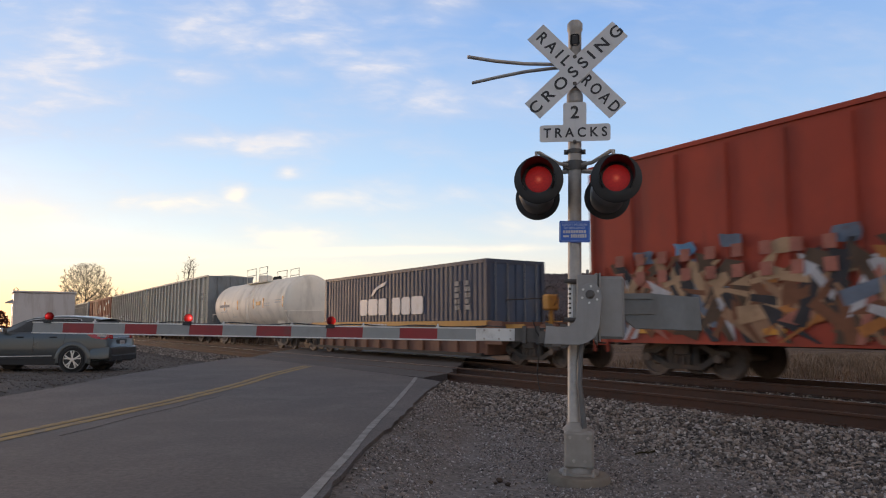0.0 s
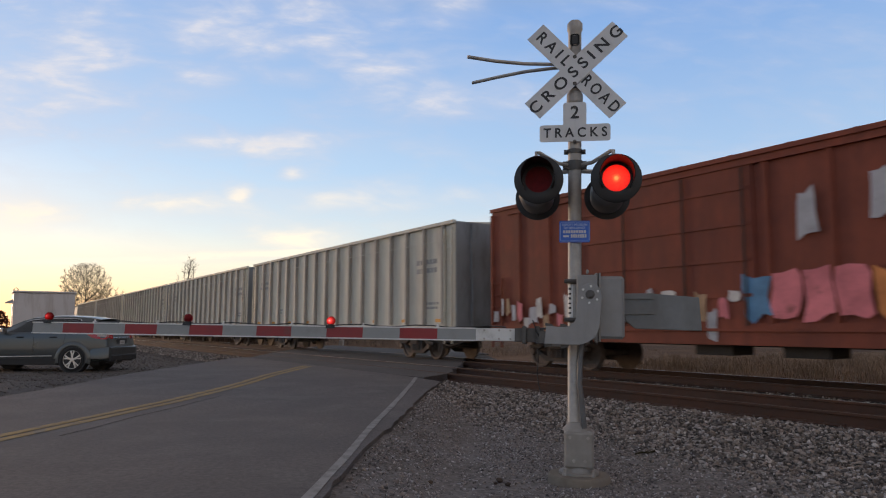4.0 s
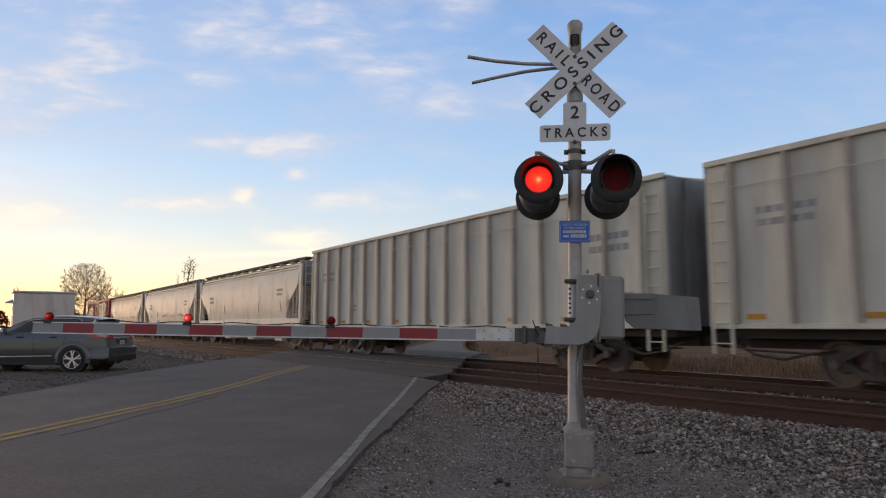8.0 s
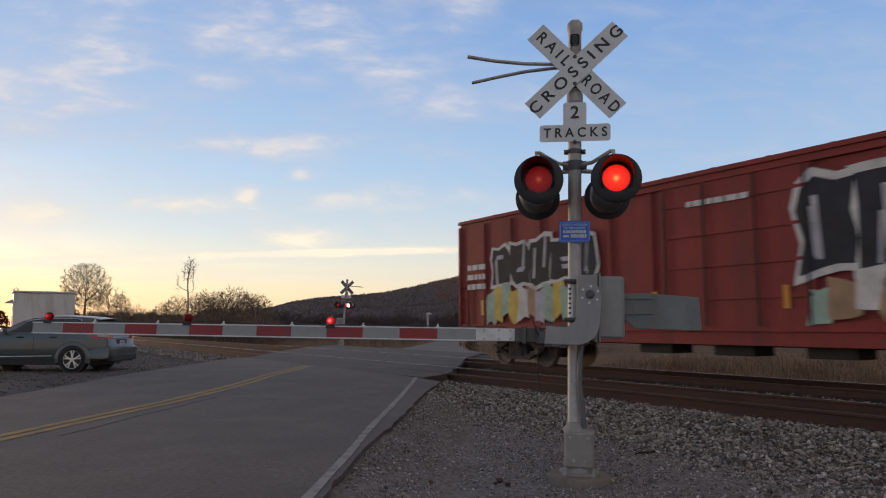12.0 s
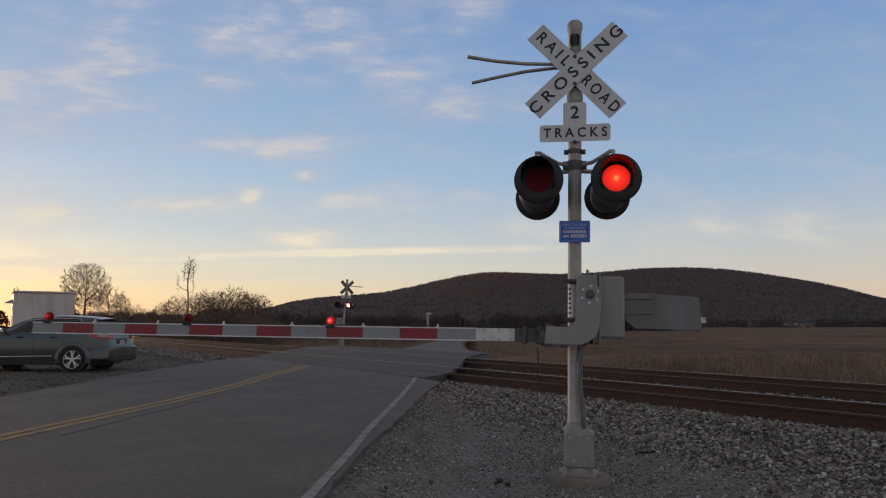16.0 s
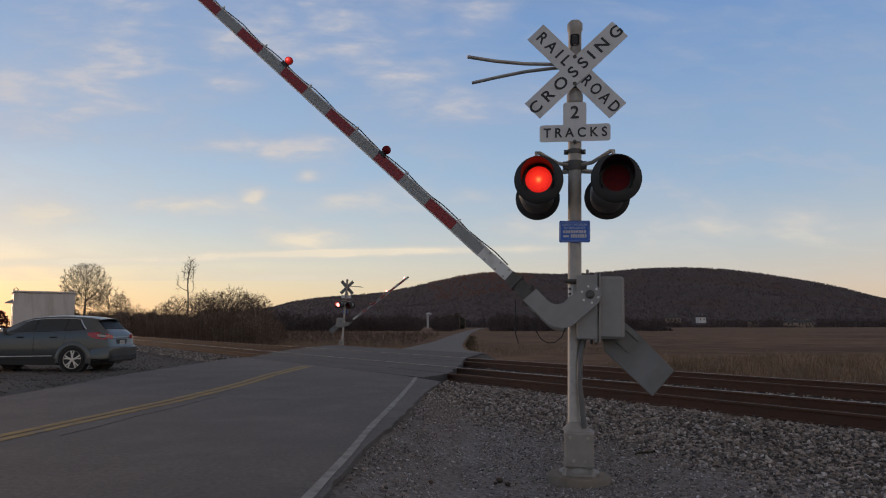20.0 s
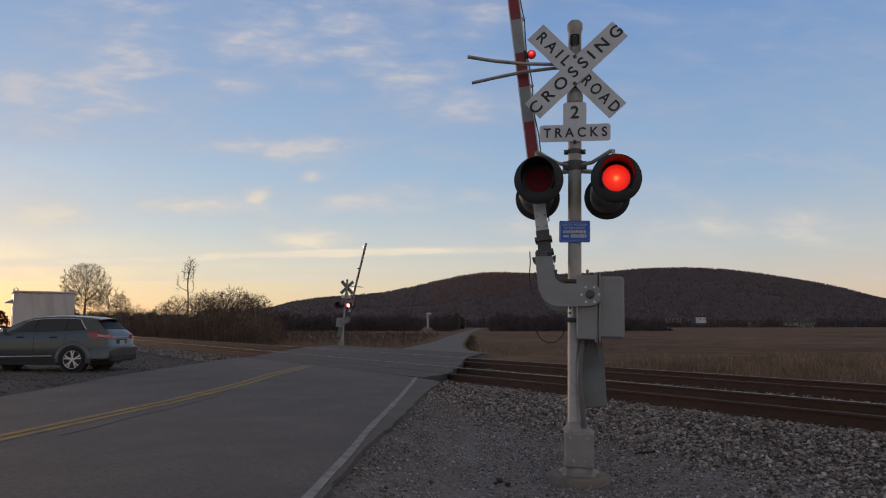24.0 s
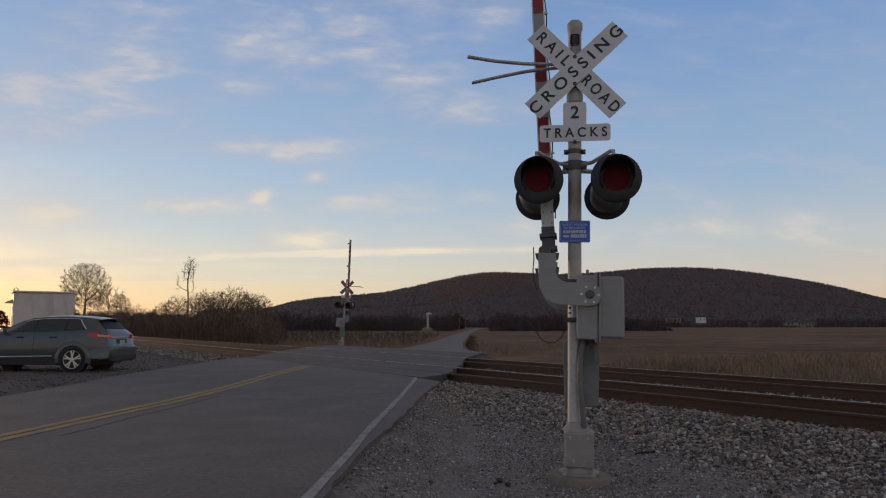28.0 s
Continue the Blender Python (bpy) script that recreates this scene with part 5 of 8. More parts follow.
def build_train():
    grf = {k: mat("spray_" + k, c, 0.6, vary=0.25, size=0.5, bump=0.0, dirt=(0.15, 0.07, 0.05), amount=0.1, dsize=0.4, spec=0.1)
           for k, c in dict(white=(0.55, 0.53, 0.50), pink=(0.62, 0.20, 0.22), blue=(0.12, 0.24, 0.38), tan=(0.36, 0.24, 0.15), dark=(0.04, 0.04, 0.045),
                            orange=(0.55, 0.22, 0.08), mint=(0.32, 0.42, 0.33), yellow=(0.55, 0.40, 0.10), silver=(0.40, 0.40, 0.42), bright=(0.86, 0.85, 0.83), brown=(0.16, 0.075, 0.045), slate=(0.13, 0.16, 0.21), blush=(0.32, 0.13, 0.10), clay=(0.27, 0.16, 0.10), umber=(0.085, 0.06, 0.045), ochre=(0.36, 0.15, 0.05), smudge=(0.42, 0.38, 0.33)).items()}
    lead = boxcar("boxcar", 19.2, 5.31, M["box_red"], "tall rust-red boxcar with colourful graffiti along its foot", door_at=2.5)
    rnd = random.Random(5)
    keys = ["tan", "clay", "dark", "slate", "ochre", "tan", "umber", "blush", "dark", "brown"]
    patches(lead, [(-8.4 + 0.064 * i + rnd.uniform(-0.3, 0.3), min(2.5, rnd.uniform(0.95, 1.9) + 0.005 * i), rnd.uniform(0.2, 0.75), rnd.uniform(0.15, 0.65), grf[keys[rnd.randrange(10)]], 100 + i) for i in range(0, 150, 3)], y=-1.60)
    patches(lead, [(-8.6 + 0.6 * i, 1.35 + 0.25 * (i % 3), 1.1, 1.15, grf[("clay", "brown", "slate", "umber", "dark", "brown")[(i * 5) % 6]], 900 + i) for i in range(30)], y=-1.604)
    patches(lead, [(-7.9 + 1.15 * i, 2.72 + 0.1 * (i % 3), 0.75, 0.42, grf[("slate", "blue", "slate", "tan")[i % 4]], 950 + i) for i in range(15)], y=-1.604)
    shards(lead, -8.8, 9.2, 1.05, 2.4, 290, [grf[k] for k in ("tan", "clay", "clay", "dark", "brown", "brown", "brown", "umber", "slate", "ochre", "umber", "dark", "blush", "tan", "umber", "silver")], 77, y=-1.612)
    for row in range(2):
        for i in range(9):
            bm = bm_new()
            box(bm, -8.7 + 0.62 * i, -8.45 + 0.62 * i, -1.652, -1.648, 2.15 + 0.42 * row, 2.42 + 0.42 * row)
            part("stencil", bm, grf["blush"], lead, "faded pink block of lettering")
    for x in (-8.3, -5.0, -1.5, 5.5):
        bm = bm_new()
        box(bm, x, x + 0.45, -1.612, -1.60, 1.0, 1.12)
        part("reflector", bm, M["reflector"], lead, "faded orange reflector strip")
    TRAIN.append((lead, 12.4 - 9.6))
    TRAIN.append((well_car(), 23.4))
    TRAIN.append((container(), 23.3))
    TRAIN.append((tank_car(), 40.26))
    first = hopper()
    TRAIN.append((first, 48.0 + 10.05))
    second = copy_thing(first, pose(0, 0, 0))
    for text, x in (("GEK,", -3.35), ("LAB", 0.15)):
        for dx, dz, y, paint in ((0.07, -0.05, -1.540, grf["dark"]), (0.0, 0.0, -1.548, grf["bright"])):
            lettering("graffiti", text, 1.45, paint, second, pose(x + dx, y, 1.70 + dz, 90, 0, 0), "sprayed white graffiti letters", squeeze=0.95, fat=0.055)
    for x in (-7.8, -6.1):
        bm = bm_new()
        box(bm, x, x + 0.35, -1.54, -1.53, 2.05, 2.4)
        part("paint_patch", bm, grf["bright"], second, "square white paint patch")
    second["label"] = "light grey ribbed hopper car with white graffiti letters"
    TRAIN.append((second, 68.9 + 10.05))
    brown = boxcar("boxcar", 19.0, 4.80, M["box_brown"], "weathered brown boxcar with pink and white graffiti", door_at=-3.4, door=5.0)
    rnd = random.Random(9)
    patches(brown, [(-9.2 + 0.27 * i, rnd.uniform(1.15, 1.8), rnd.uniform(0.2, 0.5), rnd.uniform(0.3, 0.9), grf[("silver", "white", "tan", "silver", "pink", "white")[i % 6]], 400 + i) for i in range(30)] +
            [(-0.9 + 0.62 * i, 1.75, 0.8, 1.2, grf[("blue", "pink", "pink", "pink", "orange", "pink", "blue", "pink")[i % 8]], 420 + i) for i in range(8)] +
            [(4.0 + 0.2 * i, rnd.uniform(1.2, 2.5), rnd.uniform(0.25, 0.6), rnd.uniform(0.3, 0.8), grf[("white", "silver", "dark", "white", "silver")[i % 5]], 440 + i) for i in range(27)] +
            [(4.9, 3.35, 0.9, 0.6, grf["white"], 461), (6.3, 3.9, 0.9, 0.4, grf["silver"], 462), (8.2, 4.1, 0.9, 0.5, grf["silver"], 463), (1.5, 3.5, 0.5, 1.1, grf["silver"], 464), (0.2, 3.3, 0.5, 1.2, grf["silver"], 465)], y=-1.60)
    spray_strokes(brown, 4.0, 9.2, 1.2, 2.4, 34, [grf[k] for k in ("white", "silver", "dark", "white", "silver")], 78, y=-1.612)
    TRAIN.append((brown, 99.7))
    for q in (111.3, 132.4, 153.4, 174.5, 195.6):
        TRAIN.append((copy_thing(first, pose(0, 0, 0)), q + 9.84))
    white = round_hopper()
    TRAIN.append((white, 226.1))
    for q in (245.8, 265.8):
        other = copy_thing(white, pose(0, 0, 0))
        for i in range(7):
            patches(other, [(-6.0 + 1.9 * i + 0.5 * ((i * 7) % 3), 2.02 + 0.05 * (i % 2), 0.55 + 0.3 * (i % 2), 0.22, grf["smudge"], 700 + i)], y=-1.577)
        TRAIN.append((other, q))
    for o in other.children:          # the last of them is stained by rust from its roof edge
        if o.name.split(".")[0] in ("body", "roof_eave"):
            o.data = o.data.copy()
            o.data.materials[0] = RUSTY_CREAM
    for z, w, bits in ((2.92, 1.05, 3), (2.38, 1.30, 6)):
        bm = bm_new()
        box(bm, -7.15, -7.15 + w, -1.605, -1.585, z, z + 0.34)
        panel = part("number_panel", bm, M["sign"], other, "white panel with plain dark bars")
        for i in range(bits):
            bm = bm_new()
            box(bm, -7.08 + i * w / (bits + 0.3), -7.08 + i * w / (bits + 0.3) + 0.13, -1.609, -1.604, z + 0.08, z + 0.26)
            part("panel_bar", bm, M["stencil_dark"], panel)
    last = boxcar("boxcar", 19.3, 4.62, M["box_maroon"], "maroon boxcar with black and white graffiti", door_at=0.1, door=3.5)
    big = []
    tag_letters(last, -7.4, 2.95, 5, 0.98, 1.35, grf["white"], grf["dark"], grf["silver"], 51)
    tag_letters(last, 2.1, 3.0, 3, 1.25, 1.75, grf["white"], grf["dark"], grf["silver"], 52)
    tag_letters(last, 4.9, 3.05, 1, 1.3, 1.9, grf["white"], grf["silver"], grf["white"], 53)
    tag_letters(last, 5.9, 3.1, 2, 1.2, 1.95, grf["white"], grf["dark"], grf["silver"], 54)
    big += [(7.55, 3.55, 0.7, 0.75, grf["white"], 600)]
    big += [(-7.9 + 0.36 * i, 1.72 + 0.1 * (i % 3), 0.62, 1.25, grf[("mint", "yellow", "mint", "yellow", "white", "tan", "silver")[i % 7]], 610 + i) for i in range(14)]
    big += [(1.9 + 0.42 * i, 1.55 + 0.12 * (i % 3), 0.7, 0.9, grf[("mint", "tan", "white", "tan", "pink", "silver")[i % 6]] if i % 6 != 4 else M["box_maroon"], 630 + i) for i in range(13)]
    patches(last, big, y=-1.60)
    bm = bm_new()
    box(bm, 8.5, 8.75, -1.61, -1.60, 1.3, 2.3)
    part("reflector", bm, M["reflector"], last)
    bars("stencil", last, -0.9, 3.75, 1.5, 0.22, 1, M["stencil"], y=-1.61)
    bars("stencil", last, -9.1, 2.3, 0.9, 0.9, 3, M["stencil"], y=-1.61)
    for x in (-8.4, -1.9, 1.2, 7.9):
        bm = bm_new()
        box(bm, x, x + 0.12, -1.612, -1.60, 1.5, 1.95)
        part("reflector", bm, M["reflector"], last, "faded orange reflector strip")
    TRAIN.append((last, 286.6))

# ---------------------------------------------------------------- crossing signals with gates
PHI = 11.2
LAMPS, ARMS, HANGERS = [], [], []


def lamp(sig, x, y, z, flip, tag):
    """Round lamp unit: black background, visor, housing, and a three-sided lens drum that turns: lit, fading, dark."""
    m = pose(x, y, z, 0, 0, 180 if flip else 0)
    bm = bm_new()
    spin(bm, [(0.0, 0.160), (0.0, 0.254), (0.008, 0.254), (0.014, 0.246), (0.014, 0.160)], (0, 0, 0), (0, -1, 0), 40, caps=False)
    unit = part("background_disc", bm, M["black"], sig, "round black background disc", smooth=True, at=m)
    bm = bm_new()
    spin(bm, [(0.0, 0.19), (0.30, 0.19), (0.36, 0.16), (0.39, 0.08), (0.39, 0.001), (0.385, 0.001), (0.385, 0.08), (0.355, 0.155), (0.30, 0.183), (0.0, 0.183)], (0, 0.004, 0), (0, 1, 0), 28, caps=False)
    part("housing", bm, M["hood"], unit, "dark grey lamp housing", smooth=True)
    bm = bm_new()
    n = 26
    rows = []
    for i in range(n + 1):
        a = radians(-38 + 256 * i / n)
        cut = 0.10 + 0.22 * max(0.0, math.sin(a) * 0.5 + 0.5)
        rows.append([(0.172 * math.cos(a), -0.014, 0.172 * math.sin(a)), (0.172 * math.cos(a), -0.014 - cut, 0.172 * math.sin(a)),
                     (0.166 * math.cos(a), -0.014 - cut, 0.166 * math.sin(a)), (0.166 * math.cos(a), -0.014, 0.166 * math.sin(a))])
    loft(bm, rows)
    part("visor", bm, M["black"], unit, "black visor open below", smooth=True)
    bm = bm_new()
    outer, inner = ring((0, -0.020, 0), (0, -1, 0), 0.172, 36), ring((0, -0.020, 0), (0, -1, 0), 0.138, 36)
    back = ring((0, -0.002, 0), (0, -1, 0), 0.138, 36)
    ob_, ib_ = [bm.verts.new(p) for p in outer], [bm.verts.new(p) for p in inner]
    bb_ = [bm.verts.new(p) for p in back]
    for i in range(36):
        j = (i + 1) % 36
        bm.faces.new((ob_[i], ob_[j], ib_[j], ib_[i]))
        bm.faces.new((ib_[i], ib_[j], bb_[j], bb_[i]))
    part("bezel", bm, M["black"], unit, smooth=True)
    inr = 0.0837
    bm = bm_new()
    for i in range(3):
        way = Vector((math.cos(radians(-90 + 120 * i)), math.sin(radians(-90 + 120 * i)), 0))
        f = bm.faces.new([bm.verts.new(p) for p in ring(way * inr, way, 0.1445, 28)])
        f.material_index = i
    drum = part("lens_drum", bm, [FAR_LENS if tag[0] == "far" else LENS_ON, LENS_HALF, M["red_glass"]], unit, "red ribbed lens")
    drum["mount"] = 0
    LAMPS.append((drum, tag, inr))


def crossing_signal(m, lean, label, tag, reach=5.93):
    sig = thing("crossing_signal", m @ pose(0, 0, 0, 0, lean, 0), label, "railway signal", "crossing signals")
    bm = bm_new()
    spin(bm, [(0, 0.318), (0.155, 0.318), (0.18, 0.30), (0.185, 0.01)], (0.045, 0, -0.10), (0, 0, 1), 40)
    part("foundation", bm, M["concrete"], sig, "round tan concrete foundation", smooth=True)
    bm = bm_new()
    spin(bm, [(0.0, 0.205), (0.022, 0.205), (0.03, 0.165), (0.07, 0.138), (0.12, 0.132)], (0.045, 0, 0.085), (0, 0, 1), 28)
    part("base_casting", bm, M["cast"], sig, "round cast base", smooth=True)
    bm = bm_new()
    box(bm, -0.105, 0.195, -0.15, 0.15, 0.15, 0.52)
    part("junction_box", bm, M["cast"], sig, "grey metal junction box", bevel=0.025)
    for x, z in ((-0.09, 0.46), (0.09, 0.46), (-0.05, 0.23), (0.06, 0.23)):
        bm = bm_new()
        rod(bm, (x + 0.045, -0.15, z), (x + 0.045, -0.165, z), 0.016, n=8)
        part("cover_bolt", bm, M["steel"], sig)
    bm = bm_new()
    spin(bm, [(0, 0.145), (0.02, 0.138), (0.045, 0.108), (0.085, 0.094), (0.09, 0.08)], (0.02, 0, 0.515), (0, 0, 1), 24)
    part("mast_socket", bm, M["cast"], sig, "cast socket that holds the mast", smooth=True)
    for x in (-0.14, 0.14):
        for y in (-0.14, 0.14):
            bm = bm_new()
            rod(bm, (x + 0.045, y, 0.04), (x + 0.045, y, 0.15), 0.016, n=8)
            rod(bm, (x + 0.045, y, 0.082), (x + 0.045, y, 0.105), 0.030, n=6)
            part("anchor_bolt", bm, M["steel"], sig)
    bm = bm_new()
    spin(bm, [(0, 0.085), (0.05, 0.085), (0.07, 0.071), (4.30, 0.071), (4.32, 0.083), (4.39, 0.083), (4.42, 0.06), (4.425, 0.001)], (0, 0, 0.50), (0, 0, 1), 26)
    part("mast", bm, M["steel"], sig, "bare galvanized steel mast", smooth=True)
    bm = bm_new()      # cable slot near the top
    box(bm, -0.05, 0.05, -0.076, -0.06, 4.62, 4.75)
    part("cable_slot", bm, M["black"], sig, bevel=0.02)
    # crossbuck
    zc = 4.325
    for name, text1, text2, ang, y in (("crossbuck_blade", "RAIL", "ROAD", -46.5, -0.10), ("crossbuck_blade", "CROSSING", "", 43.2, -0.115)):
        bm = bm_new()
        box(bm, -0.637, 0.637, -0.0025, 0.0025, -0.120, 0.120)
        b = part(name, bm, M["sign"], sig, "pale grey reflective blade with black letters", at=pose(0.012, y, zc, 0, -ang, 0), bevel=0.002)
        bm = bm_new()
        box(bm, -0.632, 0.632, 0.003, 0.006, -0.115, 0.115)
        part("blade_back", bm, M["weight"], b, "bare grey back of the blade")
        if text2:
            lettering("letter", "R A I L", 0.172, M["sign_black"], b, pose(-0.35, -0.004, 0.0, 90, 0, 0), squeeze=0.95)
            lettering("letter", "R O A D", 0.172, M["sign_black"], b, pose(0.375, -0.004, 0.0, 90, 0, 0), squeeze=0.80)
        else:
            lettering("letter", "C R O S S I N G", 0.172, M["sign_black"], b, pose(0.0, -0.004, 0.0, 90, 0, 0), squeeze=1.12)
    for z in (zc + 0.15, zc - 0.15):
        bm = bm_new()
        rod(bm, (0, -0.125, z), (0, -0.06, z), 0.022, n=10)
        box(bm, -0.07, 0.07, -0.098, -0.06, z - 0.03, z + 0.03)
        part("sign_bracket", bm, M["dark_steel"], sig)
    bm = bm_new()
    spin(bm, [(0, 0.080), (0.02, 0.088), (0.10, 0.088), (0.12, 0.080)], (0, 0, zc - 0.34), (0, 0, 1), 18)
    part("sign_collar", bm, M["steel"], sig)
    # number of tracks
    bm = bm_new()
    out = []
    for cx, cz, a0 in ((0.345, 3.575, -90), (0.345, 3.705, 0), (0.095, 3.95, 0), (-0.095, 3.95, 90), (-0.345, 3.705, 90), (-0.345, 3.575, 180)):
        out += [(cx + 0.028 * math.cos(radians(a0 + k)), -0.09, cz + 0.028 * math.sin(radians(a0 + k))) for k in (0, 30, 60, 90)]
        if cx == 0.345 and cz > 3.65:
            out += [(0.123, -0.09, 3.733)]
        if cx == -0.095:
            out += [(-0.123, -0.09, 3.733)]
    slab(bm, out, (0, 0.004, 0))
    plate = part("tracks_plate", bm, M["sign"], sig, "pale plate counting the tracks")
    lettering("letter", "2", 0.19, M["sign_black"], plate, pose(0, -0.093, 3.86, 90, 0, 0), squeeze=1.0)
    lettering("letter", "T R A C K S", 0.145, M["sign_black"], plate, pose(0.004, -0.093, 3.64, 90, 0, 0), squeeze=0.91)
    for z in (3.92, 3.545):
        bm = bm_new()
        rod(bm, (0, -0.105, z), (0, -0.05, z), 0.018, n=8)
        part("plate_bolt", bm, M["dark_steel"], plate)
    # rods of the fork that catches the raised arm
    for k in (-1, 1):
        bm = bm_new()
        tube(bm, [(0.0, 0.04 * k, 4.425), (-0.25, 0.06 * k, 4.425), (-0.55, 0.12 * k, 4.425), (-0.85, 0.24 * k, 4.425), (-1.16 - 0.035 * k, 0.40 * k, 4.425)], 0.019, 10)
        part("fork_rod", bm, M["steel"], sig, "thin curved steel fork rod", smooth=True)
    # lamps on their cross arm
    zl = 3.09
    bm = bm_new()
    spin(bm, [(0, 0.086), (0.10, 0.086)], (0, 0, 3.25), (0, 0, 1), 16)
    for k in (-1, 1):
        box(bm, k * 0.06, k * 0.125, -0.05, 0.05, 3.27, 3.34)
        rod(bm, (k * 0.115, -0.07, 3.305), (k * 0.115, 0.07, 3.305), 0.014, n=8)
    part("cross_arm_clamp", bm, M["dark_steel"], sig)
    for z in (3.43,):
        bm = bm_new()
        spin(bm, [(0, 0.082), (0.045, 0.082)], (0, 0, z), (0, 0, 1), 16)
        for k in (-1, 1):
            rod(bm, (k * 0.095, -0.06, z + 0.022), (k * 0.095, 0.06, z + 0.022), 0.014, n=8)
            box(bm, k * 0.07, k * 0.115, -0.02, 0.02, z, z + 0.045)
        part("mast_band", bm, M["dark_steel"], sig)
    for k in (-1, 1):
        bm = bm_new()
        tube(bm, [(0.07 * k, -0.03, 3.305), (0.18 * k, -0.12, 3.305), (0.29 * k, -0.24, 3.345), (0.36 * k, -0.31, 3.375), (0.39 * k, -0.335, 3.37), (0.39 * k, -0.34, 3.33)], 0.021, 8)
        tube(bm, [(0.07 * k, 0, 3.24), (0.25 * k, 0.05, 3.24), (0.39 * k, 0.22, 3.30), (0.39 * k, 0.38, 3.30), (0.39 * k, 0.38, 3.2)], 0.024, 8)
        part("cross_arm", bm, M["steel"], sig, smooth=True)
        lamp(sig, 0.39 * k + 0.026, -0.35, zl - 0.008, False, (tag, "front", k))
        lamp(sig, 0.39 * k - 0.035, 0.48, zl - 0.05, True, (tag, "back", k))
    # emergency notice
    bm = bm_new()
    box(bm, -0.16, 0.16, -0.085, -0.079, 2.46, 2.69)
    notice = part("notice_plate", bm, M["sign_blue"], sig, "small blue emergency notice", bevel=0.01)
    bm = bm_new()
    for z in (2.474, 2.676):
        box(bm, -0.145, 0.145, -0.0875, -0.085, z - 0.003, z + 0.003)
    for x in (-0.150, 0.150):
        box(bm, x - 0.003, x + 0.003, -0.0875, -0.085, 2.48, 2.67)
    part("border", bm, M["sign_pale"], notice)
    lettering("letter", "REPORT PROBLEM", 0.038, M["sign_pale"], notice, pose(0, -0.088, 2.645, 90, 0, 0), depth=0.001, squeeze=0.85)
    lettering("letter", "OR EMERGENCY", 0.034, M["sign_pale"], notice, pose(0, -0.088, 2.612, 90, 0, 0), depth=0.001, squeeze=0.9)
    bm = bm_new()
    for i in range(9):
        box(bm, -0.12 + i * 0.027, -0.10 + i * 0.027, -0.0875, -0.085, 2.558, 2.588)
    for i in range(7):
        box(bm, -0.04 + i * 0.024, -0.022 + i * 0.024, -0.0875, -0.085, 2.510, 2.545)
    box(bm, -0.12, -0.06, -0.0875, -0.085, 2.515, 2.535)
    part("notice_bar", bm, M["stencil"], notice)
    # gate mechanism
    bm = bm_new()
    box(bm, 0.06, 0.50, -0.18, 0.20, 1.46, 2.10)
    part("gate_mechanism", bm, M["alu"], sig, "grey metal gate mechanism case", bevel=0.028)
    bm = bm_new()
    box(bm, 0.243, 0.262, -0.226, 0.21, 1.43, 2.13)
    part("case_flange", bm, M["cast"], sig, "upright flange of the case", bevel=0.004)
    for x in (0.09, 0.17, 0.22):
        bm = bm_new()
        rod(bm, (x, -0.12, 1.40), (x, -0.12, 1.47), 0.016, n=8)
        part("case_bolt", bm, M["dark_steel"], sig)
    bm = bm_new()
    box(bm, 0.02, 0.24, -0.21, 0.18, 1.45, 2.11)
    for z in (1.44, 2.11):
        box(bm, 0.20, 0.24, -0.20, 0.20, z - 0.02, z + 0.02)
    rod(bm, (0.13, -0.18, 2.12), (0.13, -0.18, 2.17), 0.015, n=8)
    part("mechanism_door", bm, M["alu"], sig, bevel=0.012)
    for z in (1.62, 2.02):
        bm = bm_new()
        spin(bm, [(0, 0.082), (0.05, 0.082)], (0, 0, z), (0, 0, 1), 16)
        rod(bm, (-0.09, -0.12, z + 0.03), (-0.09, 0.12, z + 0.03), 0.014, n=8)
        rod(bm, (-0.105, -0.10, z + 0.03), (0.06, -0.10, z + 0.03), 0.022, n=8)
        part("mast_clamp", bm, M["dark_steel"], sig)
    bm = bm_new()
    tube(bm, [(0.10, -0.05, 1.46), (0.06, -0.09, 1.30), (0.05, -0.10, 1.0), (0.08, -0.10, 0.75), (0.10, -0.09, 0.55)], 0.028, 10)
    part("conduit", bm, M["hood"], sig, "grey flexible conduit", smooth=True)
    bm = bm_new()
    tube(bm, [(-0.43, -0.15, 1.64), (-0.39, -0.15, 1.52), (-0.34, -0.15, 1.44), (-0.27, -0.15, 1.405), (-0.20, -0.14, 1.41), (-0.13, -0.12, 1.47), (-0.085, -0.10, 1.58)], 0.006, 6)
    part("loose_cable", bm, M["cable"], sig)
    bm = bm_new()
    slab(bm, [(0.0745 * math.sin(q), -0.0745 * math.cos(q), 1.66) for q in [radians(-70 + 7 * i) for i in range(9)]] + [(0.070 * math.sin(q), -0.070 * math.cos(q), 1.66) for q in [radians(-14 - 7 * i) for i in range(9)]], (0, 0, 0.36))
    strip_ = part("mast_label", bm, M["white_arm"], sig, "pale strip with small dark marks", smooth=True)
    for i in range(6):
        bm = bm_new()
        q = radians(-40)
        box(bm, -0.016, 0.016, -0.003, 0.001, 0, 0.018 + 0.006 * (i % 2), pose(0.0755 * math.sin(q), -0.0755 * math.cos(q), 1.71 + 0.05 * i, 0, 0, -40))
        part("mark", bm, M["sign_black"], strip_)
    # the arm, turning about its pivot
    P = Vector((0.156, -0.275, 1.905))
    MID = 0.275          # the arm lies midway between the two elbow plates
    bm = bm_new()
    # its outline with the arm raised, across and up from the hub: a round end, a straight shank and a wide bend
    bend = [(-0.30 + 0.215 * math.cos(q), 0.095 + 0.215 * math.sin(q)) for q in [radians(270 - 9 * i) for i in range(10)]]
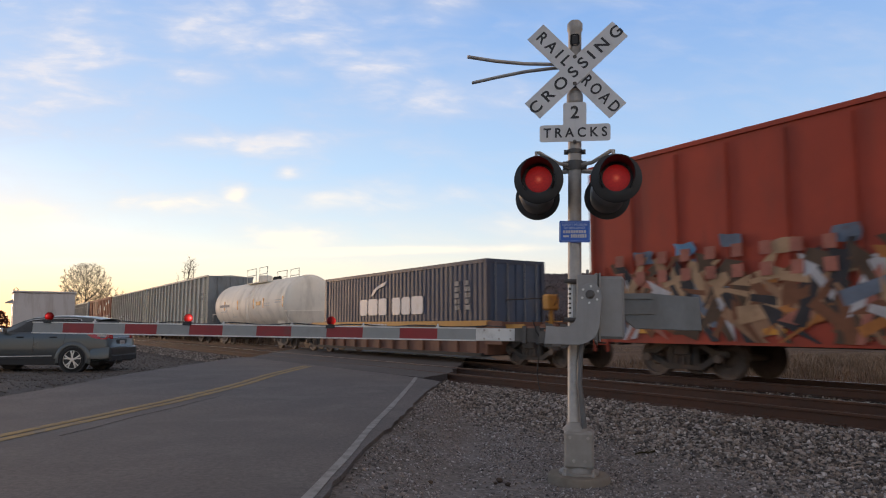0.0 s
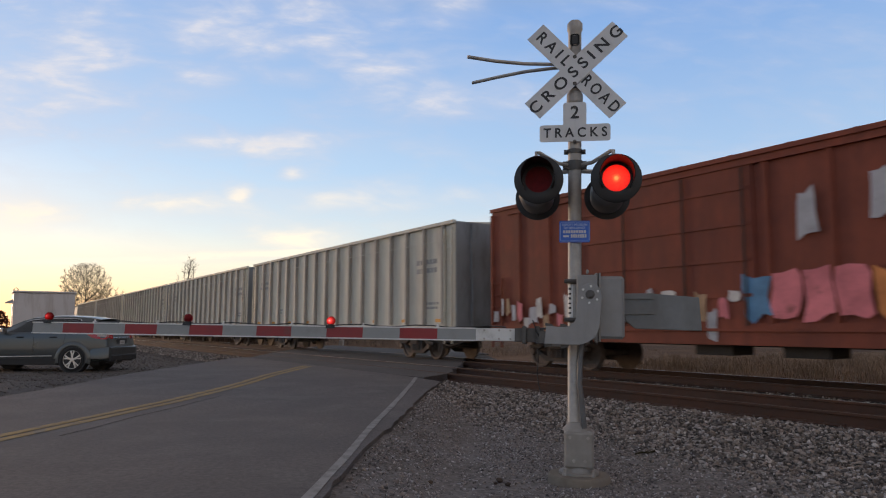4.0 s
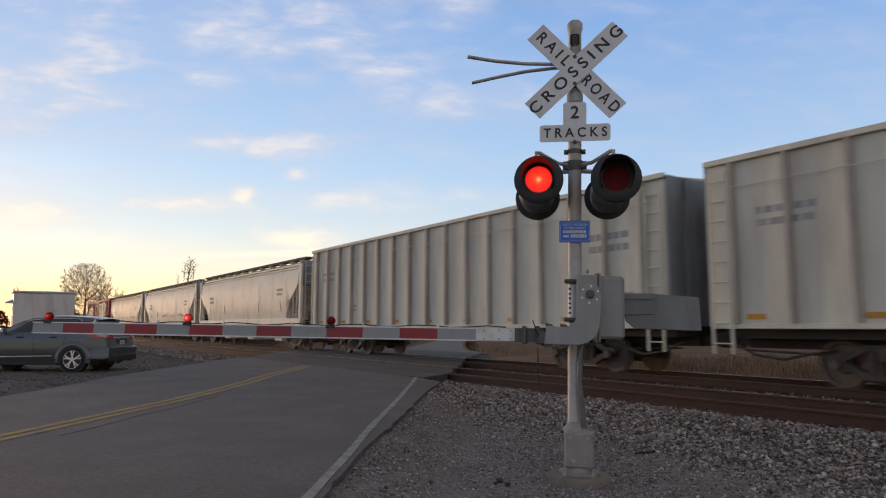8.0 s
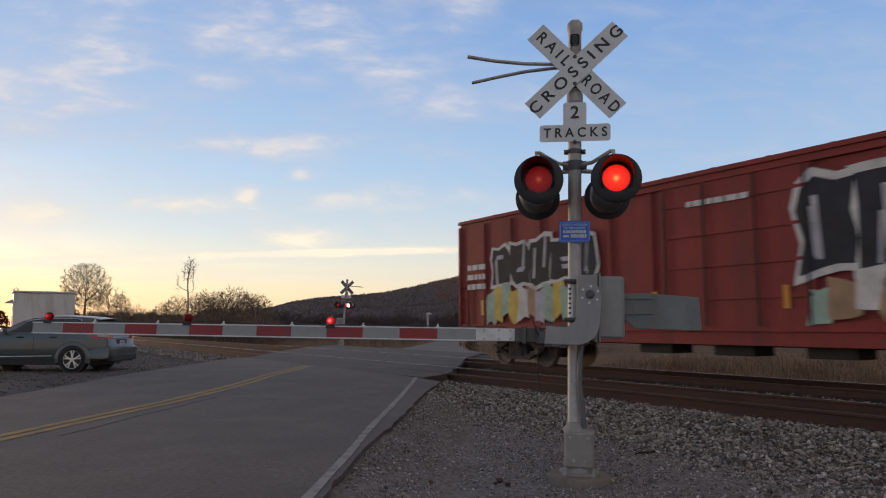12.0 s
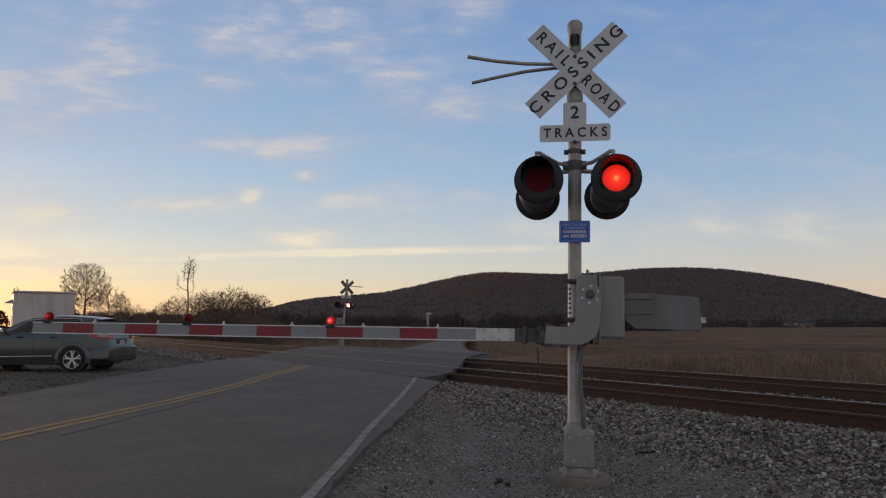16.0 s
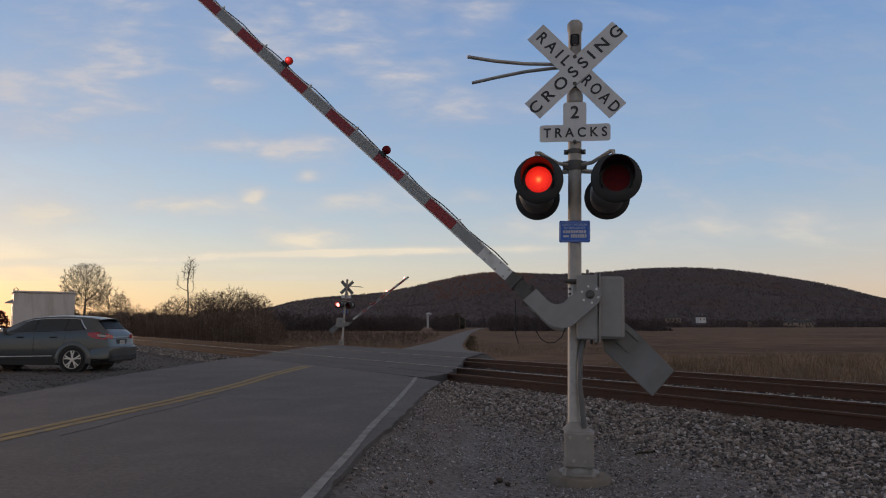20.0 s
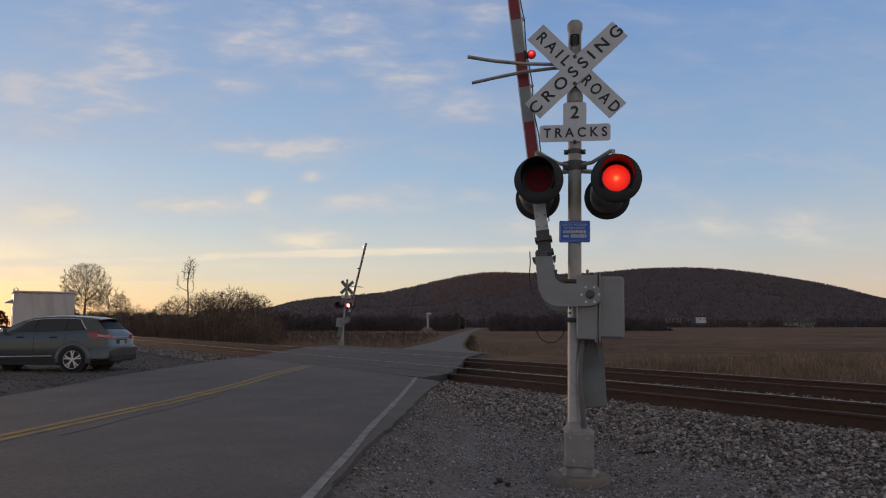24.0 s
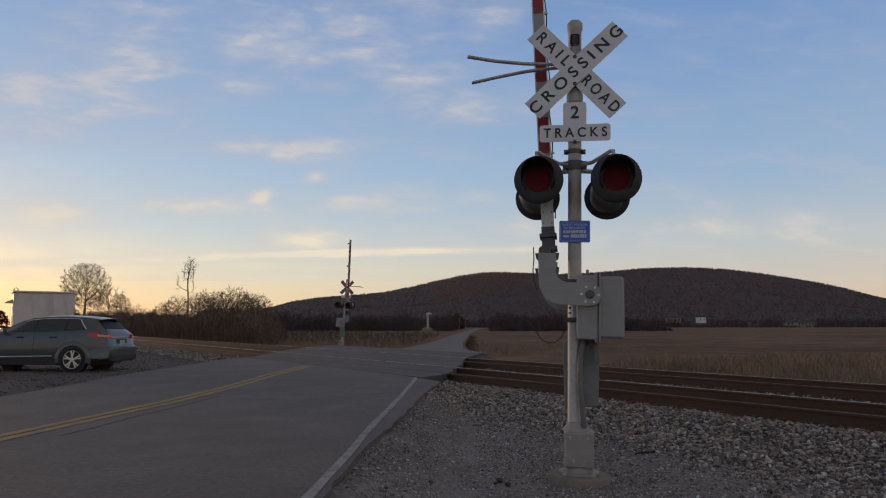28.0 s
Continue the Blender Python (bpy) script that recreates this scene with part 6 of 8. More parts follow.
    bend = [(x - 0.012 * smooth(0.0, 0.1, y), y) for x, y in bend]
    inner = [(-0.245 + 0.115 * math.cos(q), 0.225 + 0.112 * math.sin(q)) for q in [radians(180 + 15 * i) for i in range(7)]]
    raised = [(0.115 * math.cos(q), 0.115 * math.sin(q)) for q in [radians(90 - 12 * i) for i in range(16)]] + bend + [(-0.552, 0.403), (-0.367, 0.403)] + inner
    tip = radians(7.0)
    outline = [(z * math.cos(tip) - x * math.sin(tip), x * math.cos(tip) + z * math.sin(tip)) for x, z in raised]
    slab(bm, [(-u, 0, w) for u, w in outline], (0, 0.018, 0))
    arm = part("gate_arm_support", bm, M["alu"], sig, "grey metal elbow of the gate arm", bevel=0.004, at=Matrix.Translation(P))
    bm = bm_new()
    slab(bm, [(-u, 0.52, w) for u, w in outline], (0, 0.018, 0))
    part("far_elbow_plate", bm, M["alu"], arm, bevel=0.004)
    bm = bm_new()
    spin(bm, [(0.0, 0.046), (0.012, 0.046), (0.014, 0.036), (0.026, 0.034), (0.030, 0.020)], (0, 0.0, 0), (0, -1, 0), 20)
    rod(bm, (0, 0.0, 0), (0, 0.56, 0), 0.035, n=14)
    part("hub", bm, M["dark_steel"], arm, "dark steel hub")
    for i in range(6):
        a = i * math.pi / 3 + 0.4
        bm = bm_new()
        rod(bm, (0.085 * math.cos(a), -0.010, 0.085 * math.sin(a)), (0.085 * math.cos(a), 0.0, 0.085 * math.sin(a)), 0.013, n=6)
        part("hub_bolt", bm, M["white_arm"], arm)
    bm = bm_new()
    box(bm, -0.52, -0.44, 0.02, 0.52, -0.49, -0.37)
    part("support_bracket", bm, M["dark_steel"], arm)
    for u, w, k in ((0.37, -0.318, 1), (0.22, -0.325, 1), (0.38, -0.498, -1), (0.22, -0.508, -1)):          # lugs for the old clamps
        bm = bm_new()
        slab(bm, [(-u, 0.03, w), (-u - 0.085, 0.03, w), (-u - 0.085, 0.03, w + 0.035 * k), (-u - 0.02, 0.03, w + 0.022 * k)], (0, 0.012, 0))
        part("clamp_lug", bm, M["dark_steel"], arm)
    for w in (-0.34, -0.385, -0.45, -0.485):
        bm = bm_new()
        rod(bm, (-0.44, 0.03, w), (-0.50, 0.03, w), 0.009, n=8)
        part("clamp_bolt", bm, M["dark_steel"], arm)
    tilt = Matrix.Translation((-0.785, MID, -0.391)) @ pose(0, 0, 0, 0, 0.76, 0)
    bm = bm_new()
    box(bm, 0.0, 0.30, -0.05, 0.06, -0.07, 0.07, tilt)
    box(bm, 0.08, 0.12, -0.09, 0.10, -0.09, 0.09, tilt)
    box(bm, 0.22, 0.26, -0.09, 0.10, -0.09, 0.09, tilt)
    part("arm_adapter", bm, M["dark_steel"], arm, "dark steel breakaway adapter")
    bm = bm_new()
    box(bm, -0.421, 0.0, -0.005, 0.025, -0.067, 0.067, tilt)
    white = part("arm_root", bm, M["white_arm"], arm, "white arm root", bevel=0.003)
    for u in (0.05, 0.17, 0.33):
        for w in (-0.045, 0.045):
            bm = bm_new()
            p = tilt @ Vector((-u, -0.005, w))
            rod(bm, p, p + Vector((0, -0.01, 0)), 0.011, n=8)
            part("arm_bolt", bm, M["steel"], arm)
    for i in range(13):
        u0, u1 = 0.421 + 0.423 * i, 0.421 + 0.423 * (i + 1)
        u1 = min(u1, reach)
        if u0 >= reach:
            break
        bm = bm_new()
        box(bm, -u1, -u0, -0.003, 0.022, -0.058, 0.058, tilt)
        part("arm_stripe", bm, M["red_tape"] if i % 2 else M["white_tape"], arm, "red reflective stripe" if i % 2 else "silver-white reflective stripe")
    bm = bm_new()
    for w in (-0.0645, 0.0645):
        box(bm, -reach, -0.421, -0.006, 0.026, w - 0.0065, w + 0.0065, tilt)
    part("arm_edge", bm, M["white_arm"], arm, "pale edge strips of the arm")
    for i in range(1, 13, 2):          # small clips on the upper edge
        u = 0.421 + 0.423 * i
        if u < reach - 0.1:
            bm = bm_new()
            box(bm, -u - 0.016, -u + 0.016, -0.008, 0.028, 0.068, 0.086, tilt)
            rod(bm, tilt @ Vector((-u, 0.01, 0.08)), tilt @ Vector((-u, 0.01, 0.108)), 0.010, n=6)
            part("arm_clip", bm, M["white_arm"], arm)
    bm = bm_new()
    pts = [tilt @ Vector((-0.1 - 0.2 * i, 0.01, 0.082 + 0.012 * math.sin(i * 1.7))) for i in range(int(reach / 0.2) - 1)]
    tube(bm, pts, 0.007, 5)
    part("arm_cable", bm, M["cable"], arm)
    for name, u, w in (("C", 2.855, -0.238), ("B", 4.623, -0.203), ("A", 6.499, -0.177)):
        u *= reach / 5.93
        bm = bm_new()
        box(bm, -u - 0.05, -u + 0.05, MID - 0.02, MID + 0.04, w - 0.085, w - 0.055)
        rod(bm, (-u, MID + 0.01, w - 0.06), (-u, MID + 0.01, w - 0.04), 0.035, n=10)
        part("lamp_bracket", bm, M["black"], arm)
        bm = bm_new()
        bmesh.ops.create_uvsphere(bm, u_segments=20, v_segments=12, radius=0.052)
        for f in bm.faces:
            f.material_index = 0 if (f.calc_center_median().y < 0) == (tag != "far") else 1
            if f.calc_center_median().z < -0.044:
                f.material_index = 1
        if name == "A":
            mats = [FAR_BALL if tag == "far" else BALL_STEADY, M["red_glass"]]
        else:
            mats = [FAR_BALL if tag == "far" else BALL_ON, M["red_glass"]]
        ball = part("arm_lamp", bm, mats, arm, "round red arm lamp", smooth=True, at=pose(-u, MID + 0.01, w))
        if name:
            LAMPS.append((ball, (tag, "arm", name), Vector((-u, MID + 0.01, w))))
    bm = bm_new()
    slab(bm, [(0.30, 0.44, 0.06), (0.64, 0.44, 0.06), (1.12, 0.44, 0.015), (1.13, 0.44, -0.335), (0.46, 0.44, -0.31), (0.37, 0.44, -0.23)], (0, 0.03, 0))
    part("counterweight", bm, M["weight"], arm, "flat grey counterweight plate", bevel=0.006)
    bm = bm_new()
    box(bm, 0.0, 0.66, 0.42, 0.44, -0.16, -0.06)
    box(bm, 0.0, 0.66, 0.42, 0.44, 0.0, 0.06)
    part("counterweight_bar", bm, M["weight"], arm)
    bm = bm_new()
    tube(bm, [(0, 0, 0.03), (0.006, 0, -0.10), (-0.004, 0, -0.22), (0.01, 0, -0.34), (0.04, 0, -0.44)], 0.006, 6)
    HANGERS.append((part("hanging_cable", bm, M["cable"], sig), P, Vector((-0.55, MID, -0.56)), tag))
    ARMS.append((arm, P, tag))
    return sig


NEAR_POSE = pose(1.35, 7.3, -0.42, 0, 0, -PHI)
FAR_POSE = pose(-7.27, 49.9, -0.35, 0, 0, 180 - PHI)

# ---------------------------------------------------------------- hill, field, trees, buildings far off
M.update(
    woods=mat("winter_woods", (0.074, 0.060, 0.061), 0.95, vary=0.5, size=4.0, bump=0.0, dirt=(0.092, 0.054, 0.046), amount=0.45, dsize=110.0, spec=0.1),
    sunlit=mat("sunset_reddened_trees", (0.21, 0.103, 0.080), 0.95, vary=0.3, size=6.0, bump=0.0, spec=0.1),
    # bark colour lifted to carry distance haze and offset the twigs' own shadowing
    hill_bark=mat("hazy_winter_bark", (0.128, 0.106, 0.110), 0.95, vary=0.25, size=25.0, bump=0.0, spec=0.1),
    bark=mat("winter_bark", (0.14, 0.11, 0.088), 0.95, vary=0.3, size=0.3, bump=0.2, spec=0.2),
    brush=mat("winter_brush", (0.150, 0.115, 0.092), 0.95, vary=0.4, size=2.0, bump=0.0, piece=0.4, spec=0.1),
    russet=mat("russet_leaves", (0.11, 0.035, 0.022), 0.9, vary=0.3, size=0.8, bump=0.0, piece=0.3, spec=0.1),
    pine=mat("dark_evergreen", (0.060, 0.062, 0.052), 0.95, vary=0.3, size=1.5, bump=0.0, piece=0.3, spec=0.1),
    straw=mat("dry_grass", (0.262, 0.200, 0.146), 0.95, vary=0.3, size=2.5, bump=0.0, piece=0.15, spec=0.1),
    weed=mat("dark_weeds", (0.050, 0.043, 0.024), 0.95, vary=0.3, size=0.5, bump=0.0, piece=0.3, spec=0.1),
    siding=mat("white_siding", (0.62, 0.60, 0.58), 0.7, vary=0.06, size=1.0, bump=0.0),
    tan_wall=mat("tan_wall", (0.25, 0.20, 0.16), 0.8, vary=0.1, size=1.0, bump=0.0),
    shingle=mat("dark_shingles", (0.05, 0.048, 0.05), 0.9, vary=0.2, size=0.6, bump=0.2),
    pane=mat("dark_window", (0.03, 0.03, 0.032), 0.7, vary=0.1, bump=0.0, spec=0.1),
    case=mat("white_metal_case", (0.54, 0.50, 0.48), 0.5, metal=0.1, vary=0.06, size=0.8, bump=0.04, dirt=(0.36, 0.30, 0.26), amount=0.5, dsize=0.35, streak=6),
    silo=mat("white_silo", (0.36, 0.36, 0.37), 0.6, vary=0.08, size=1.0, bump=0.0),
    paint=mat("grey_green_metallic", (0.070, 0.079, 0.082), 0.32, metal=0.4, vary=0.05, size=0.8, bump=0.0, coat=0.35, dirt=(0.066, 0.068, 0.064), amount=0.25, dsize=0.9),
    glass=mat("tinted_glass", (0.010, 0.014, 0.016), 0.06, vary=0.05, bump=0.0, spec=0.65),
    rear_glass=mat("rear_glass", (0.006, 0.008, 0.009), 0.4, vary=0.05, bump=0.0, spec=0.08),
    chrome=mat("chrome", (0.62, 0.62, 0.62), 0.15, metal=1.0, vary=0.05, bump=0.0),
    alloy=mat("alloy_wheel", (0.66, 0.64, 0.60), 0.4, metal=0.4, vary=0.1, size=0.1, bump=0.0),
    tyre=mat("tyre_rubber", (0.014, 0.014, 0.014), 0.85, vary=0.2, size=0.2, bump=0.2),
    plastic=mat("black_plastic", (0.018, 0.018, 0.019), 0.6, vary=0.15, size=0.2, bump=0.05),
    tail_red=mat("tail_lamp_red", (0.36, 0.018, 0.022), 0.25, vary=0.2, size=0.1, bump=0.0, coat=0.4),
    tail_clear=mat("tail_lamp_clear", (0.50, 0.44, 0.43), 0.2, vary=0.1, size=0.1, bump=0.0, coat=0.8),
    plate=mat("number_plate", (0.42, 0.40, 0.39), 0.5, vary=0.1, size=0.1, bump=0.0),
)


def hill_rise(a):
    """Height over distance of the wooded ridge in the direction a = x / y."""
    bumps = ((-0.30, 0.008), (-0.18, 0.0352), (-0.06, 0.0299), (0.06, 0.0569), (0.18, 0.0449), (0.30, 0.0584), (0.42, 0.0528), (0.54, 0.0455), (0.66, 0.0241), (0.78, 0.0264), (0.90, 0.0079))
    return sum(h * math.exp(-((a - c) / 0.11) ** 2) for c, h in bumps)


def hill_place(a, v):
    """A point of the ridge's front slope: direction a = x / y, and v from its foot (0) to its crest (1)."""
    y = 620 + 1300 * v
    x = a * y
    r = max(0.0, hill_rise(a)) * 1845
    z = max(0.0, r - 13.0) * smooth(0.06, 0.98, v) ** 1.15 + 0.3
    fold = 16 * noise.noise(Vector((x / 260, y / 300, 0))) * smooth(0.1, 0.5, v) * smooth(1.0, 0.8, v)
    return x, y, z + fold * min(1, r / 40), r


def hill():
    cols, rows = 420, 90
    verts = []
    for j in range(rows + 1):
        for i in range(cols + 1):
            x, y, z, r = hill_place(-0.55 + 1.65 * i / cols, j / rows)
            verts.append((x, y, z + 1.2 * noise.noise(Vector((x / 9, y / 30, 1))) * min(1.0, 0.2 + r / 20)))
    n = cols + 1
    faces = [(j * n + i, j * n + i + 1, (j + 1) * n + i + 1, (j + 1) * n + i) for j in range(rows) for i in range(cols)]
    ob = new("wooded_hill", joined("wooded_hill", verts, faces, M["woods"]))
    tagged(ob, "long dark hill covered in bare winter woods", "hill", kind="structure")


def hill_woods():
    """Bare crowns all over the slope; a patch near the western top is coloured as lit by the last sun."""
    rnd = random.Random(31)
    bare, sunlit = Twigs(), Twigs()
    for i in range(17000):
        a = rnd.uniform(-0.30, 0.95)
        v = 0.90 - rnd.random() ** 1.2 * 0.84
        x, y, z, r = hill_place(a, v)
        if r < 16:
            continue
        # last sunlight on the hilltop, painted as a redder tree colour
        lit_patch = smooth(0.10, 0.04, abs(a - 0.058)) * smooth(0.46, 0.66, v) + 0.35 * noise.noise(Vector((x / 45, y / 90, 3)))
        tw = sunlit if lit_patch > 0.36 else bare
        h = rnd.uniform(3.4, 5.8)
        p = Vector((x, y, z - 1))
        w = rnd.uniform(0.6, 1.1)
        for k in range(4):
            q = p + Vector((rnd.uniform(-2.6, 2.6), rnd.uniform(-1.5, 1.5), h * rnd.uniform(0.55, 1.0)))
            tw.stick(p + Vector((0, 0, h * 0.2)), q, w * 0.75, w * 0.35)
    for tw, skin, lab in ((bare, "hill_bark", "bare winter trees covering the hill"), (sunlit, "sunlit", "trees near the hill's top tinted as if sunlit")):
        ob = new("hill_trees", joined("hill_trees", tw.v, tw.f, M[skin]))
        tagged(ob, lab, "woods", kind="stuff")

class Twigs:
    """Collects tapered three-sided sticks into one mesh."""

    def __init__(self):
        self.v, self.f = [], []

    def stick(self, p, q, r0, r1):
        way = (q - p)
        a = way.orthogonal().normalized()
        b = way.normalized().cross(a)
        k = len(self.v)
        for c, r in ((p, r0), (q, r1)):
            for i in range(3):
                t = 2.094 * i
                self.v.append(tuple(c + (a * math.cos(t) + b * math.sin(t)) * r))
        for i in range(3):
            j = (i + 1) % 3
            self.f.append((k + i, k + j, k + 3 + j, k + 3 + i))


hill()
hill_woods()


def grow(rnd, start, blobs, count, step, reach, kill):
    """Limbs that grow from the start points towards scattered points in round or narrow blobs; gives (point, parent)."""
    aims = []
    whole = sum(b[4] for b in blobs)
    for cx, cz, rx, rz, w in blobs:
        for _ in range(int(count * w / whole)):
            d = Vector((rnd.gauss(0, 1), rnd.gauss(0, 1), rnd.gauss(0, 1))).normalized() * rnd.random() ** 0.36
            aims.append((cx + d.x * rx, d.y * rx, cz + d.z * rz))
    aims = np.array(aims)
    nodes = [np.array(p, float) for p, _ in start]
    parents = [k for _, k in start]
    alive = np.ones(len(aims), bool)
    best = np.full(len(aims), 1e9)
    who = np.zeros(len(aims), int)

    def see(i):
        d = np.linalg.norm(aims - nodes[i], axis=1)
        closer = d < best
        best[closer] = d[closer]
        who[closer] = i
    for i in range(len(nodes)):
        see(i)
    for _ in range(90):
        alive &= best > kill
        pull = {}
        for i in np.nonzero(alive & (best < reach))[0]:
            d = aims[i] - nodes[who[i]]
            pull.setdefault(int(who[i]), []).append(d / np.linalg.norm(d))
        if not pull:
            break
        for k, ds in pull.items():
            d = np.sum(ds, 0) + np.array([rnd.uniform(-0.2, 0.2), rnd.uniform(-0.2, 0.2), rnd.uniform(0.1, 0.7)])
            n = np.linalg.norm(d)
            if n < 1e-3:
                continue
            nodes.append(nodes[k] + d / n * step)
            parents.append(k)
            see(len(nodes) - 1)
    return nodes, parents


def bare_tree(name, at, height, blobs, seed, count=700, label="", step=0.4, twig=0.03, group="bare trees", skin="bark", fork=0.33, fans=3, bole=0.022):
    rnd = random.Random(seed)
    t = thing(name, at, label, "tree", group)
    bm = bm_new()
    top = height * fork
    sway = height * 0.012
    pts = [Vector((0, 0, -0.3)), Vector((sway * rnd.uniform(-1, 1), 0, top * 0.5)), Vector((sway * rnd.uniform(-1, 1), 0, top))]
    loft(bm, [ring(p, (0, 0, 1), height * bole * k, 9) for p, k in zip(pts, (1.35, 1.0, 0.85))])
    part("trunk", bm, M["bark"], t)
    start, z, k = [], top * 0.75, -1
    while z < height * 0.46:
        p = pts[1].lerp(pts[2], min(1.0, (z - top * 0.5) / (top * 0.5)))
        start.append(((p.x, p.y, z), k))
        k += 1
        z += step
    nodes, parents = grow(rnd, start, blobs, count, step, height * 0.5, step * 1.15)
    load = [1.0] * len(nodes)
    for i in range(len(nodes) - 1, 0, -1):
        if parents[i] >= 0:
            load[parents[i]] += load[i]
    full = max(load)
    crown = Twigs()

    def girth(i):
        return max(twig, height * bole * 0.85 * (load[i] / full) ** 0.46)
    for i in range(1, len(nodes)):
        p, q = Vector(nodes[parents[i]]), Vector(nodes[i])
        crown.stick(p, q, min(girth(parents[i]), girth(i) * 1.6), girth(i))
        if load[i] < 12:          # fine twigs at the ends
            way = (q - p).normalized()
            for _ in range(fans):
                d = (way + Vector((rnd.uniform(-1, 1), rnd.uniform(-1, 1), rnd.uniform(-0.5, 0.9))) * 0.8).normalized()
                crown.stick(q, q + d * step * rnd.uniform(1.0, 2.4), twig * 0.8, twig * 0.4)
    ob = new("crown", joined("crown", crown.v, crown.f, M[skin]))
    ob.parent = t
    tagged(ob, "fine bare twigs")
    return t


def beyond(a, d):
    """A place in the direction a = x / y, at distance d across the tracks."""
    y = d / (ACROSS.y + ACROSS.x * a)
    return a * y, y


x, y = beyond(-0.518, 21.8)
bare_tree("bare_tree", pose(x, y, -0.3), 17.7, ((0, 11.7, 6.0, 5.9, 6), (-3.2, 8.2, 3.4, 3.2, 1.6), (2.6, 8.2, 3.2, 2.8, 1.2)), 11, 3000, "round-crowned leafless tree behind brush", 0.38, 0.014, fans=6, bole=0.020)
x, y = beyond(-0.370, 24.5)
bare_tree("young_tree", pose(x, y, -0.3), 11.2, ((0.15, 9.3, 0.95, 1.9, 3), (-1.45, 7.5, 0.35, 1.4, 0.8), (0.75, 6.9, 0.3, 0.9, 0.4)), 23, 330, "thin leafless young tree above the brush", 0.30, 0.011, fans=5, fork=0.38, bole=0.012)
low = ((0, 3.7, 2.2, 2.0, 3), (-1.0, 3.0, 1.6, 1.4, 1), (1.1, 2.8, 1.5, 1.3, 1))
small = [bare_tree("bare_tree", pose(*beyond(-0.315, 25), -0.3), 5.7, low, 37, 420, "small spreading leafless tree in the brush", 0.24, 0.010, skin="brush", fork=0.22, fans=5, bole=0.018),
         bare_tree("bare_tree", pose(*beyond(-0.284, 27), -0.3), 5.4, ((0.3, 3.6, 1.7, 1.9, 3), (-0.8, 2.8, 1.3, 1.2, 1)), 41, 340, "small spreading leafless tree in the brush", 0.24, 0.010, skin="brush", fork=0.22, fans=5, bole=0.018)]
for i, (a, d, k, r) in enumerate(((-0.482, 23, 1.75, 40), (-0.466, 25, 1.5, 130), (-0.445, 24, 0.95, 250), (-0.405, 24, 0.95, 300), (-0.392, 26, 1.0, 15), (-0.352, 25, 1.10, 210), (-0.338, 27, 1.14, 75), (-0.325, 26, 1.10, 180),
                   (-0.302, 26, 1.12, 20), (-0.292, 27, 1.06, 95), (-0.272, 28, 0.95, 320), (-0.540, 22, 1.5, 200), (-0.382, 25, 1.06, 110), (-0.262, 28, 0.92, 230), (-0.345, 23, 0.95, 150), (-0.556, 21.5, 1.5, 60))):
    c = copy_thing(small[i % 2], pose(*beyond(a, d), -0.3, 0, 0, r))
    c.scale = (k, k, k)


def brush():
    """Tangled winter brush along the far side of the tracks."""
    rnd = random.Random(4)
    tw = Twigs()
    for _ in range(9000):
        a = rnd.uniform(-0.58, -0.235)
        x, y = beyond(a, rnd.uniform(19.5, 34))
        rise = lerp([(-0.6, 0.022), (-0.45, 0.024), (-0.36, 0.020), (-0.33, 0.030), (-0.27, 0.034), (-0.245, 0.014), (-0.23, 0.006)], a)
        top = 1.3 + y * rise * (0.80 + 0.35 * noise.noise(Vector((a * 70, 0, 0))) + 0.3 * noise.noise(Vector((x / 4, y / 4, 0)))) * rnd.uniform(0.55, 1.05)
        thick = 0.00026 * y
        if rnd.random() < 0.12:
            a = rnd.uniform(-0.25, 0.02)
            x, y = beyond(a, rnd.uniform(24, 60))
            top, thick = rnd.uniform(0.4, 0.9), 0.0003 * y
            if x > lerp(LEFT_EDGE, y) - 1.5:
                continue
        p = Vector((x, y, ground_z(x, y) - 0.1))
        q = p + Vector((rnd.uniform(-0.5, 0.5), rnd.uniform(-0.5, 0.5), top))
        tw.stick(p, q, thick, thick * 0.4)
        for _ in range(11):
            s = rnd.uniform(0.15, 1.0)
            b = p.lerp(q, s)
            e = b + Vector((rnd.uniform(-0.8, 0.8), rnd.uniform(-0.8, 0.8), rnd.uniform(-0.1, 0.9))) * top * 0.32
            tw.stick(b, e, thick * 0.7, thick * 0.25)
    ob = new("brush_thicket", joined("brush_thicket", tw.v, tw.f, M["brush"]))
    tagged(ob, "tangled grey-brown winter brush beside the tracks", "brush", kind="stuff")


brush()


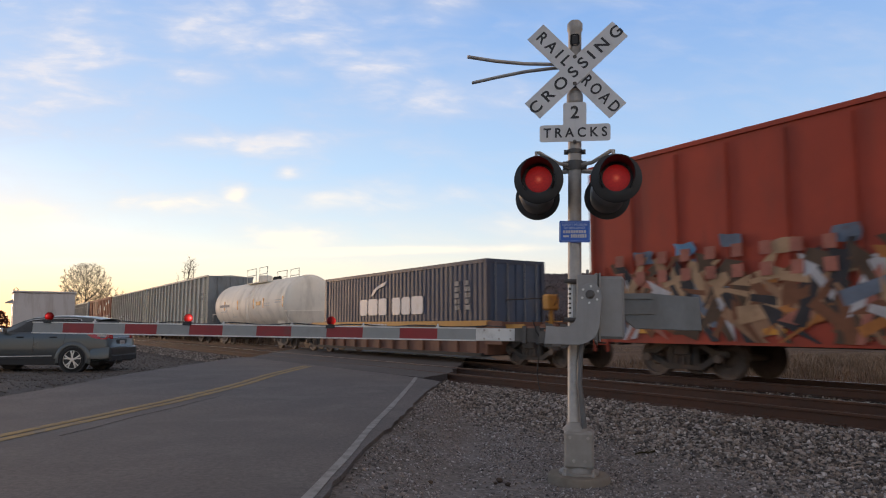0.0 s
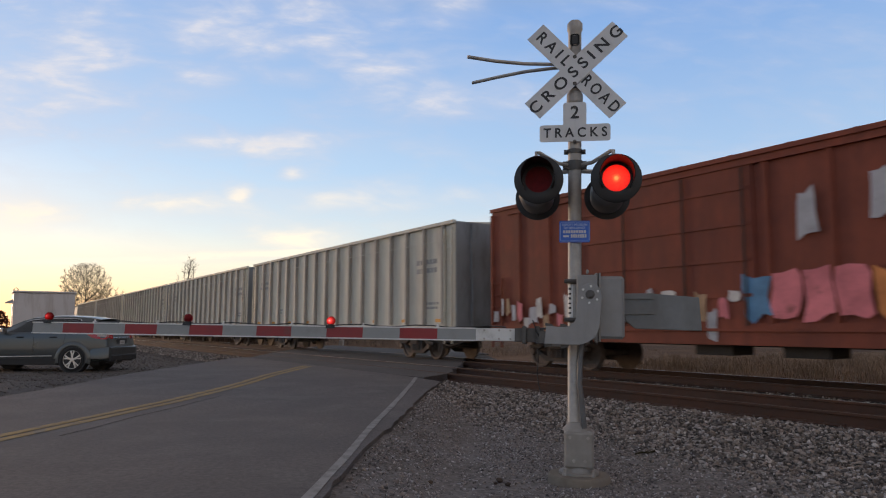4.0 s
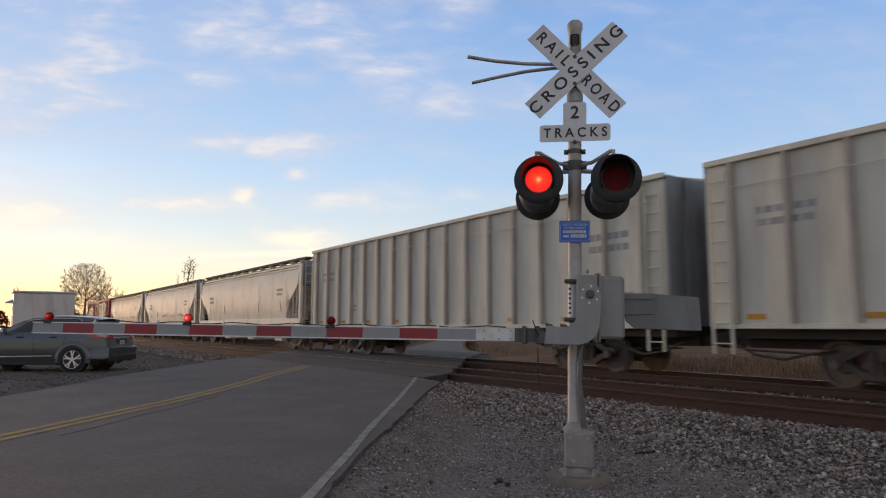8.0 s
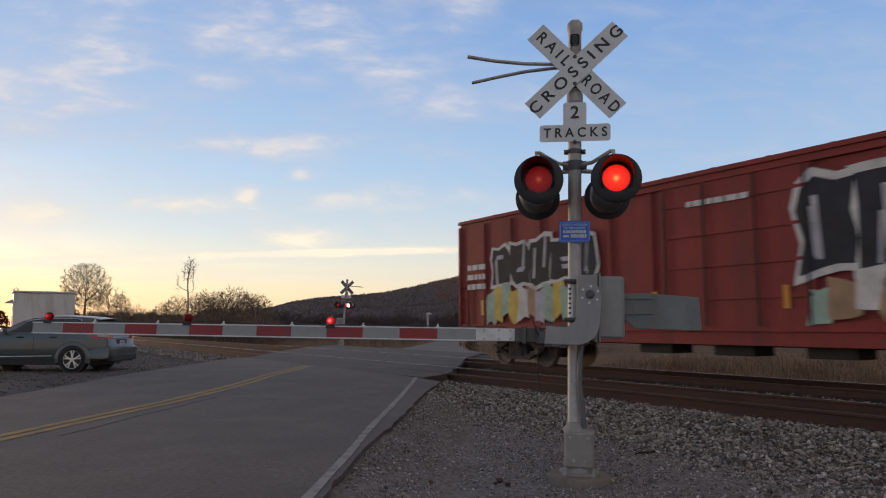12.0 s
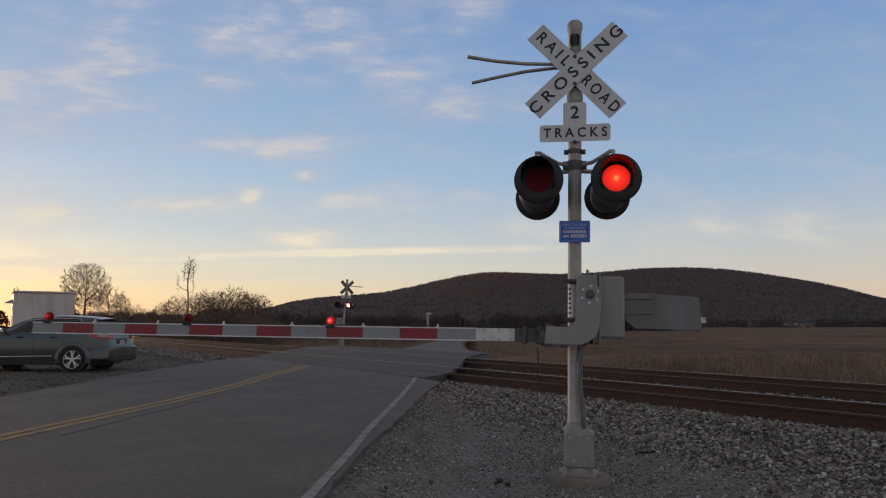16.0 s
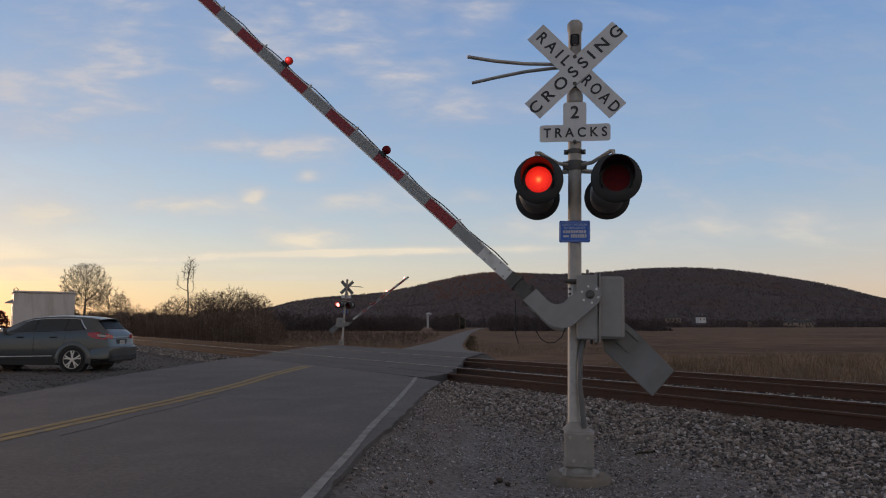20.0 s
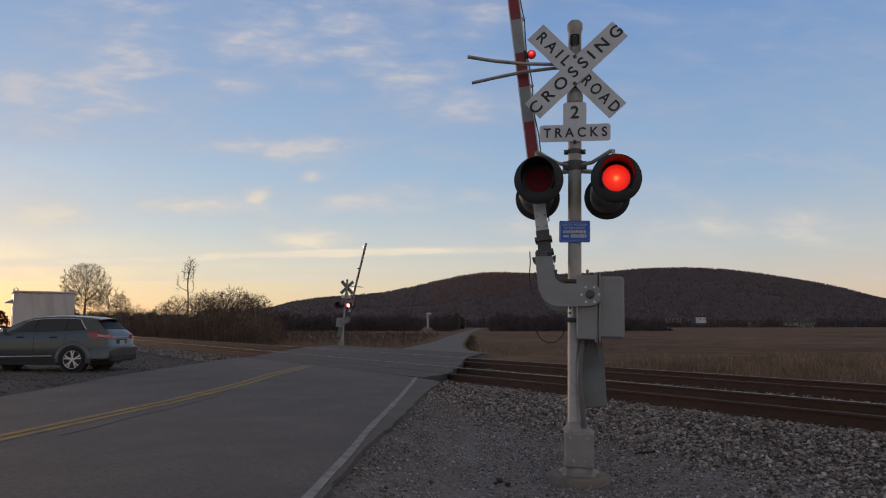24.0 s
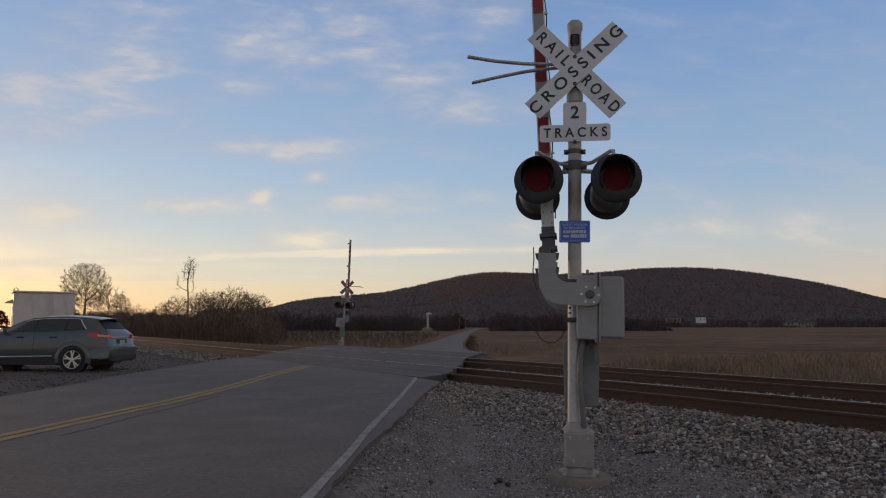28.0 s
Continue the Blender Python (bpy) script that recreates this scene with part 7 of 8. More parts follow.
def leaf_clump(name, at, rx, rz, n, size, material, label, category, seed, cone=False):
    """A shrub of many small leaf blades round a few stems."""
    rnd = random.Random(seed)
    t = thing(name, at, label, category)
    tw = Twigs()
    for _ in range(14):
        tw.stick(Vector((0, 0, -0.2)), Vector((rnd.uniform(-0.6, 0.6) * rx, rnd.uniform(-0.6, 0.6) * rx, rz * rnd.uniform(0.6, 1.5))), 0.05, 0.015)
    ob = new("stem", joined("stem", tw.v, tw.f, M["bark"]))
    ob.parent = t
    v, f = [], []
    for _ in range(n):
        h = rnd.random()
        lim = (1 - h) if cone else math.sqrt(max(0.02, 1 - (2 * h - 1) ** 2))
        a, r = rnd.uniform(0, 6.283), rx * lim * math.sqrt(rnd.random()) * (0.8 + 0.35 * noise.noise(Vector((h * 4, math.cos(rnd.random()), seed))))
        c = Vector((r * math.cos(a), r * math.sin(a), 0.1 + h * 2 * rz))
        d = Vector((rnd.gauss(0, 1), rnd.gauss(0, 1), rnd.gauss(0, 0.7))).normalized() * size
        e = d.orthogonal().normalized() * size * 0.5
        k = len(v)
        v += [tuple(c - d), tuple(c + e), tuple(c + d), tuple(c - e)]
        f.append((k, k + 1, k + 2, k + 3))
    ob = new("foliage", joined("foliage", v, f, material))
    ob.parent = t
    return t


leaf_clump("russet_shrub", pose(-26.9, 42, -0.3), 0.85, 1.15, 900, 0.10, M["russet"], "russet-brown leafy shrub behind the metal case", "shrub", 3)
for i, (x, y, rx, rz) in enumerate(((0.5, 310, 3.0, 2.6), (3.4, 305, 2.8, 3.2), (6.4, 312, 3.0, 3.6), (-3.6, 315, 2.8, 1.9), (8.6, 318, 2.4, 2.7))):
    leaf_clump("evergreen", pose(x, y, -0.2), rx, rz, 1300, 0.35, M["pine"], "dark evergreen tree at the far side of the field", "tree", 60 + i)


def grass():
    """Tall dry grass along the far side of the tracks, thinning out into the field."""
    rng = np.random.RandomState(8)
    v, f = [], []
    count = 0
    while count < 105000:
        d = 17.6 + 26 * rng.rand() ** 1.7
        s = rng.uniform(-14, 20) if rng.rand() < 0.75 else rng.uniform(28, 70)
        p = ALONG * s + ACROSS * d
        x, y = p.x, p.y
        if y < 4 or lerp(LEFT_EDGE, y) - 0.4 < x < lerp(RIGHT_EDGE, y) + 0.5:
            continue
        clump = noise.noise(Vector((x / 1.6, y / 1.6, 2)))
        if rng.rand() > 0.7 + 0.7 * clump:
            continue
        tall = smooth(19.6, 22.0, d) * (0.22 + 0.50 * max(0, clump)) * smooth(44, 27, d) + 0.05
        if s > 24:
            tall *= 0.55
        h = tall * rng.uniform(0.6, 1.25)
        z = ground_z(x, y) - 0.02
        a = rng.uniform(0, 6.283)
        lean = h * rng.uniform(0.2, 0.9)
        w = 0.005 + 0.004 * rng.rand()
        dx, dy = math.cos(a), math.sin(a)
        k = len(v)
        v += [(x - dy * w, y + dx * w, z), (x + dy * w, y - dx * w, z), (x + dx * lean * 0.35 + dy * w * 0.7, y + dy * lean * 0.35 - dx * w * 0.7, z + h * 0.6),
              (x + dx * lean * 0.35 - dy * w * 0.7, y + dy * lean * 0.35 + dx * w * 0.7, z + h * 0.6), (x + dx * lean, y + dy * lean, z + h)]
        f += [(k, k + 1, k + 2, k + 3), (k + 3, k + 2, k + 4)]
        count += 1
    ob = new("tall_grass", joined("tall_grass", v, f, M["straw"]))
    tagged(ob, "tall dry tan grass beside the tracks", "grass", kind="stuff")


grass()


def weeds():
    """Dark weeds along the far road's ditch."""
    rng = np.random.RandomState(14)
    v, f = [], []
    for _ in range(2600):
        y = 38 + 60 * rng.rand() ** 1.6
        x = lerp(RIGHT_EDGE, y) + 0.25 + abs(rng.normal()) * 0.45
        h = (0.22 + 0.35 * abs(noise.noise(Vector((y * 0.4, 0, 0))))) * rng.uniform(0.3, 0.9) * smooth(36, 46, y)
        z = ground_z(x, y) - 0.05
        a, w = rng.uniform(0, 6.283), 0.014
        dx, dy = math.cos(a), math.sin(a)
        k = len(v)
        v += [(x - dy * w, y + dx * w, z), (x + dy * w, y - dx * w, z), (x + dx * h * 0.5, y + dy * h * 0.5, z + h)]
        f.append((k, k + 1, k + 2))
    ob = new("roadside_weeds", joined("roadside_weeds", v, f, M["weed"]))
    tagged(ob, "dark dead weeds along the far road's edge", "weeds", kind="stuff")


def house(x, y, z, w, d, h, wall, label, turn=0, floors=1):
    t = thing("house", pose(x, y, z, 0, 0, turn), label, "house", "houses below the hill")
    bm = bm_new()
    box(bm, -w / 2, w / 2, -d / 2, d / 2, -1.5, h)
    part("wall", bm, wall, t)
    bm = bm_new()
    slab(bm, [(-w / 2 - 0.4, -d / 2 - 0.5, h - 0.1), (-w / 2 - 0.4, 0, h + d * 0.32), (-w / 2 - 0.4, d / 2 + 0.5, h - 0.1)], (w + 0.8, 0, 0))
    part("roof", bm, M["shingle"], t, "dark shingled gable roof")
    for fl in range(floors):
        n = max(2, int(w / 3))
        for i in range(n):
            bm = bm_new()
            cx, cz = -w / 2 + (i + 0.5) * w / n, 1.0 + fl * 2.7
            box(bm, cx - 0.5, cx + 0.5, -d / 2 - 0.03, -d / 2 + 0.02, cz, cz + 1.3)
            part("window", bm, M["pane"], t)
    bm = bm_new()
    box(bm, w * 0.2, w * 0.2 + 0.8, -0.4, 0.4, h + d * 0.1, h + d * 0.32 + 0.9)
    part("chimney", bm, M["tan_wall"], t)


weeds()


def far_spot(a, y):
    return a * y, y


house(*far_spot(0.372, 600), 5.5, 6.5, 5.5, 3.6, M["siding"], "white two-storey house at the foot of the hill", 8, 2)
house(*far_spot(0.332, 610), 5.2, 12, 7, 3.2, M["tan_wall"], "tan house among bare trees at the hill's foot", -12)
house(*far_spot(0.520, 600), 1.6, 15, 7, 3.0, M["tan_wall"], "low tan house at the edge of the field", 5)
house(*far_spot(0.503, 625), 1.8, 12, 7, 2.8, M["tan_wall"], "pale low house at the edge of the field", 0)
house(*far_spot(0.447, 615), 2.2, 7, 6, 3.0, M["tan_wall"], "small tan shed at the edge of the field", 10)


def silo():
    t = thing("silo", pose(-9.2, 420, 0), "slender white silo with a domed top", "silo")
    bm = bm_new()
    spin(bm, [(0, 0.6), (7.9, 0.6)], (0, 0, 0), (0, 0, 1), 20)
    part("tower", bm, M["silo"], t, smooth=True)
    bm = bm_new()
    spin(bm, [(0, 1.7), (0.8, 1.7), (1.35, 1.25), (1.6, 0.5), (1.65, 0.01)], (0.7, 0, 7.9), (0, 0, 1), 24)
    part("dome", bm, M["silo"], t, smooth=True)


silo()


def utility_pole(x, y, h):
    t = thing("utility_pole", pose(x, y, -0.3), "weathered wooden utility pole with a crossarm", "pole", "utility poles")
    bm = bm_new()
    rod(bm, (0, 0, 0), (0, 0, h), 0.17, 0.12, n=10)
    part("pole", bm, M["bark"], t)
    bm = bm_new()
    box(bm, -1.1, 1.1, -0.07, 0.07, h - 0.7, h - 0.55)
    part("crossarm", bm, M["bark"], t)


for x, y, h in ((6.1, 255, 6.5), (9.6, 300, 7.5), (27.5, 270, 6.8), (34.0, 330, 7.2)):
    utility_pole(x, y, h)


def edge_trees():
    """Far rows of bare trees where the field meets the hill."""
    rnd = random.Random(77)
    tw = Twigs()
    for _ in range(2600):
        a = rnd.uniform(-0.26, 0.75)
        y = rnd.uniform(560, 660)
        x = a * y
        top = 5.5 + 3.5 * noise.noise(Vector((x / 22, y / 30, 4))) + rnd.uniform(-1, 2)
        if 0.36 < a < 0.385 or 0.49 < a < 0.54:
            top *= 0.35
        p = Vector((x, y, -0.3))
        q = p + Vector((rnd.uniform(-1, 1), 0, top))
        tw.stick(p, q, 0.13, 0.05)
        for _ in range(11):
            b = p.lerp(q, rnd.uniform(0.2, 1))
            tw.stick(b, b + Vector((rnd.uniform(-1, 1), rnd.uniform(-1, 1), rnd.uniform(-0.1, 0.8))) * top * 0.38, 0.13, 0.05)
    for _ in range(3000):          # nearer and darker, left of the houses
        a = rnd.uniform(-0.27, 0.33)
        y = rnd.uniform(190, 250)
        x = a * y
        if lerp(LEFT_EDGE, y) - 4 < x < lerp(RIGHT_EDGE, y) + 4 or -0.032 < a < -0.012:
            continue
        top = (3.3 + 2.4 * noise.noise(Vector((x / 9, y / 25, 9))) + rnd.uniform(-0.8, 1.0)) * smooth(0.36, 0.24, a) + 0.4
        p = Vector((x, y, -0.4))
        q = p + Vector((rnd.uniform(-0.5, 0.5), 0, top))
        tw.stick(p, q, 0.07, 0.03)
        for _ in range(9):
            b = p.lerp(q, rnd.uniform(0.05, 1))
            tw.stick(b, b + Vector((rnd.uniform(-1, 1), rnd.uniform(-1, 1), rnd.uniform(-0.1, 0.8))) * top * 0.36, 0.07, 0.03)
    ob = new("far_trees", joined("far_trees", tw.v, tw.f, M["woods"]))
    tagged(ob, "far rows of bare trees at the field's edge", "woods", kind="stuff")


edge_trees()


# ---------------------------------------------------------------- signal case beside the lot
def signal_case():
    t = thing("signal_case", pose(-16.4, 28.35, -0.22, 0, 0, 33.74), "white metal railroad signal case with lifting eyes", "equipment case")
    bm = bm_new()
    box(bm, -1.07, 1.07, -0.9, 0.9, 0.12, 2.70)
    part("body", bm, M["case"], t, bevel=0.02)
    bm = bm_new()
    box(bm, -1.11, 1.11, -0.95, 0.95, 2.70, 2.78)
    part("roof", bm, M["case"], t, bevel=0.02)
    for i in range(4):
        bm = bm_new()
        x = -1.05 + i * 0.7
        box(bm, x - 0.012, x + 0.012, -0.915, -0.9, 0.14, 2.68)
        part("panel_seam", bm, M["case"], t)
    bm = bm_new()
    box(bm, -1.1, 1.1, -0.92, 0.92, 0.0, 0.13)
    part("plinth", bm, M["concrete"], t)
    for x in (-0.98, 0.98):
        bm = bm_new()
        tube(bm, [(x - 0.07, 0, 2.78), (x - 0.07, 0, 2.88), (x, 0, 2.93), (x + 0.07, 0, 2.88), (x + 0.07, 0, 2.78)], 0.02, 8)
        part("lifting_eye", bm, M["steel"], t, "steel lifting eye")
    bm = bm_new()
    slab(bm, [(-1.33, -0.2, 2.30), (-1.33, -0.2, 2.34), (-1.07, -0.2, 2.46), (-1.07, -0.2, 2.30)], (0, 0.4, 0))
    part("vent_hood", bm, M["case"], t)
    bm = bm_new()
    box(bm, -1.085, -1.07, -0.55, 0.45, 0.2, 2.2)
    d = part("case_door", bm, M["case"], t)
    bm = bm_new()
    box(bm, -1.12, -1.085, 0.25, 0.32, 1.1, 1.3)
    part("handle", bm, M["dark_steel"], d)


signal_case()


# ---------------------------------------------------------------- the parked sport utility vehicle
def suv():
    """Length 5.1 m; nose along +x, its origin under the rear axle."""
    car = thing("parked_suv", pose(-11.05, 21.75, -0.19, 0, 0, 180), "grey-green metallic sport utility vehicle parked on gravel", "car")
    # along the car: x, underside, half width, belt line, half width of the roof, top
    keys = [(-1.06, .44, .76, .62, .68, .70), (-1.05, .37, .84, .66, .76, .75), (-1.00, .33, .89, .74, .80, .84), (-0.985, .32, .905, .92, .80, 1.02), (-0.95, .31, .92, 1.03, .80, 1.13),
            (-0.88, .30, .935, 1.11, .78, 1.21), (-0.76, .29, .95, 1.18, .745, 1.31), (-0.60, .28, .958, 1.22, .72, 1.50), (-0.48, .275, .962, 1.235, .70, 1.605), (-0.25, .27, .966, 1.235, .695, 1.65),
            (0.1, .26, .968, 1.205, .70, 1.68), (0.5, .25, .968, 1.19, .705, 1.695), (1.0, .24, .968, 1.175, .705, 1.68), (1.4, .24, .968, 1.17, .70, 1.64), (1.75, .24, .967, 1.165, .695, 1.53),
            (2.1, .25, .966, 1.155, .70, 1.37), (2.45, .26, .964, 1.13, .745, 1.23), (2.7, .27, .96, 1.10, .78, 1.16), (3.1, .28, .95, 1.06, .78, 1.11), (3.5, .30, .93, .99, .76, 1.04), (3.8, .34, .88, .90, .70, .95), (3.97, .40, .78, .78, .60, .83), (4.05, .46, .60, .68, .45, .72)]
    cols = list(zip(*keys))

    def at(x):
        return [float(np.interp(x, cols[0], c)) for c in cols[1:]]

    def half(x):
        zl, w, belt, wr, zr = at(x)
        drop = min(0.10, (zr - belt) * 0.6)
        sill, roof = Vector((0.935 * w, belt)), Vector((wr, zr - drop))
        side = [sill.lerp(roof, k) + Vector((0.022 * math.sin(math.pi * k) * min(1, (zr - belt) / 0.4), 0)) for k in (0.25, 0.5, 0.75)]
        mid = min(0.72, zl + (belt - zl) * 0.5)
        return [(0, zl), (0.82 * w, zl), (0.95 * w, zl + 0.05), (w, zl + (mid - zl) * 0.5), (w, mid), (0.988 * w, mid + (belt - mid) * 0.5), (0.965 * w, mid + (belt - mid) * 0.86), tuple(sill)] + [tuple(p) for p in side] + \
               [tuple(roof), (wr * 0.93, zr - drop * 0.38), (wr * 0.72, zr - drop * 0.12), (wr * 0.35, zr - 0.006), (0, zr)]

    def side_y(x, z):
        pts = half(x)[2:12]
        return float(np.interp(z, [b for a, b in pts], [a for a, b in pts]))

    def top_z(x, y):
        pts = half(x)[9:][::-1]
        return float(np.interp(abs(y), [a for a, b in pts], [b for a, b in pts]))

    def sheet(bm, f, nu, nv, lift):
        """A curved pane: f(u, v) gives points on the shell, lift raises it along a fixed way."""
        a = [[bm.verts.new(Vector(f(i / nu, j / nv)) + Vector(lift)) for i in range(nu + 1)] for j in range(nv + 1)]
        b = [[bm.verts.new(Vector(f(i / nu, j / nv)) - Vector(lift)) for i in range(nu + 1)] for j in range(nv + 1)]
        for g in (a, b):
            for j in range(nv):
                for i in range(nu):
                    bm.faces.new((g[j][i], g[j][i + 1], g[j + 1][i + 1], g[j + 1][i]))
        rim = [(0, i) for i in range(nu)] + [(j, nu) for j in range(nv)] + [(nv, i) for i in range(nu, 0, -1)] + [(j, 0) for j in range(nv, 0, -1)]
        for (j0, i0), (j1, i1) in zip(rim, rim[1:] + rim[:1]):
            bm.faces.new((a[j0][i0], a[j1][i1], b[j1][i1], b[j0][i0]))
    xs = sorted(set([k[0] for k in keys] + [float(v) for v in np.arange(-0.9, 3.9, 0.1)]))
    bm = bm_new()
    loft(bm, [[(x, y, z) for y, z in half(x)] + [(x, -y, z) for y, z in reversed(half(x)[1:-1])] for x in xs])
    part("body", bm, M["paint"], car, smooth=True)
    low = lambda x: at(x)[2] + 0.022
    high = lambda x: min(1.585, at(x)[4] - 0.115)
    for s in (-1, 1):
        def pane(b0, b1, t0, t1):
            def f(u, v):
                x = (b0 + (b1 - b0) * u) * (1 - v) + (t0 + (t1 - t0) * u) * v
                z = low(x) + (max(high(x), low(x) + 0.012) - low(x)) * v
                return (x, s * side_y(x, z), z)
            return f
        bm = bm_new()
        sheet(bm, pane(-0.31, 2.06, -0.07, 1.56), 24, 6, (0, 0.006, 0))
        part("window_surround", bm, M["plastic"], car, "black window surround")
        for b0, b1, t0, t1 in ((1.24, 2.00, 1.20, 1.52), (0.32, 1.16, 0.30, 1.12), (-0.25, 0.26, -0.06, 0.24)):
            bm = bm_new()
            sheet(bm, pane(b0, b1, t0, t1), 10, 6, (0, 0.011, 0))
            part("side_window", bm, M["glass"], car, "dark tinted glass", smooth=True)
        trim = []
        for i in range(15):
            x = 1.60 - 1.66 * i / 14
            trim.append((x, s * (side_y(x, high(x) + 0.012) + 0.008), high(x) + 0.012))
        for k in range(1, 6):
            v = 1 - k / 5
            x = -0.07 * v - 0.33 * (1 - v)
            z = low(x) + (high(x) - low(x)) * v
            trim.append((x - 0.01, s * (side_y(x, z) + 0.012), z))
        bm = bm_new()
        tube(bm, trim, 0.017, 6)
        part("window_trim", bm, M["chrome"], car, "bright chrome window trim", smooth=True)
        bm = bm_new()          # wrap-round lamp from the flank to the tailgate
        rows_ = []
        for x, z0, z1, dy in ((-0.40, 1.10, 1.165, 0.006), (-0.55, 1.01, 1.175, 0.010), (-0.75, 0.975, 1.17, 0.012), (-0.88, 0.965, 1.15, 0.014), (-0.955, 0.96, 1.12, 0.02)):
            y0, y1 = side_y(x, z0), side_y(x, z1)
            rows_.append([(x, s * (y0 + dy), z0), (x, s * ((y0 + y1) / 2 + dy + 0.008), (z0 + z1) / 2), (x, s * (y1 + dy), z1), (x, s * (y1 - 0.05), z1), (x, s * (y0 - 0.05), z0)])
        rows_.append([(-1.005, s * 0.60, 0.97), (-1.01, s * 0.60, 1.03), (-1.0, s * 0.60, 1.09), (-0.93, s * 0.60, 1.09), (-0.93, s * 0.60, 0.97)])
        loft(bm, rows_)
        lamp_ = part("tail_lamp", bm, M["tail_red"], car, "red wrap-round tail lamp", smooth=True)
        bm = bm_new()
        loft(bm, [[(x, s * (y + 0.006), z - 0.03), (x, s * (y + 0.006), z + 0.03), (x, s * (y - 0.04), z + 0.03), (x, s * (y - 0.04), z - 0.03)] for x, y, z in
                  ((-0.70, side_y(-0.70, 1.08) + 0.018, 1.085), (-0.80, side_y(-0.80, 1.07) + 0.020, 1.075), (-0.90, side_y(-0.90, 1.06) + 0.022, 1.06), (-0.965, side_y(-0.955, 1.05) + 0.02, 1.05))])
        part("clear_lens", bm, M["tail_clear"], lamp_, "pale clear strip")
        for x in (0.62, 1.62):
            bm = bm_new()
            y = side_y(x, 1.03)
            tube(bm, [(x - 0.11, s * (y - 0.01), 1.03), (x - 0.08, s * (y + 0.03), 1.035), (x + 0.08, s * (y + 0.03), 1.035), (x + 0.11, s * (y - 0.01), 1.03)], 0.017, 6)
            part("door_handle", bm, M["plastic"], car)
        for x, z0 in ((0.28, 0.70), (1.20, 0.36), (2.28, 0.36)):
            bm = bm_new()
            tube(bm, [(x + (0.16 * (0.95 - z) if x < 0.5 else 0), s * (side_y(x, z) + 0.0005), z) for z in [z0 + (1.17 - z0) * i / 8 for i in range(9)]], 0.005, 5)
            part("door_seam", bm, M["plastic"], car)
        bm = bm_new()
        slab(bm, [(0.46, s * 0.955, 0.22), (2.42, s * 0.955, 0.22), (2.42, s * 0.968, 0.40), (0.46, s * 0.968, 0.40)], (0, s * 0.014, 0))
        part("rocker_trim", bm, M["plastic"], car)
        bm = bm_new()
        tube(bm, [(0.62, s * 0.972, 0.475), (1.4, s * 0.976, 0.465), (2.34, s * 0.972, 0.45)], 0.014, 6)
        part("rocker_strip", bm, M["alloy"], car, "pale strip along the sill")
        bm = bm_new()
        loft(bm, [[(2.02, s * 0.92, 1.17), (2.14, s * 0.92, 1.17), (2.14, s * 0.92, 1.21), (2.02, s * 0.92, 1.21)], [(2.00, s * 1.0, 1.16), (2.17, s * 1.0, 1.16), (2.15, s * 1.0, 1.29), (2.02, s * 1.0, 1.30)],
                  [(2.00, s * 1.13, 1.17), (2.14, s * 1.13, 1.17), (2.12, s * 1.13, 1.30), (2.02, s * 1.13, 1.31)], [(2.02, s * 1.16, 1.20), (2.10, s * 1.16, 1.20), (2.09, s * 1.16, 1.28), (2.03, s * 1.16, 1.28)]])
        part("door_mirror", bm, M["chrome"], car, "bright door mirror", smooth=True)
        for x in (0.0, 2.875):
            bm = bm_new()
            spin(bm, [(-0.27, 0.40), (0.0, 0.415), (0.016, 0.41)], (x, s * 0.955, 0.37), (0, s, 0), 36)
            part("wheel_arch", bm, M["plastic"], car, smooth=True)
            bm = bm_new()
            loft(bm, [[(x + r * math.cos(a), s * y, 0.37 + r * math.sin(a)) for r, y in ((0.40, 0.962), (0.41, 0.990), (0.45, 0.993), (0.53, 0.970), (0.55, 0.95))] for a in [math.pi * (i / 20 * 1.16 - 0.08) for i in range(21)]])
            part("arch_flare", bm, M["paint"], car, "swollen wheel arch", smooth=True)
            bm = bm_new()
            spin(bm, [(-0.20, 0.28), (-0.19, 0.345), (-0.15, 0.368), (0.0, 0.370), (0.045, 0.355), (0.06, 0.31), (0.058, 0.275), (-0.02, 0.268)], (x, s * 0.94, 0.37), (0, s, 0), 40, caps=False)
            wheel = part("wheel", bm, M["tyre"], car, "black tyre on an alloy rim", smooth=True)
            bm = bm_new()
            spin(bm, [(-0.03, 0.262), (0.045, 0.275), (0.054, 0.268), (0.02, 0.250), (-0.03, 0.245)], (x, s * 0.94, 0.37), (0, s, 0), 36, caps=False)
            part("rim", bm, M["alloy"], wheel, "bright alloy rim", smooth=True)
            bm = bm_new()
            spin(bm, [(-0.06, 0.26), (-0.05, 0.26)], (x, s * 0.94, 0.37), (0, s, 0), 24)
            part("brake_disc", bm, M["plastic"], wheel)
            for k in range(5):
                a = 2 * math.pi * k / 5 + 0.31
                for da in (-0.15, 0.15):
                    bm = bm_new()
                    rows_ = []
                    for r, w, y in ((0.05, 0.020, 0.985), (0.15, 0.017, 0.990), (0.262, 0.024, 0.988)):
                        fan = da * min(1.25, (r / 0.16) ** 2)
                        c = Vector((math.cos(a + fan), 0, math.sin(a + fan)))
                        n = Vector((-c.z, 0, c.x))
                        o = Vector((x, 0, 0.37)) + c * r
                        rows_.append([(o + n * w + Vector((0, s * y, 0))), (o - n * w + Vector((0, s * y, 0))), (o - n * w + Vector((0, s * (y - 0.03), 0))), (o + n * w + Vector((0, s * (y - 0.03), 0)))])
                    loft(bm, rows_)
                    part("spoke", bm, M["alloy"], wheel)
            bm = bm_new()
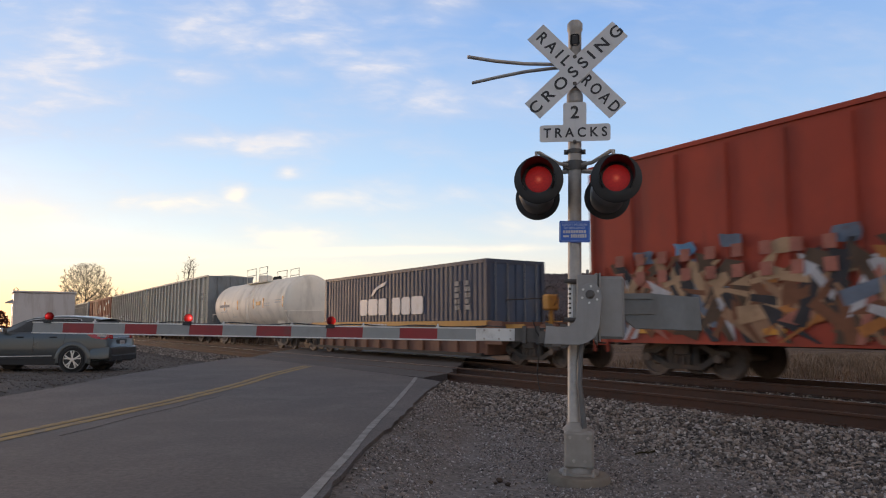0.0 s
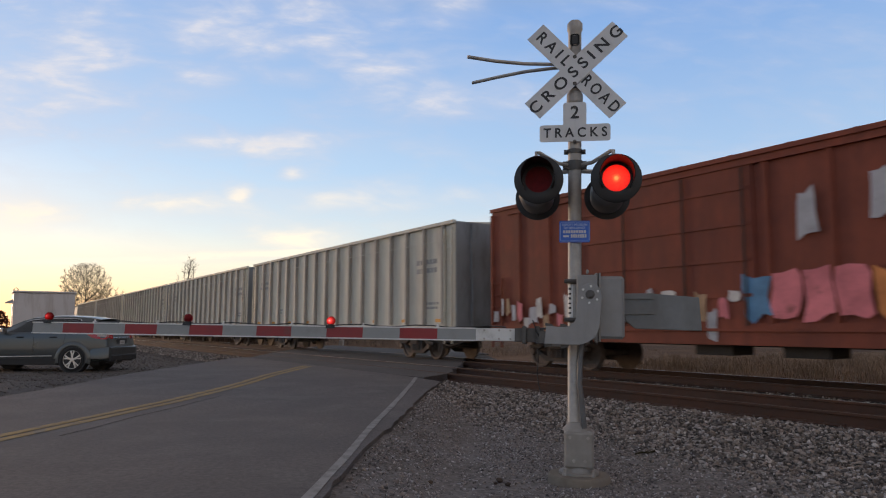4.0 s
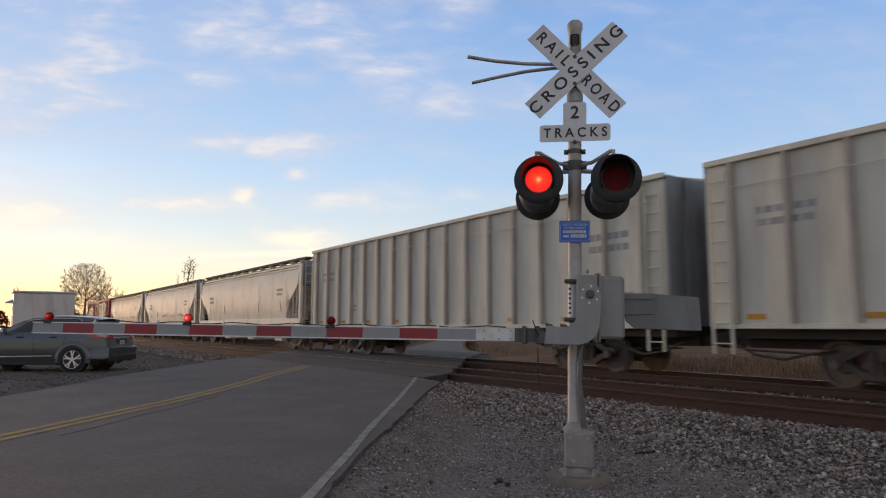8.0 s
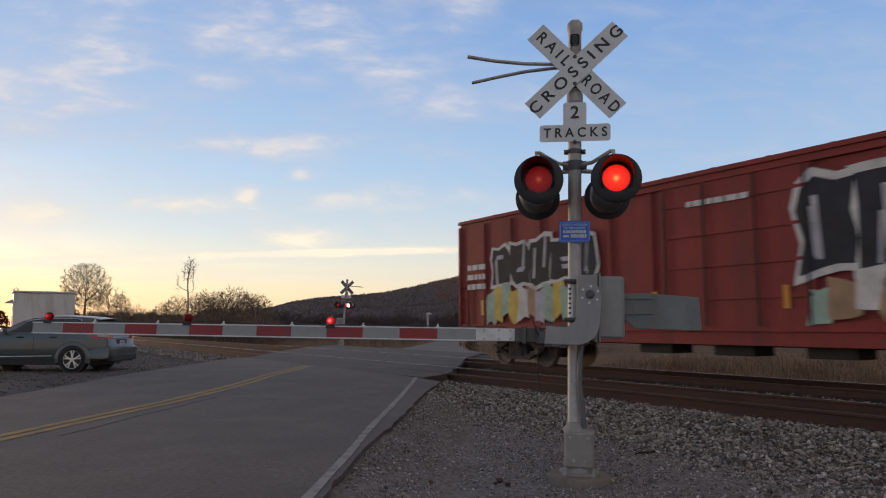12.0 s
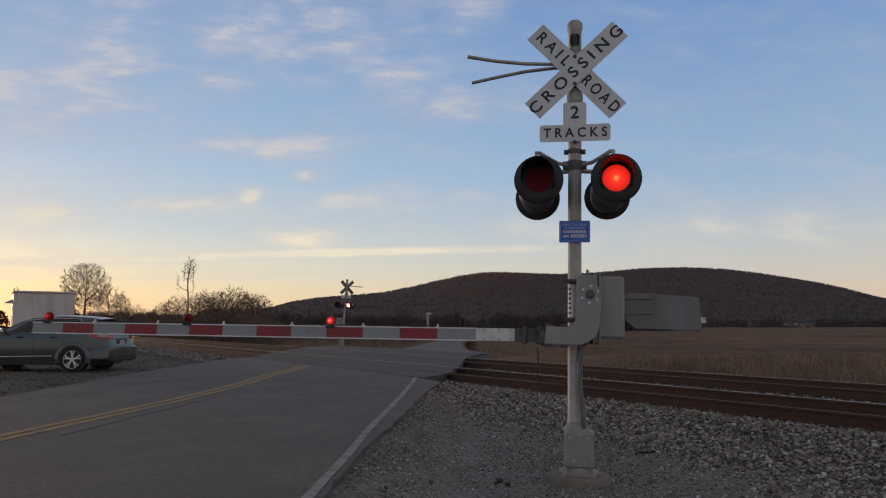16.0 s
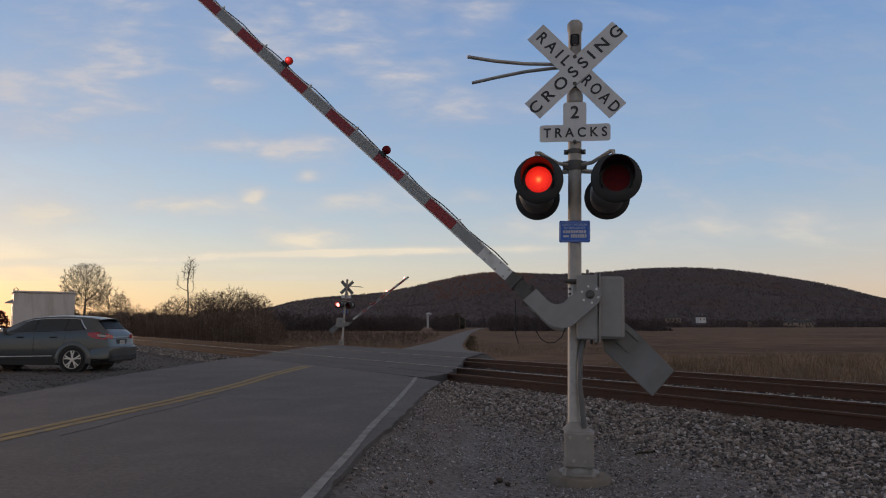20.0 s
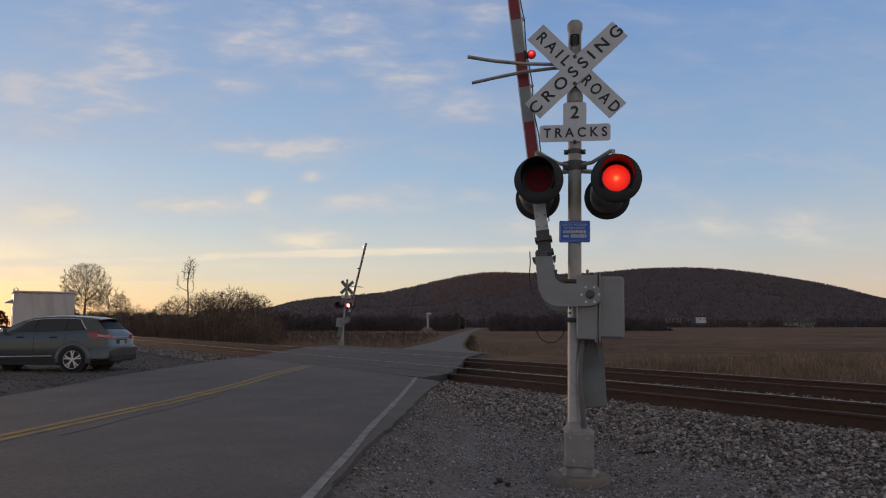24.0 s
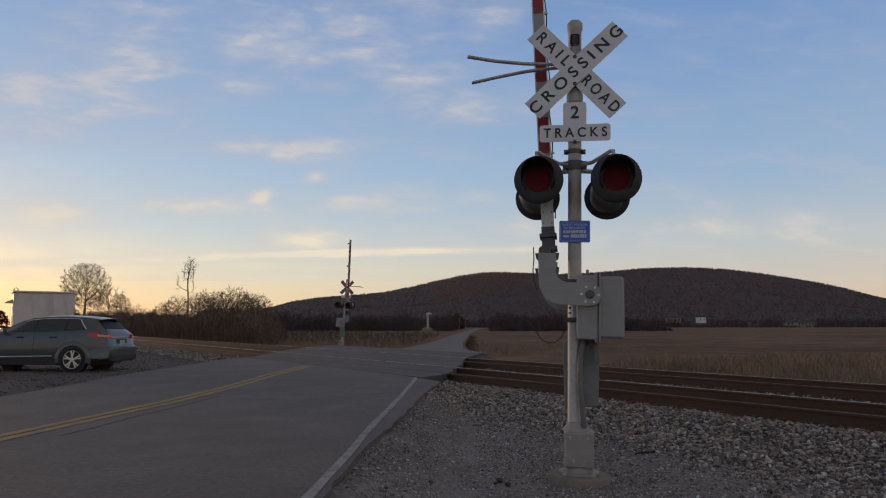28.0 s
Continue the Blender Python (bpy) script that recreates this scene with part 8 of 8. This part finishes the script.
            spin(bm, [(0.0, 0.065), (0.05, 0.06), (0.056, 0.01)], (x, s * 0.945, 0.37), (0, s, 0), 16)
            part("hub_cap", bm, M["alloy"], wheel, smooth=True)
    bm = bm_new()
    sheet(bm, lambda u, v: (-0.80 + 0.29 * v, (u - 0.5) * (1.34 - 0.16 * v), top_z(-0.80 + 0.29 * v, (u - 0.5) * (1.34 - 0.16 * v))), 14, 6, (-0.008, 0, 0.006))
    part("rear_window", bm, M["rear_glass"], car, "sloping dark rear window", smooth=True)
    bm = bm_new()
    loft(bm, [[(-0.30, y, top_z(-0.30, y) + 0.004), (-0.64, y * 0.97, 1.595 - 0.06 * abs(y)), (-0.63, y * 0.97, 1.565 - 0.06 * abs(y)), (-0.34, y, top_z(-0.34, y) - 0.03)] for y in [-0.63 + 0.09 * i for i in range(15)]])
    part("roof_spoiler", bm, M["paint"], car, smooth=True)
    bm = bm_new()
    sheet(bm, lambda u, v: (2.44 - 0.80 * v, (u - 0.5) * (1.36 - 0.12 * v), top_z(2.44 - 0.80 * v, (u - 0.5) * (1.36 - 0.12 * v))), 12, 8, (0.006, 0, 0.008))
    part("windscreen", bm, M["glass"], car, smooth=True)
    bm = bm_new()
    loft(bm, [[(x, y, z) for y, z in pts] + [(x, -y, z) for y, z in reversed(pts[1:-1])] for x, pts in ((x, [(0, zb), (0.8 * w, zb), (w, zb + 0.08), (w, zt - 0.05), (0.97 * w, zt), (0, zt + 0.01)]) for x, w, zb, zt in
              ((-1.10, 0.74, 0.44, 0.66), (-1.095, 0.84, 0.38, 0.71), (-1.05, 0.91, 0.33, 0.735), (-0.85, 0.965, 0.30, 0.74), (-0.58, 0.978, 0.30, 0.70), (-0.50, 0.960, 0.32, 0.66)))])
    bumper = part("rear_bumper", bm, M["paint"], car, smooth=True)
    bm = bm_new()
    box(bm, -1.118, -0.9, -0.84, 0.84, 0.30, 0.50)
    part("bumper_insert", bm, M["plastic"], bumper, bevel=0.03)
    bm = bm_new()
    slab(bm, [(-0.995, -0.30, 0.76), (-0.995, 0.30, 0.76), (-0.99, 0.34, 0.93), (-0.985, 0.30, 0.955), (-0.985, -0.30, 0.955), (-0.99, -0.34, 0.93)], (-0.016, 0, 0))
    p = part("plate_recess", bm, M["plastic"], car)
    bm = bm_new()
    box(bm, -1.022, -1.012, -0.155, 0.155, 0.775, 0.925)
    part("plate", bm, M["plate"], p, "pale plate")
    bm = bm_new()
    box(bm, -1.027, -1.022, -0.11, 0.11, 0.825, 0.875)
    part("plate_bar", bm, M["stencil_dark"], p)
    bm = bm_new()
    box(bm, -1.005, -0.96, -0.58, 0.58, 0.985, 1.02)
    part("tailgate_trim", bm, M["chrome"], car, "slim bright tailgate strip", bevel=0.008)
    for s in (-0.55, 0.55):
        bm = bm_new()
        rod(bm, (-1.12, s, 0.31), (-0.8, s, 0.31), 0.045, n=14)
        part("exhaust_tip", bm, M["chrome"], car)
    bm = bm_new()
    box(bm, -0.7, 3.7, -0.75, 0.75, 0.20, 0.34)
    part("undertray", bm, M["plastic"], car)


suv()


# ---------------------------------------------------------------- clouds drifting over
def cloud_material():
    """Thin cloud banks on the high sheet, set out by their bearing (x / y) and rise (height / y)."""
    m = bpy.data.materials.new("cloud")
    m.use_nodes = True
    nt = m.node_tree
    nt.nodes.clear()
    tc = nt.nodes.new("ShaderNodeTexCoord")
    sp = nt.nodes.new("ShaderNodeSeparateXYZ")
    nt.links.new(tc.outputs["Object"], sp.inputs[0])
    away = maths(nt, "MAXIMUM", sp.outputs[1], 60.0)
    bearing = maths(nt, "DIVIDE", sp.outputs[0], away)
    rise = maths(nt, "DIVIDE", 300.0, away)

    def tufts(sx, sy, lean, detail, rough, bend):
        cb = nt.nodes.new("ShaderNodeCombineXYZ")
        nt.links.new(maths(nt, "MULTIPLY", maths(nt, "ADD", bearing, maths(nt, "MULTIPLY", rise, lean)), sx), cb.inputs[0])
        nt.links.new(maths(nt, "MULTIPLY", rise, sy), cb.inputs[1])
        n = node(nt, "ShaderNodeTexNoise", Scale=1.0, Detail=detail, Roughness=rough)
        n.inputs["Distortion"].default_value = bend
        nt.links.new(cb.outputs[0], n.inputs["Vector"])
        return n.outputs[0]
    billow = tufts(8.0, 22.0, 0.45, 5.0, 0.52, 0.4)
    fibre = tufts(22.0, 64.0, 0.6, 5.0, 0.55, 0.5)
    # banks and streaks: bearing, rise, half sizes, weight
    banks = ((-0.588, 0.409, 0.072, 0.030, 1.10), (-0.655, 0.347, 0.13, 0.042, 0.85), (-0.384, 0.384, 0.052, 0.017, 0.5), (-0.565, 0.478, 0.115, 0.034, 0.5), (-0.272, 0.468, 0.141, 0.053, 0.62),
             (-0.115, 0.398, 0.057, 0.016, 0.85), (-0.226, 0.377, 0.035, 0.011, 0.75), (-0.004, 0.490, 0.034, 0.027, 0.75), (0.012, 0.342, 0.071, 0.018, 1.05), (-0.265, 0.272, 0.09, 0.0134, 0.85),
             (-0.306, 0.197, 0.014, 0.0096, 1.25), (-0.230, 0.225, 0.012, 0.0061, 0.95), (-0.405, 0.181, 0.072, 0.0104, 0.85), (-0.639, 0.172, 0.063, 0.0155, 0.85), (-0.222, 0.129, 0.035, 0.0102, 1.05),
             (-0.162, 0.108, 0.158, 0.0038, 1.9), (-0.517, 0.0964, 0.174, 0.0038, 1.3), (-0.202, 0.070, 0.054, 0.005, 0.85), (0.436, 0.148, 0.217, 0.0150, 0.42), (-0.137, 0.191, 0.11, 0.0122, 0.5))
    total = None
    for cx, cy, rx, ry, w in banks:
        dx = maths(nt, "DIVIDE", maths(nt, "SUBTRACT", bearing, cx), rx)
        tilt = 0.022 if ry < 0.004 else 0.0          # the low streaks climb a little
        dy = maths(nt, "DIVIDE", maths(nt, "SUBTRACT", maths(nt, "SUBTRACT", rise, cy), maths(nt, "MULTIPLY", maths(nt, "SUBTRACT", bearing, cx), tilt)), ry)
        r2 = maths(nt, "ADD", maths(nt, "MULTIPLY", dx, dx), maths(nt, "MULTIPLY", dy, dy))
        soft = maths(nt, "MULTIPLY", maths(nt, "EXPONENT", maths(nt, "MULTIPLY", r2, -0.42)), w)
        total = soft if total is None else maths(nt, "MAXIMUM", total, soft)
    rough = maths(nt, "ADD", maths(nt, "MULTIPLY", maths(nt, "SUBTRACT", billow, 0.5), 2.0), maths(nt, "MULTIPLY", maths(nt, "SUBTRACT", fibre, 0.5), 0.75))
    body = maths(nt, "MULTIPLY", total, maths(nt, "ADD", rough, 0.86), clamp=True)
    veil = maths(nt, "MULTIPLY", maths(nt, "MULTIPLY", ramp(nt, [(0.42, (0, 0, 0)), (0.74, (1, 1, 1))], billow).outputs[0], ramp(nt, [(0.30, (0.4, 0.4, 0.4)), (0.7, (1, 1, 1))], fibre).outputs[0]), 0.46)
    alpha = maths(nt, "ADD", maths(nt, "MULTIPLY", body, 0.88), veil, clamp=True)
    far = nt.nodes.new("ShaderNodeMapRange")
    far.inputs[1].default_value, far.inputs[2].default_value = 0.30, 0.13
    nt.links.new(rise, far.inputs[0])
    high = ramp(nt, [(0.0, (0.46, 0.51, 0.65)), (0.35, (0.50, 0.54, 0.67)), (0.8, (0.65, 0.645, 0.70))], alpha).outputs[0]
    low = ramp(nt, [(0.0, (0.68, 0.65, 0.66)), (0.4, (0.86, 0.78, 0.68)), (1.0, (0.99, 0.88, 0.70))], alpha).outputs[0]
    tone = mixcol(nt, far.outputs[0], high, low)
    em = node(nt, "ShaderNodeEmission", Strength=1.0)
    nt.links.new(tone, em.inputs[0])
    tr = nt.nodes.new("ShaderNodeBsdfTransparent")
    mx = nt.nodes.new("ShaderNodeMixShader")
    nt.links.new(alpha, mx.inputs[0])
    nt.links.new(tr.outputs[0], mx.inputs[1])
    nt.links.new(em.outputs[0], mx.inputs[2])
    out = nt.nodes.new("ShaderNodeOutputMaterial")
    nt.links.new(mx.outputs[0], out.inputs[0])
    m.cycles.emission_sampling = "NONE"
    return m


def clouds():
    n = 24
    verts = [(-3600 + 7200 * i / n, -1200 + 5700 * j / n, 300.0) for j in range(n + 1) for i in range(n + 1)]
    faces = [(j * (n + 1) + i, j * (n + 1) + i + 1, (j + 1) * (n + 1) + i + 1, (j + 1) * (n + 1) + i) for j in range(n) for i in range(n)]
    ob = new("cloud_backdrop", joined("cloud_backdrop", verts, faces, cloud_material()))
    return tagged(ob, "thin sunset-lit clouds drifting across a blue sky", "clouds", kind="structure")


CLOUDS = clouds()

# ---------------------------------------------------------------- loose stone
def stones():
    rng = np.random.RandomState(21)
    shapes = stone_shapes(30, 6)

    def spots(count, d0, d1, s0, s1, r0, r1, keep=None):
        out = []
        while len(out) < count:
            d, s = rng.uniform(d0, d1), rng.uniform(s0, s1)
            p = ALONG * s + ACROSS * d
            lo, hi = lerp(LEFT_EDGE, p.y), lerp(RIGHT_EDGE, p.y)
            if p.y < 1.5 or (lo - 0.05 < p.x < hi + 0.03 and not 9 < d < 16.4):
                continue
            if keep is not None and not keep(p.x, p.y, d, s):
                continue
            r = r0 + (r1 - r0) * rng.rand() ** 2
            out.append((p.x, p.y, ground_z(p.x, p.y) + r * 0.25, r))
        return out

    def off_rails(x, y, d, s):
        for c in (NEAR_TRACK, FAR_TRACK):
            if abs(abs(d - c) - 0.7525) < 0.09:
                return False
        return not (lerp([(8, 12.9), (10, 14.4), (13.5, 18.8), (17.5, 22.3)], d) < s < 33)
    bed = spots(25000, 7.2, 9.75, -9, 13.6, 0.016, 0.045)
    bed += spots(4200, 6.5, 7.5, -9, 12, 0.012, 0.034)
    bed += spots(9000, 9.9, 16.9, -8, 18, 0.022, 0.042, off_rails)
    bed += spots(5200, 7.4, 9.75, 24, 62, 0.03, 0.055)
    bed += spots(4200, 11.4, 13.6, 33, 80, 0.03, 0.05)
    bed += spots(3800, 15.2, 17.4, 33, 90, 0.03, 0.05)
    bed += spots(5200, 5.6, 8.4, -9, 12, 0.020, 0.044, lambda x, y, d, s: d > lerp([(-9, 5.7), (3, 6.1), (6, 6.9), (12, 8.2)], s) + 0.5 * noise.noise(Vector((x, y, 0))))
    ob = new("ballast", scatter("ballast", bed, shapes, M["ballast"], 3))
    tagged(ob, "loose grey crushed-stone ballast along the tracks", "ballast", kind="stuff")
    def patchy(x, y, d, s):          # bare dusty patches between the stones
        return noise.noise(Vector((x * 0.9, y * 0.55, 5))) + 0.5 * noise.noise(Vector((x * 2.6, y * 1.6, 8))) < 0.22 or rng.rand() < 0.25
    verge = spots(38000, 2.6, 7.2, -3.5, 12.5, 0.005, 0.016, patchy)
    verge += spots(4200, 4.6, 7.6, -3.5, 12.5, 0.010, 0.022)
    verge += spots(5200, 2.6, 7.2, -3.5, 12.5, 0.012, 0.026)
    ob = new("gravel_verge", scatter("gravel_verge", verge, shapes, M["gravel"], 5))
    tagged(ob, "fine grey gravel of the road's verge", "gravel", kind="stuff")
    lot = spots(9000, -2.0, 8.0, 15, 40, 0.014, 0.04, lambda x, y, d, s: x < lerp(LEFT_EDGE, y))
    ob = new("lot_gravel", scatter("lot_gravel", lot, shapes, M["lot"], 6))
    tagged(ob, "dark dusty gravel of the parking lot", "gravel", kind="stuff")
    # the larger stones nearest the signal, one by one
    heap = thing("ballast_shoulder", pose(0, 0, 0), "edge of the ballast bed with single larger stones", "ballast", kind="structure")
    meshes = []
    for v, f in shapes[:8]:
        meshes.append(joined("stone", [tuple(p) for p in v], [tuple(int(i) for i in t) for t in f], M["ballast"]))
    for x, y, z, r in spots(300, 6.9, 8.9, -2.5, 7.5, 0.030, 0.050):
        ob = new("stone", meshes[rng.randint(8)])
        ob.parent = heap
        ob.matrix_basis = pose(x, y, z + 0.006, rng.uniform(-25, 25), rng.uniform(-25, 25), rng.uniform(0, 360)) @ Matrix.Diagonal((r, r, r, 1))


stones()


def litter():
    """A dead twig, a pale splinter of a tie and a few clods on the gravel."""
    def lying(name, label, category, p, q, r, material, side):
        t = thing(name, pose(p[0], p[1], ground_z(p[0], p[1]) + r * 1.6), label, category)
        way = Vector((q[0] - p[0], q[1] - p[1], ground_z(*q) - ground_z(*p)))
        bm = bm_new()
        tube(bm, [way * k + Vector((0, 0, 0.012 * math.sin(k * 7))) for k in (0, 0.3, 0.6, 1.0)], r, 7)
        part("stem", bm, material, t, smooth=True)
        for k, b in side:
            bm = bm_new()
            rod(bm, way * k, way * (k + 0.25) + Vector((b, b * 0.4, 0.02)), r * 0.6, r * 0.3, n=6)
            part("side_twig", bm, material, t)
    lying("fallen_twig", "dark dead twig lying on the gravel", "twig", (2.32, 8.54), (2.60, 8.63), 0.011, M["weed"], ((0.3, 0.05), (0.55, -0.06)))
    lying("wood_splinter", "pale splinter of wood beside the rail", "splinter", (3.58, 13.9), (3.69, 13.5), 0.010, M["sign"], ())
    rnd = random.Random(12)
    for x, y, r in ((0.58, 7.28, 0.036), (0.65, 7.12, 0.030), (0.53, 7.2, 0.022), (-0.12, 6.9, 0.024)):
        bm = bm_new()
        bmesh.ops.create_icosphere(bm, subdivisions=2, radius=r)
        for v in bm.verts:
            v.co *= 1 + 0.35 * noise.noise(v.co * 40 + Vector((x, y, 0)) * 9)
            v.co.z *= 0.7
        t = thing("clod", pose(x, y, ground_z(x, y) + r * 0.7, 0, 0, rnd.uniform(0, 360)), "small dark clod of earth on the gravel", "clod", "clods on the gravel")
        part("lump", bm, M["tie"], t)


litter()

# ---------------------------------------------------------------- what moves
build_train()
LEAN = dict(near=1.25, far=-4.2)
crossing_signal(NEAR_POSE, LEAN["near"], "crossing signal with crossbuck, twin red lamps and striped gate arm", "near")
crossing_signal(FAR_POSE, LEAN["far"], "distant crossing signal with its own striped gate arm", "far", reach=5.1)

HALF_BEAT = 0.595


def swaps(end):
    """Times at which the alternating lamps change over."""
    return [HALF_BEAT * k for k in range(-1, int(end / HALF_BEAT) + 2) if HALF_BEAT * k < end + 0.1]


def drum_rows(first_lit, stop, inr):
    """Poses of a three-sided drum: 0 lit, 120 fading, 240 dark."""
    def at(deg):
        return pose(0, inr - 0.012, 0, 0, 0, -deg)
    rows = []
    lit = first_lit
    f = 1 / 30
    for t in swaps(stop):
        seq = [(-2 * f, 0), (-f, 60), (0, 120), (3 * f, 120), (4 * f, 180), (5 * f, 240)] if lit else [(-2 * f, 240), (-f, 180), (0, 120), (f, 60), (2 * f, 0)]
        if t > stop - HALF_BEAT * 0.5 and not lit:
            continue
        turning = [frame(t + a) for a, b in seq if b % 120]
        late = -f if any((k - 1) % 30 == 0 for k in turning) else 0.0
        rows += [(t + a + late, at(b)) for a, b in seq]
        lit = not lit
    rows.append((28.2, rows[-1][1]))
    return rows


def ball_rows(first_lit, stop, p):
    def at(deg):
        return Matrix.Translation(p) @ pose(0, 0, 0, 0, 0, deg)
    rows, lit, f = [], first_lit, 1 / 30
    for t in swaps(stop):
        if t > stop - HALF_BEAT * 0.5 and not lit:
            continue
        seq = [(-f, 0), (0, 60), (f, 120), (2 * f, 180)] if lit else [(-f, 180), (0, 120), (f, 60), (2 * f, 0)]
        rows += [(t + a, at(b)) for a, b in seq]
        lit = not lit
    rows.append((28.2, rows[-1][1]))
    return rows


def tip_rows(stop, p):
    """The lamp at the arm's tip shines steadily, then goes out."""
    return [(t, Matrix.Translation(p) @ pose(0, 0, 0, 0, 0, a)) for t, a in ((-0.2, 0), (stop - 0.05, 0), (stop, 60), (stop + 0.05, 120), (stop + 0.1, 180), (28.2, 180))]


NEAR_GATE = [(0, 0), (16.5, 0), (16.75, 0.6), (17, 2.9), (17.5, 10.0), (18, 17.3), (18.5, 24.4), (19, 30.8), (19.5, 36.7), (20, 42.3), (20.5, 47.9), (21, 53.0), (21.5, 58.2),
             (22.5, 68.4), (23.5, 78.3), (24, 83.0), (24.4, 86.8), (24.6, 87.6), (25.0, 87.9), (25.5, 87.5), (28, 87.5)]
FAR_GATE = [(0, -4.5), (16.5, -4.5), (16.75, -3.6), (17, -0.2), (18, 14.0), (19, 24.5), (20, 35.0), (21, 45.0), (21.5, 50.5), (22.5, 60.5), (23.5, 70.0), (24, 74.2), (25, 83.5), (25.5, 85.0), (26, 86.0), (28, 86.0)]


def motions():
    steps = [-0.5, 0.0, 0.5] + [float(t) for t in range(1, 29)] + [28.5]
    for car, q in TRAIN:
        walk(car, [(t, on_track(q - SPEED * t, FAR_TRACK)) for t in steps])
        for axle in [o for o in car.children if o.name.split(".")[0] == "axle"]:      # wheelsets roll forward
            p = axle.matrix_basis.translation.copy()
            turns = [(-0.1 + 0.1 * i, Matrix.Translation(p) @ pose(0, 0, 0, 0, 75 * i, 0)) for i in range(136)]
            walk(axle, turns + [(28.2, turns[-1][1])])
    walk(CLOUDS, [(t, pose(46 * t / 28, 39 * t / 28, 0)) for t in steps])
    for arm, p, tag in ARMS:
        rows = NEAR_GATE if tag == "near" else FAR_GATE
        walk(arm, [(t, Matrix.Translation(p) @ pose(0, 0, 0, -4.5, 0, 0) @ pose(0, 0, 0, 0, a - LEAN[tag], 0)) for t, a in rows])
    for cable, p, end, tag in HANGERS:          # stays hanging down from the turning arm
        rows = NEAR_GATE if tag == "near" else FAR_GATE
        walk(cable, [(t, Matrix.Translation((Matrix.Translation(p) @ pose(0, 0, 0, -4.5, 0, 0) @ pose(0, 0, 0, 0, a - LEAN[tag], 0)) @ end)) for t, a in rows])
    for ob, (tag, where, k), extra in LAMPS:
        if where == "arm":
            walk(ob, tip_rows(25.0, extra) if k == "A" else ball_rows(k == "C", 25.0, extra))
        else:
            seen_right = (k == 1) if tag == "near" else (k == -1)
            walk(ob, drum_rows(seen_right, 25.0, extra))


motions()
